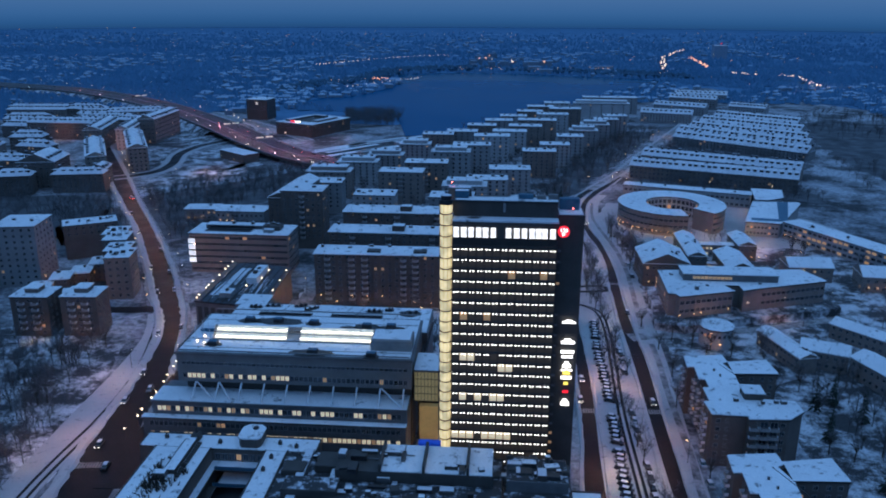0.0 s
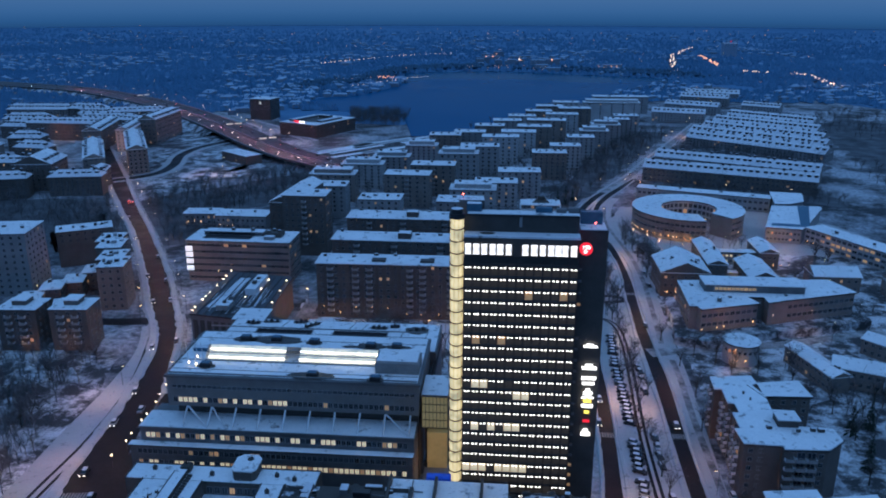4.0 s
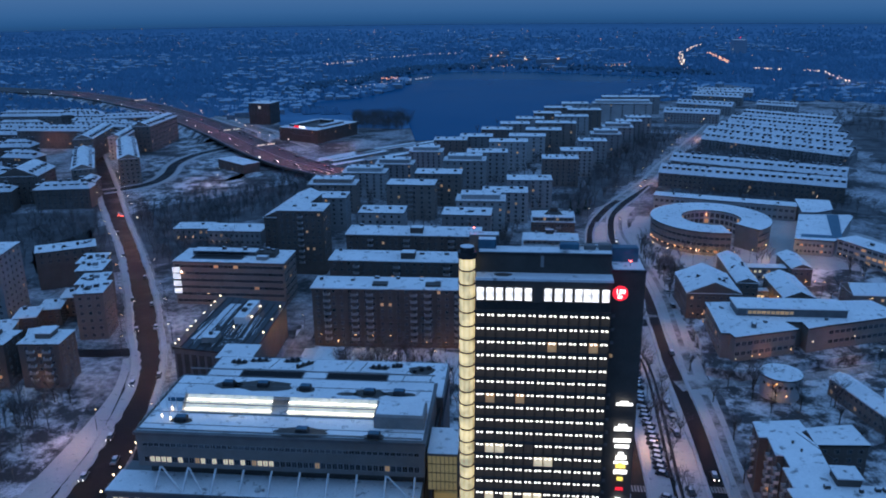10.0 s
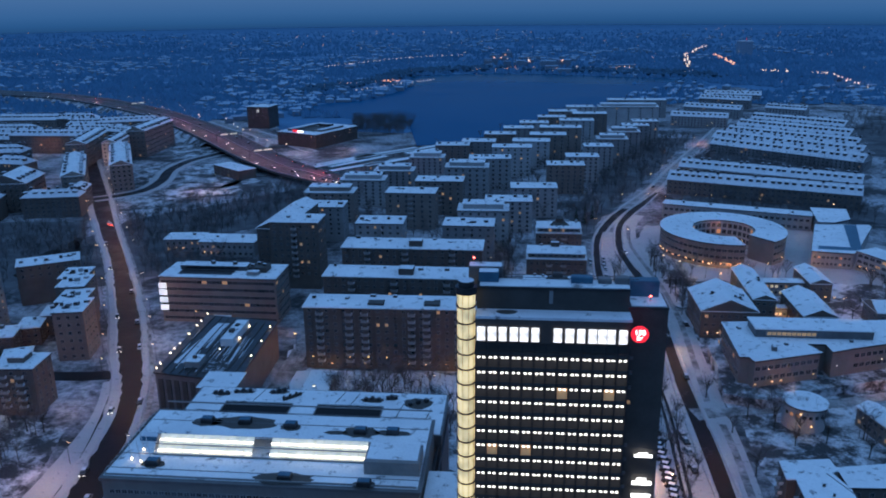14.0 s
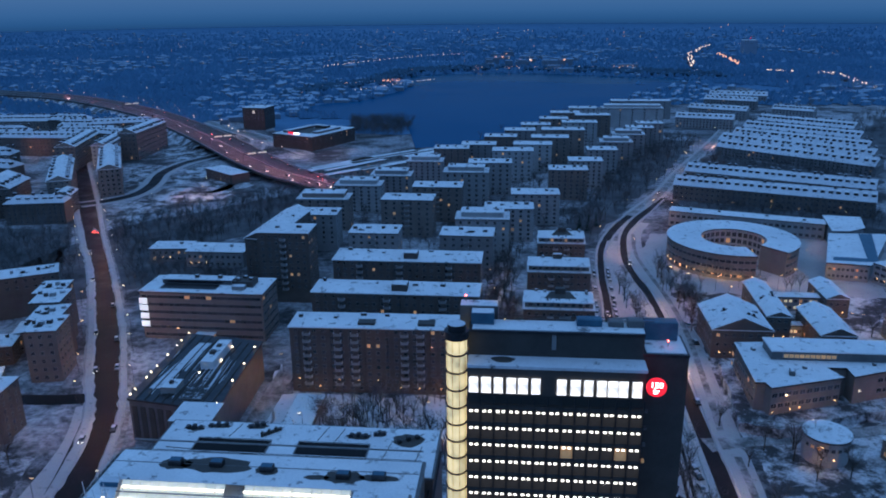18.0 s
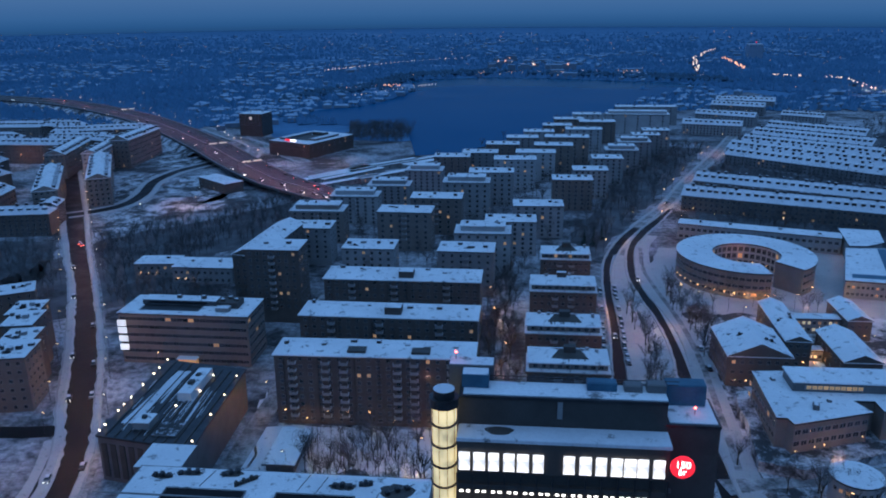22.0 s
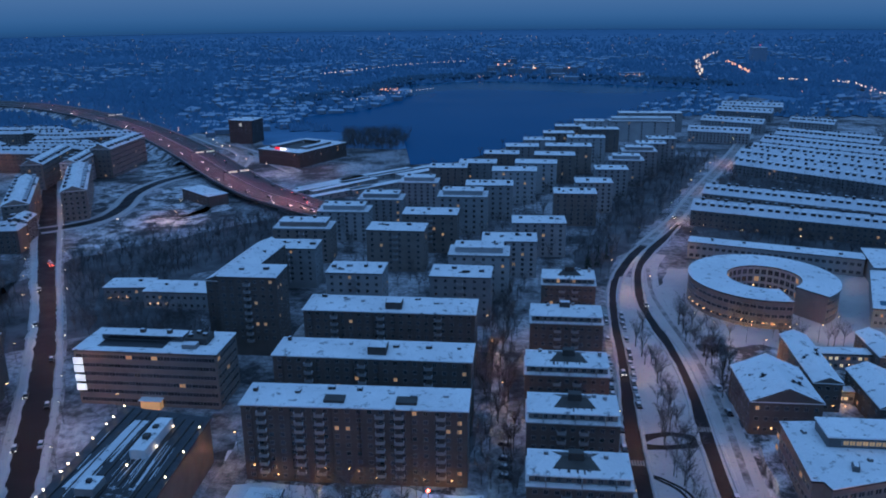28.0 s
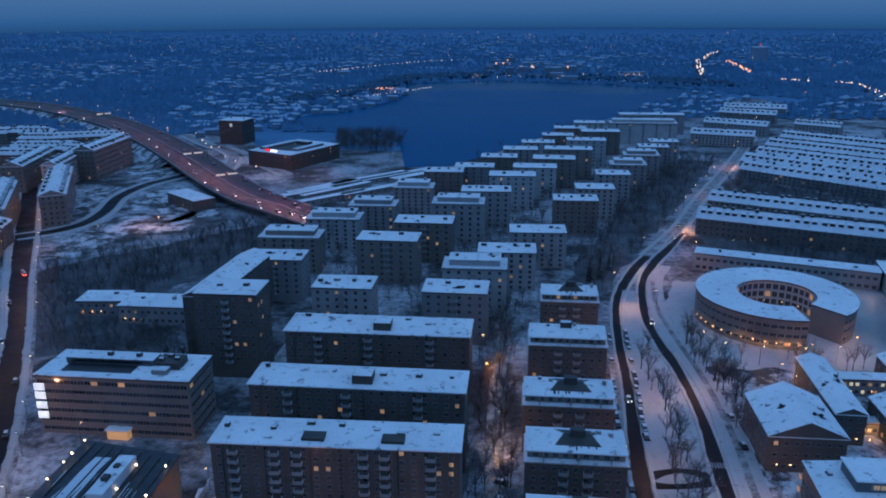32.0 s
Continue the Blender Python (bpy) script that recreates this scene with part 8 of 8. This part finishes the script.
for x, y in ((-117.7, 257.5), (-117.1, 253.2), (-116.3, 246), (-115.4, 240.8), (-114.9, 232.8), (-114.8, 228.8), (-114.4, 220.7), (-113.9, 216.4), (-114.5, 208.2)):
    t = thing("bollard_lamp", "short street lamp with a bright white globe", "lamp", pose(x, y, 0), "lamps beside the office block")
    Mesh().tube((0, 0, 0), (0, 0, 3.8), 0.07, 0.05, "metal", 6).put("pole", t)
    Mesh().ball(0, 0, 4.0, 0.34, "lamp_white").put("globe", t, "glowing white globe")
for x, y, e_, *there in POOLS:
    if not there:
        x, y = site(x, y)
    road_ = not there and x < -95
    e_ *= 1.08 if road_ else 1.25
    ld = bpy.data.lights.new("street_light", "POINT")
    ld.energy, ld.color, ld.shadow_soft_size = e_, (1.0, 0.32, 0.40) if there else (1.0, 0.50, 0.34) if road_ else (1.0, 0.47, 0.28), 0.2
    new("street_light", ld).location = (x, y, 10.5 if there else 9.0 if road_ else 5.6)

# ---- the far city ----
far, woods, lights = Mesh(), Mesh(), Mesh()
# the far floor's blue is painted haze
tagged(Mesh().prism([(-900, 1150), (-760, 1290), (-420, 1120), (-300, 1000), (-260, 900), (-120, 880), (330, 1330), (640, 760), (3400, 760), (3400, 5200), (-3800, 5200), (-3800, 900), (-1100, 900)], 0, 0.015, "wood_floor").put("scrub_ground"), "scrub and woodland floor below the far city, haze in its colour", "scrub", kind="structure")
SHORE = [(-330, 1180), (-240, 1330), (-210, 1530), (-74, 1600), (80, 1565), (205, 1515), (330, 1450)]
for i in range(1500):
    f = rng.random() * 6
    k = int(f)
    a, b = SHORE[k:k + 2]
    x, y, h = a[0] + (b[0] - a[0]) * (f - k) + rng.uniform(-25, 25), a[1] + (b[1] - a[1]) * (f - k) + rng.uniform(4, 90), rng.uniform(5, 10)
    s = rng.uniform(3, 6)
    if not inside(x, y - 6, FAR_LAKE) and not inside(x, y - 6, LAKE) and not (-60 < x < 220 and rng.random() < 0.7):
        woods.add([(x + s * rng.uniform(0.7, 1.1) * math.cos(1.047 * j), y + s * rng.uniform(0.7, 1.1) * math.sin(1.047 * j), h * rng.uniform(0.55, 0.75)) for j in range(6)] + [(x, y, h), (x, y, 0)], [(j, (j + 1) % 6, 6) for j in range(6)] + [((j + 1) % 6, j, 7) for j in range(6)], "hazed_shore_wood")


def free(x, y, gap=26):
    if inside(x, y, LAKE) or inside(x, y, FAR_LAKE):
        return False
    if near_line(x, y, LINE, gap):
        return False
    if -330 < x < 470 and y < (985 if x < -100 else 1120):
        return False
    return y > 900 or x < -560 or x > 470


def in_view(y0, y1, power):
    """A random place in the wedge of far land, denser towards y0."""
    y = y0 + (y1 - y0) * rng.random() ** power
    return rng.uniform(-0.66, 0.56) * y, y


# houses stand in loose quarters, between dark woods
for i in range(5600):
    x, y = in_view(860, 3600, 1.35)
    if not free(x, y):
        continue
    if noise.noise((x * 0.0045, y * 0.0026, 0.3)) < 0.08 or rng.random() < (y - 1500) / 1900:
        continue
    a = noise.noise((x * 0.002, y * 0.002, 5)) * 2 + rng.uniform(-0.15, 0.15)
    w, d, h = rng.uniform(8, 20), rng.uniform(6, 10), rng.uniform(2.5, 6)
    ca, sa = math.cos(a), math.sin(a)
    P4 = [(x + px * ca - py * sa, y + px * sa + py * ca) for px, py in ((0, 0), (w, 0), (w, d), (0, d))]
    far.prism(P4, 0, h, "hazed_wall", "hazed_snow")
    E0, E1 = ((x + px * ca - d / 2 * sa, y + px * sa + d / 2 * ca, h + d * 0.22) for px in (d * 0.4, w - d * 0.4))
    far.add([(px, py, h + 0.05) for px, py in P4] + [E0, E1], [(0, 1, 5, 4), (1, 2, 5), (2, 3, 4, 5), (3, 0, 4)], "hazed_snow")
# open snow between them: sports grounds, yards and frozen inlets
FIELDS = []
for i in range(170):
    x, y = in_view(960, 3700, 1.1)
    w, d = rng.uniform(30, 150), rng.uniform(10, 42)
    if free(x, y) and free(x + w, y) and free(x, y + d) and free(x + w, y + d):
        FIELDS.append((x, x + w, y, y + d))
        far.prism([(x + w * (0.5 + 0.5 * math.cos(0.7 * j) * rng.uniform(0.55, 1)), y + d * (0.5 + 0.5 * math.sin(0.7 * j) * rng.uniform(0.55, 1))) for j in range(9)], 0, 0.03, "hazed_snow")
for i in range(42000):
    x, y = in_view(860, 3600, 1.35)
    if not free(x, y, 12):
        continue
    if noise.noise((x * 0.005, y * 0.005, 9)) < -0.45 or rng.random() < (y - 1500) / 2300:
        continue
    if any(a < x < b and c < y < d for a, b, c, d in FIELDS):
        continue
    h, s = rng.uniform(4, 9), rng.uniform(2.4, 6.5)
    k = 5
    ring_ = [(x + s * rng.uniform(0.6, 1.2) * math.cos(6.28 * j / k), y + s * rng.uniform(0.6, 1.2) * math.sin(6.28 * j / k), h * rng.uniform(0.05, 0.2)) for j in range(k)]
    woods.add(ring_ + [(x, y, h), (x, y, 0)], [(j, (j + 1) % k, k) for j in range(k)] + [((j + 1) % k, j, k + 1) for j in range(k)], "hazed_wood")
for i in range(300):
    x, y = in_view(900, 3600, 1.2)
    if free(x, y, 4):
        lights.ball(x, y, rng.uniform(5, 16), 0.00042 * y * rng.uniform(0.4, 1.1), rng.choice(("far_glow", "far_glow", "far_pale")))


def chain(line, count, r, mat, z=9, jit=4):
    for i in range(count):
        f = (i + rng.uniform(-0.3, 0.3)) / count * (len(line) - 1)
        k = max(0, min(len(line) - 2, int(f)))
        u = f - k
        x = line[k][0] * (1 - u) + line[k + 1][0] * u + rng.uniform(-jit, jit)
        y = line[k][1] * (1 - u) + line[k + 1][1] * u + rng.uniform(-jit, jit)
        lights.ball(*site(x, y), z, r * rng.uniform(0.6, 1.2), mat)


chain([(-330, 1321), (-284, 1385), (-220, 1480), (-144, 1560), (-60, 1590)], 36, 1.1, "far_pale", 11, 1)
chain([(-203, 1012), (-142, 1102), (-94, 1150)], 22, 0.8, "far_pale", 6, 1)
chain([(-240, 1090), (-191, 1127), (-155, 1128)], 26, 1.3, "far_glow", 6, 12)
# the lit waterfront quarter across the lake
for i in range(26):
    x, y, w, h = rng.uniform(-75, 95), rng.uniform(1560, 1980), rng.uniform(12, 34), rng.uniform(6, 15)
    far.prism([(x, y), (x + w, y + 2), (x + w - 1, y + 16), (x - 1, y + 14)], 0, h, "hazed_wall", "hazed_snow")
    for j in range(rng.choice((0, 1, 1, 2))):
        lights.ball(x + rng.uniform(0, w), y - 2, rng.uniform(2, h), rng.uniform(0.7, 2.3), rng.choice(("far_glow", "far_glow", "far_pale")))
for i in range(30):
    lights.ball(rng.uniform(-90, 240), rng.uniform(1585, 1640), rng.uniform(3, 8), rng.uniform(0.4, 1.1), rng.choice(("far_glow", "far_pale")))
far.prism([(183, 1640), (222, 1650), (222, 1664), (183, 1656)], 0, 9, "hazed_wall", "hazed_snow")
for i in range(7):
    lights.ball(186 + 5 * i, 1638 + 1.3 * i, 3 + 3 * (i % 2), 1.1, "far_glow")
# two long lines of traffic meeting at a hill top, and the lit junction beside them
for line, count, r, mat in (([(318, 1621), (345, 1780), (378, 1958), (440, 2140), (497, 2303)], 46, 1.7, "far_pale"), ([(440, 1955), (428, 1800), (414, 1660)], 40, 1.5, "far_glow"),
                            ([(424, 1545), (446, 1528), (469, 1511)], 9, 1.5, "far_pale"), ([(500, 1490), (520, 1478), (512, 1390), (495, 1287)], 16, 1.4, "far_pale")):
    chain([on_grid(*p) for p in line], count, r, mat, 8, 5)
chain([(-700, 1000), (-500, 900), (-380, 800), (-260, 690), (-190, 610)], 22, 0.7, "far_pale", 10, 14)
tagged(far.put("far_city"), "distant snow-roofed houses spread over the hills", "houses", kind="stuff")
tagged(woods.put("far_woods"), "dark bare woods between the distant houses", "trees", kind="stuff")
tagged(lights.put("far_lamps"), "tiny warm lamps scattered over the distant city", "lamps", kind="stuff")

# a glowing ring closes the distance, its haze painted as a gradient
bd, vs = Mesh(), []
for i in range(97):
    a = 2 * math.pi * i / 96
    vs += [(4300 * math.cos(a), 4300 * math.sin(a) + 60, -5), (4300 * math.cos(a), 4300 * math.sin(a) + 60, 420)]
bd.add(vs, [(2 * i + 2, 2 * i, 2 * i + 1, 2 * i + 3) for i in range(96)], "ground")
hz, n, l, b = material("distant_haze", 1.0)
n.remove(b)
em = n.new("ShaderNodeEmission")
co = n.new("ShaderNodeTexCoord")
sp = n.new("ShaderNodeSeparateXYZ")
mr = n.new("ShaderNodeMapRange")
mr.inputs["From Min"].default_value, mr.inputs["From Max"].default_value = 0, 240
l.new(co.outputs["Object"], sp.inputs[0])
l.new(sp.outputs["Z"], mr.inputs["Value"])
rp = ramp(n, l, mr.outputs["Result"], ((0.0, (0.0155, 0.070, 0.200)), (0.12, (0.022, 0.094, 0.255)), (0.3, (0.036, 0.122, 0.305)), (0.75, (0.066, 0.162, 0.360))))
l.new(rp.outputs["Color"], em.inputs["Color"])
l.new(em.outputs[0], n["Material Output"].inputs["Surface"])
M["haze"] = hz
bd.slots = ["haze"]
tagged(bd.put("backdrop"), "glowing backdrop painted with blue dusk haze", "haze", kind="structure")
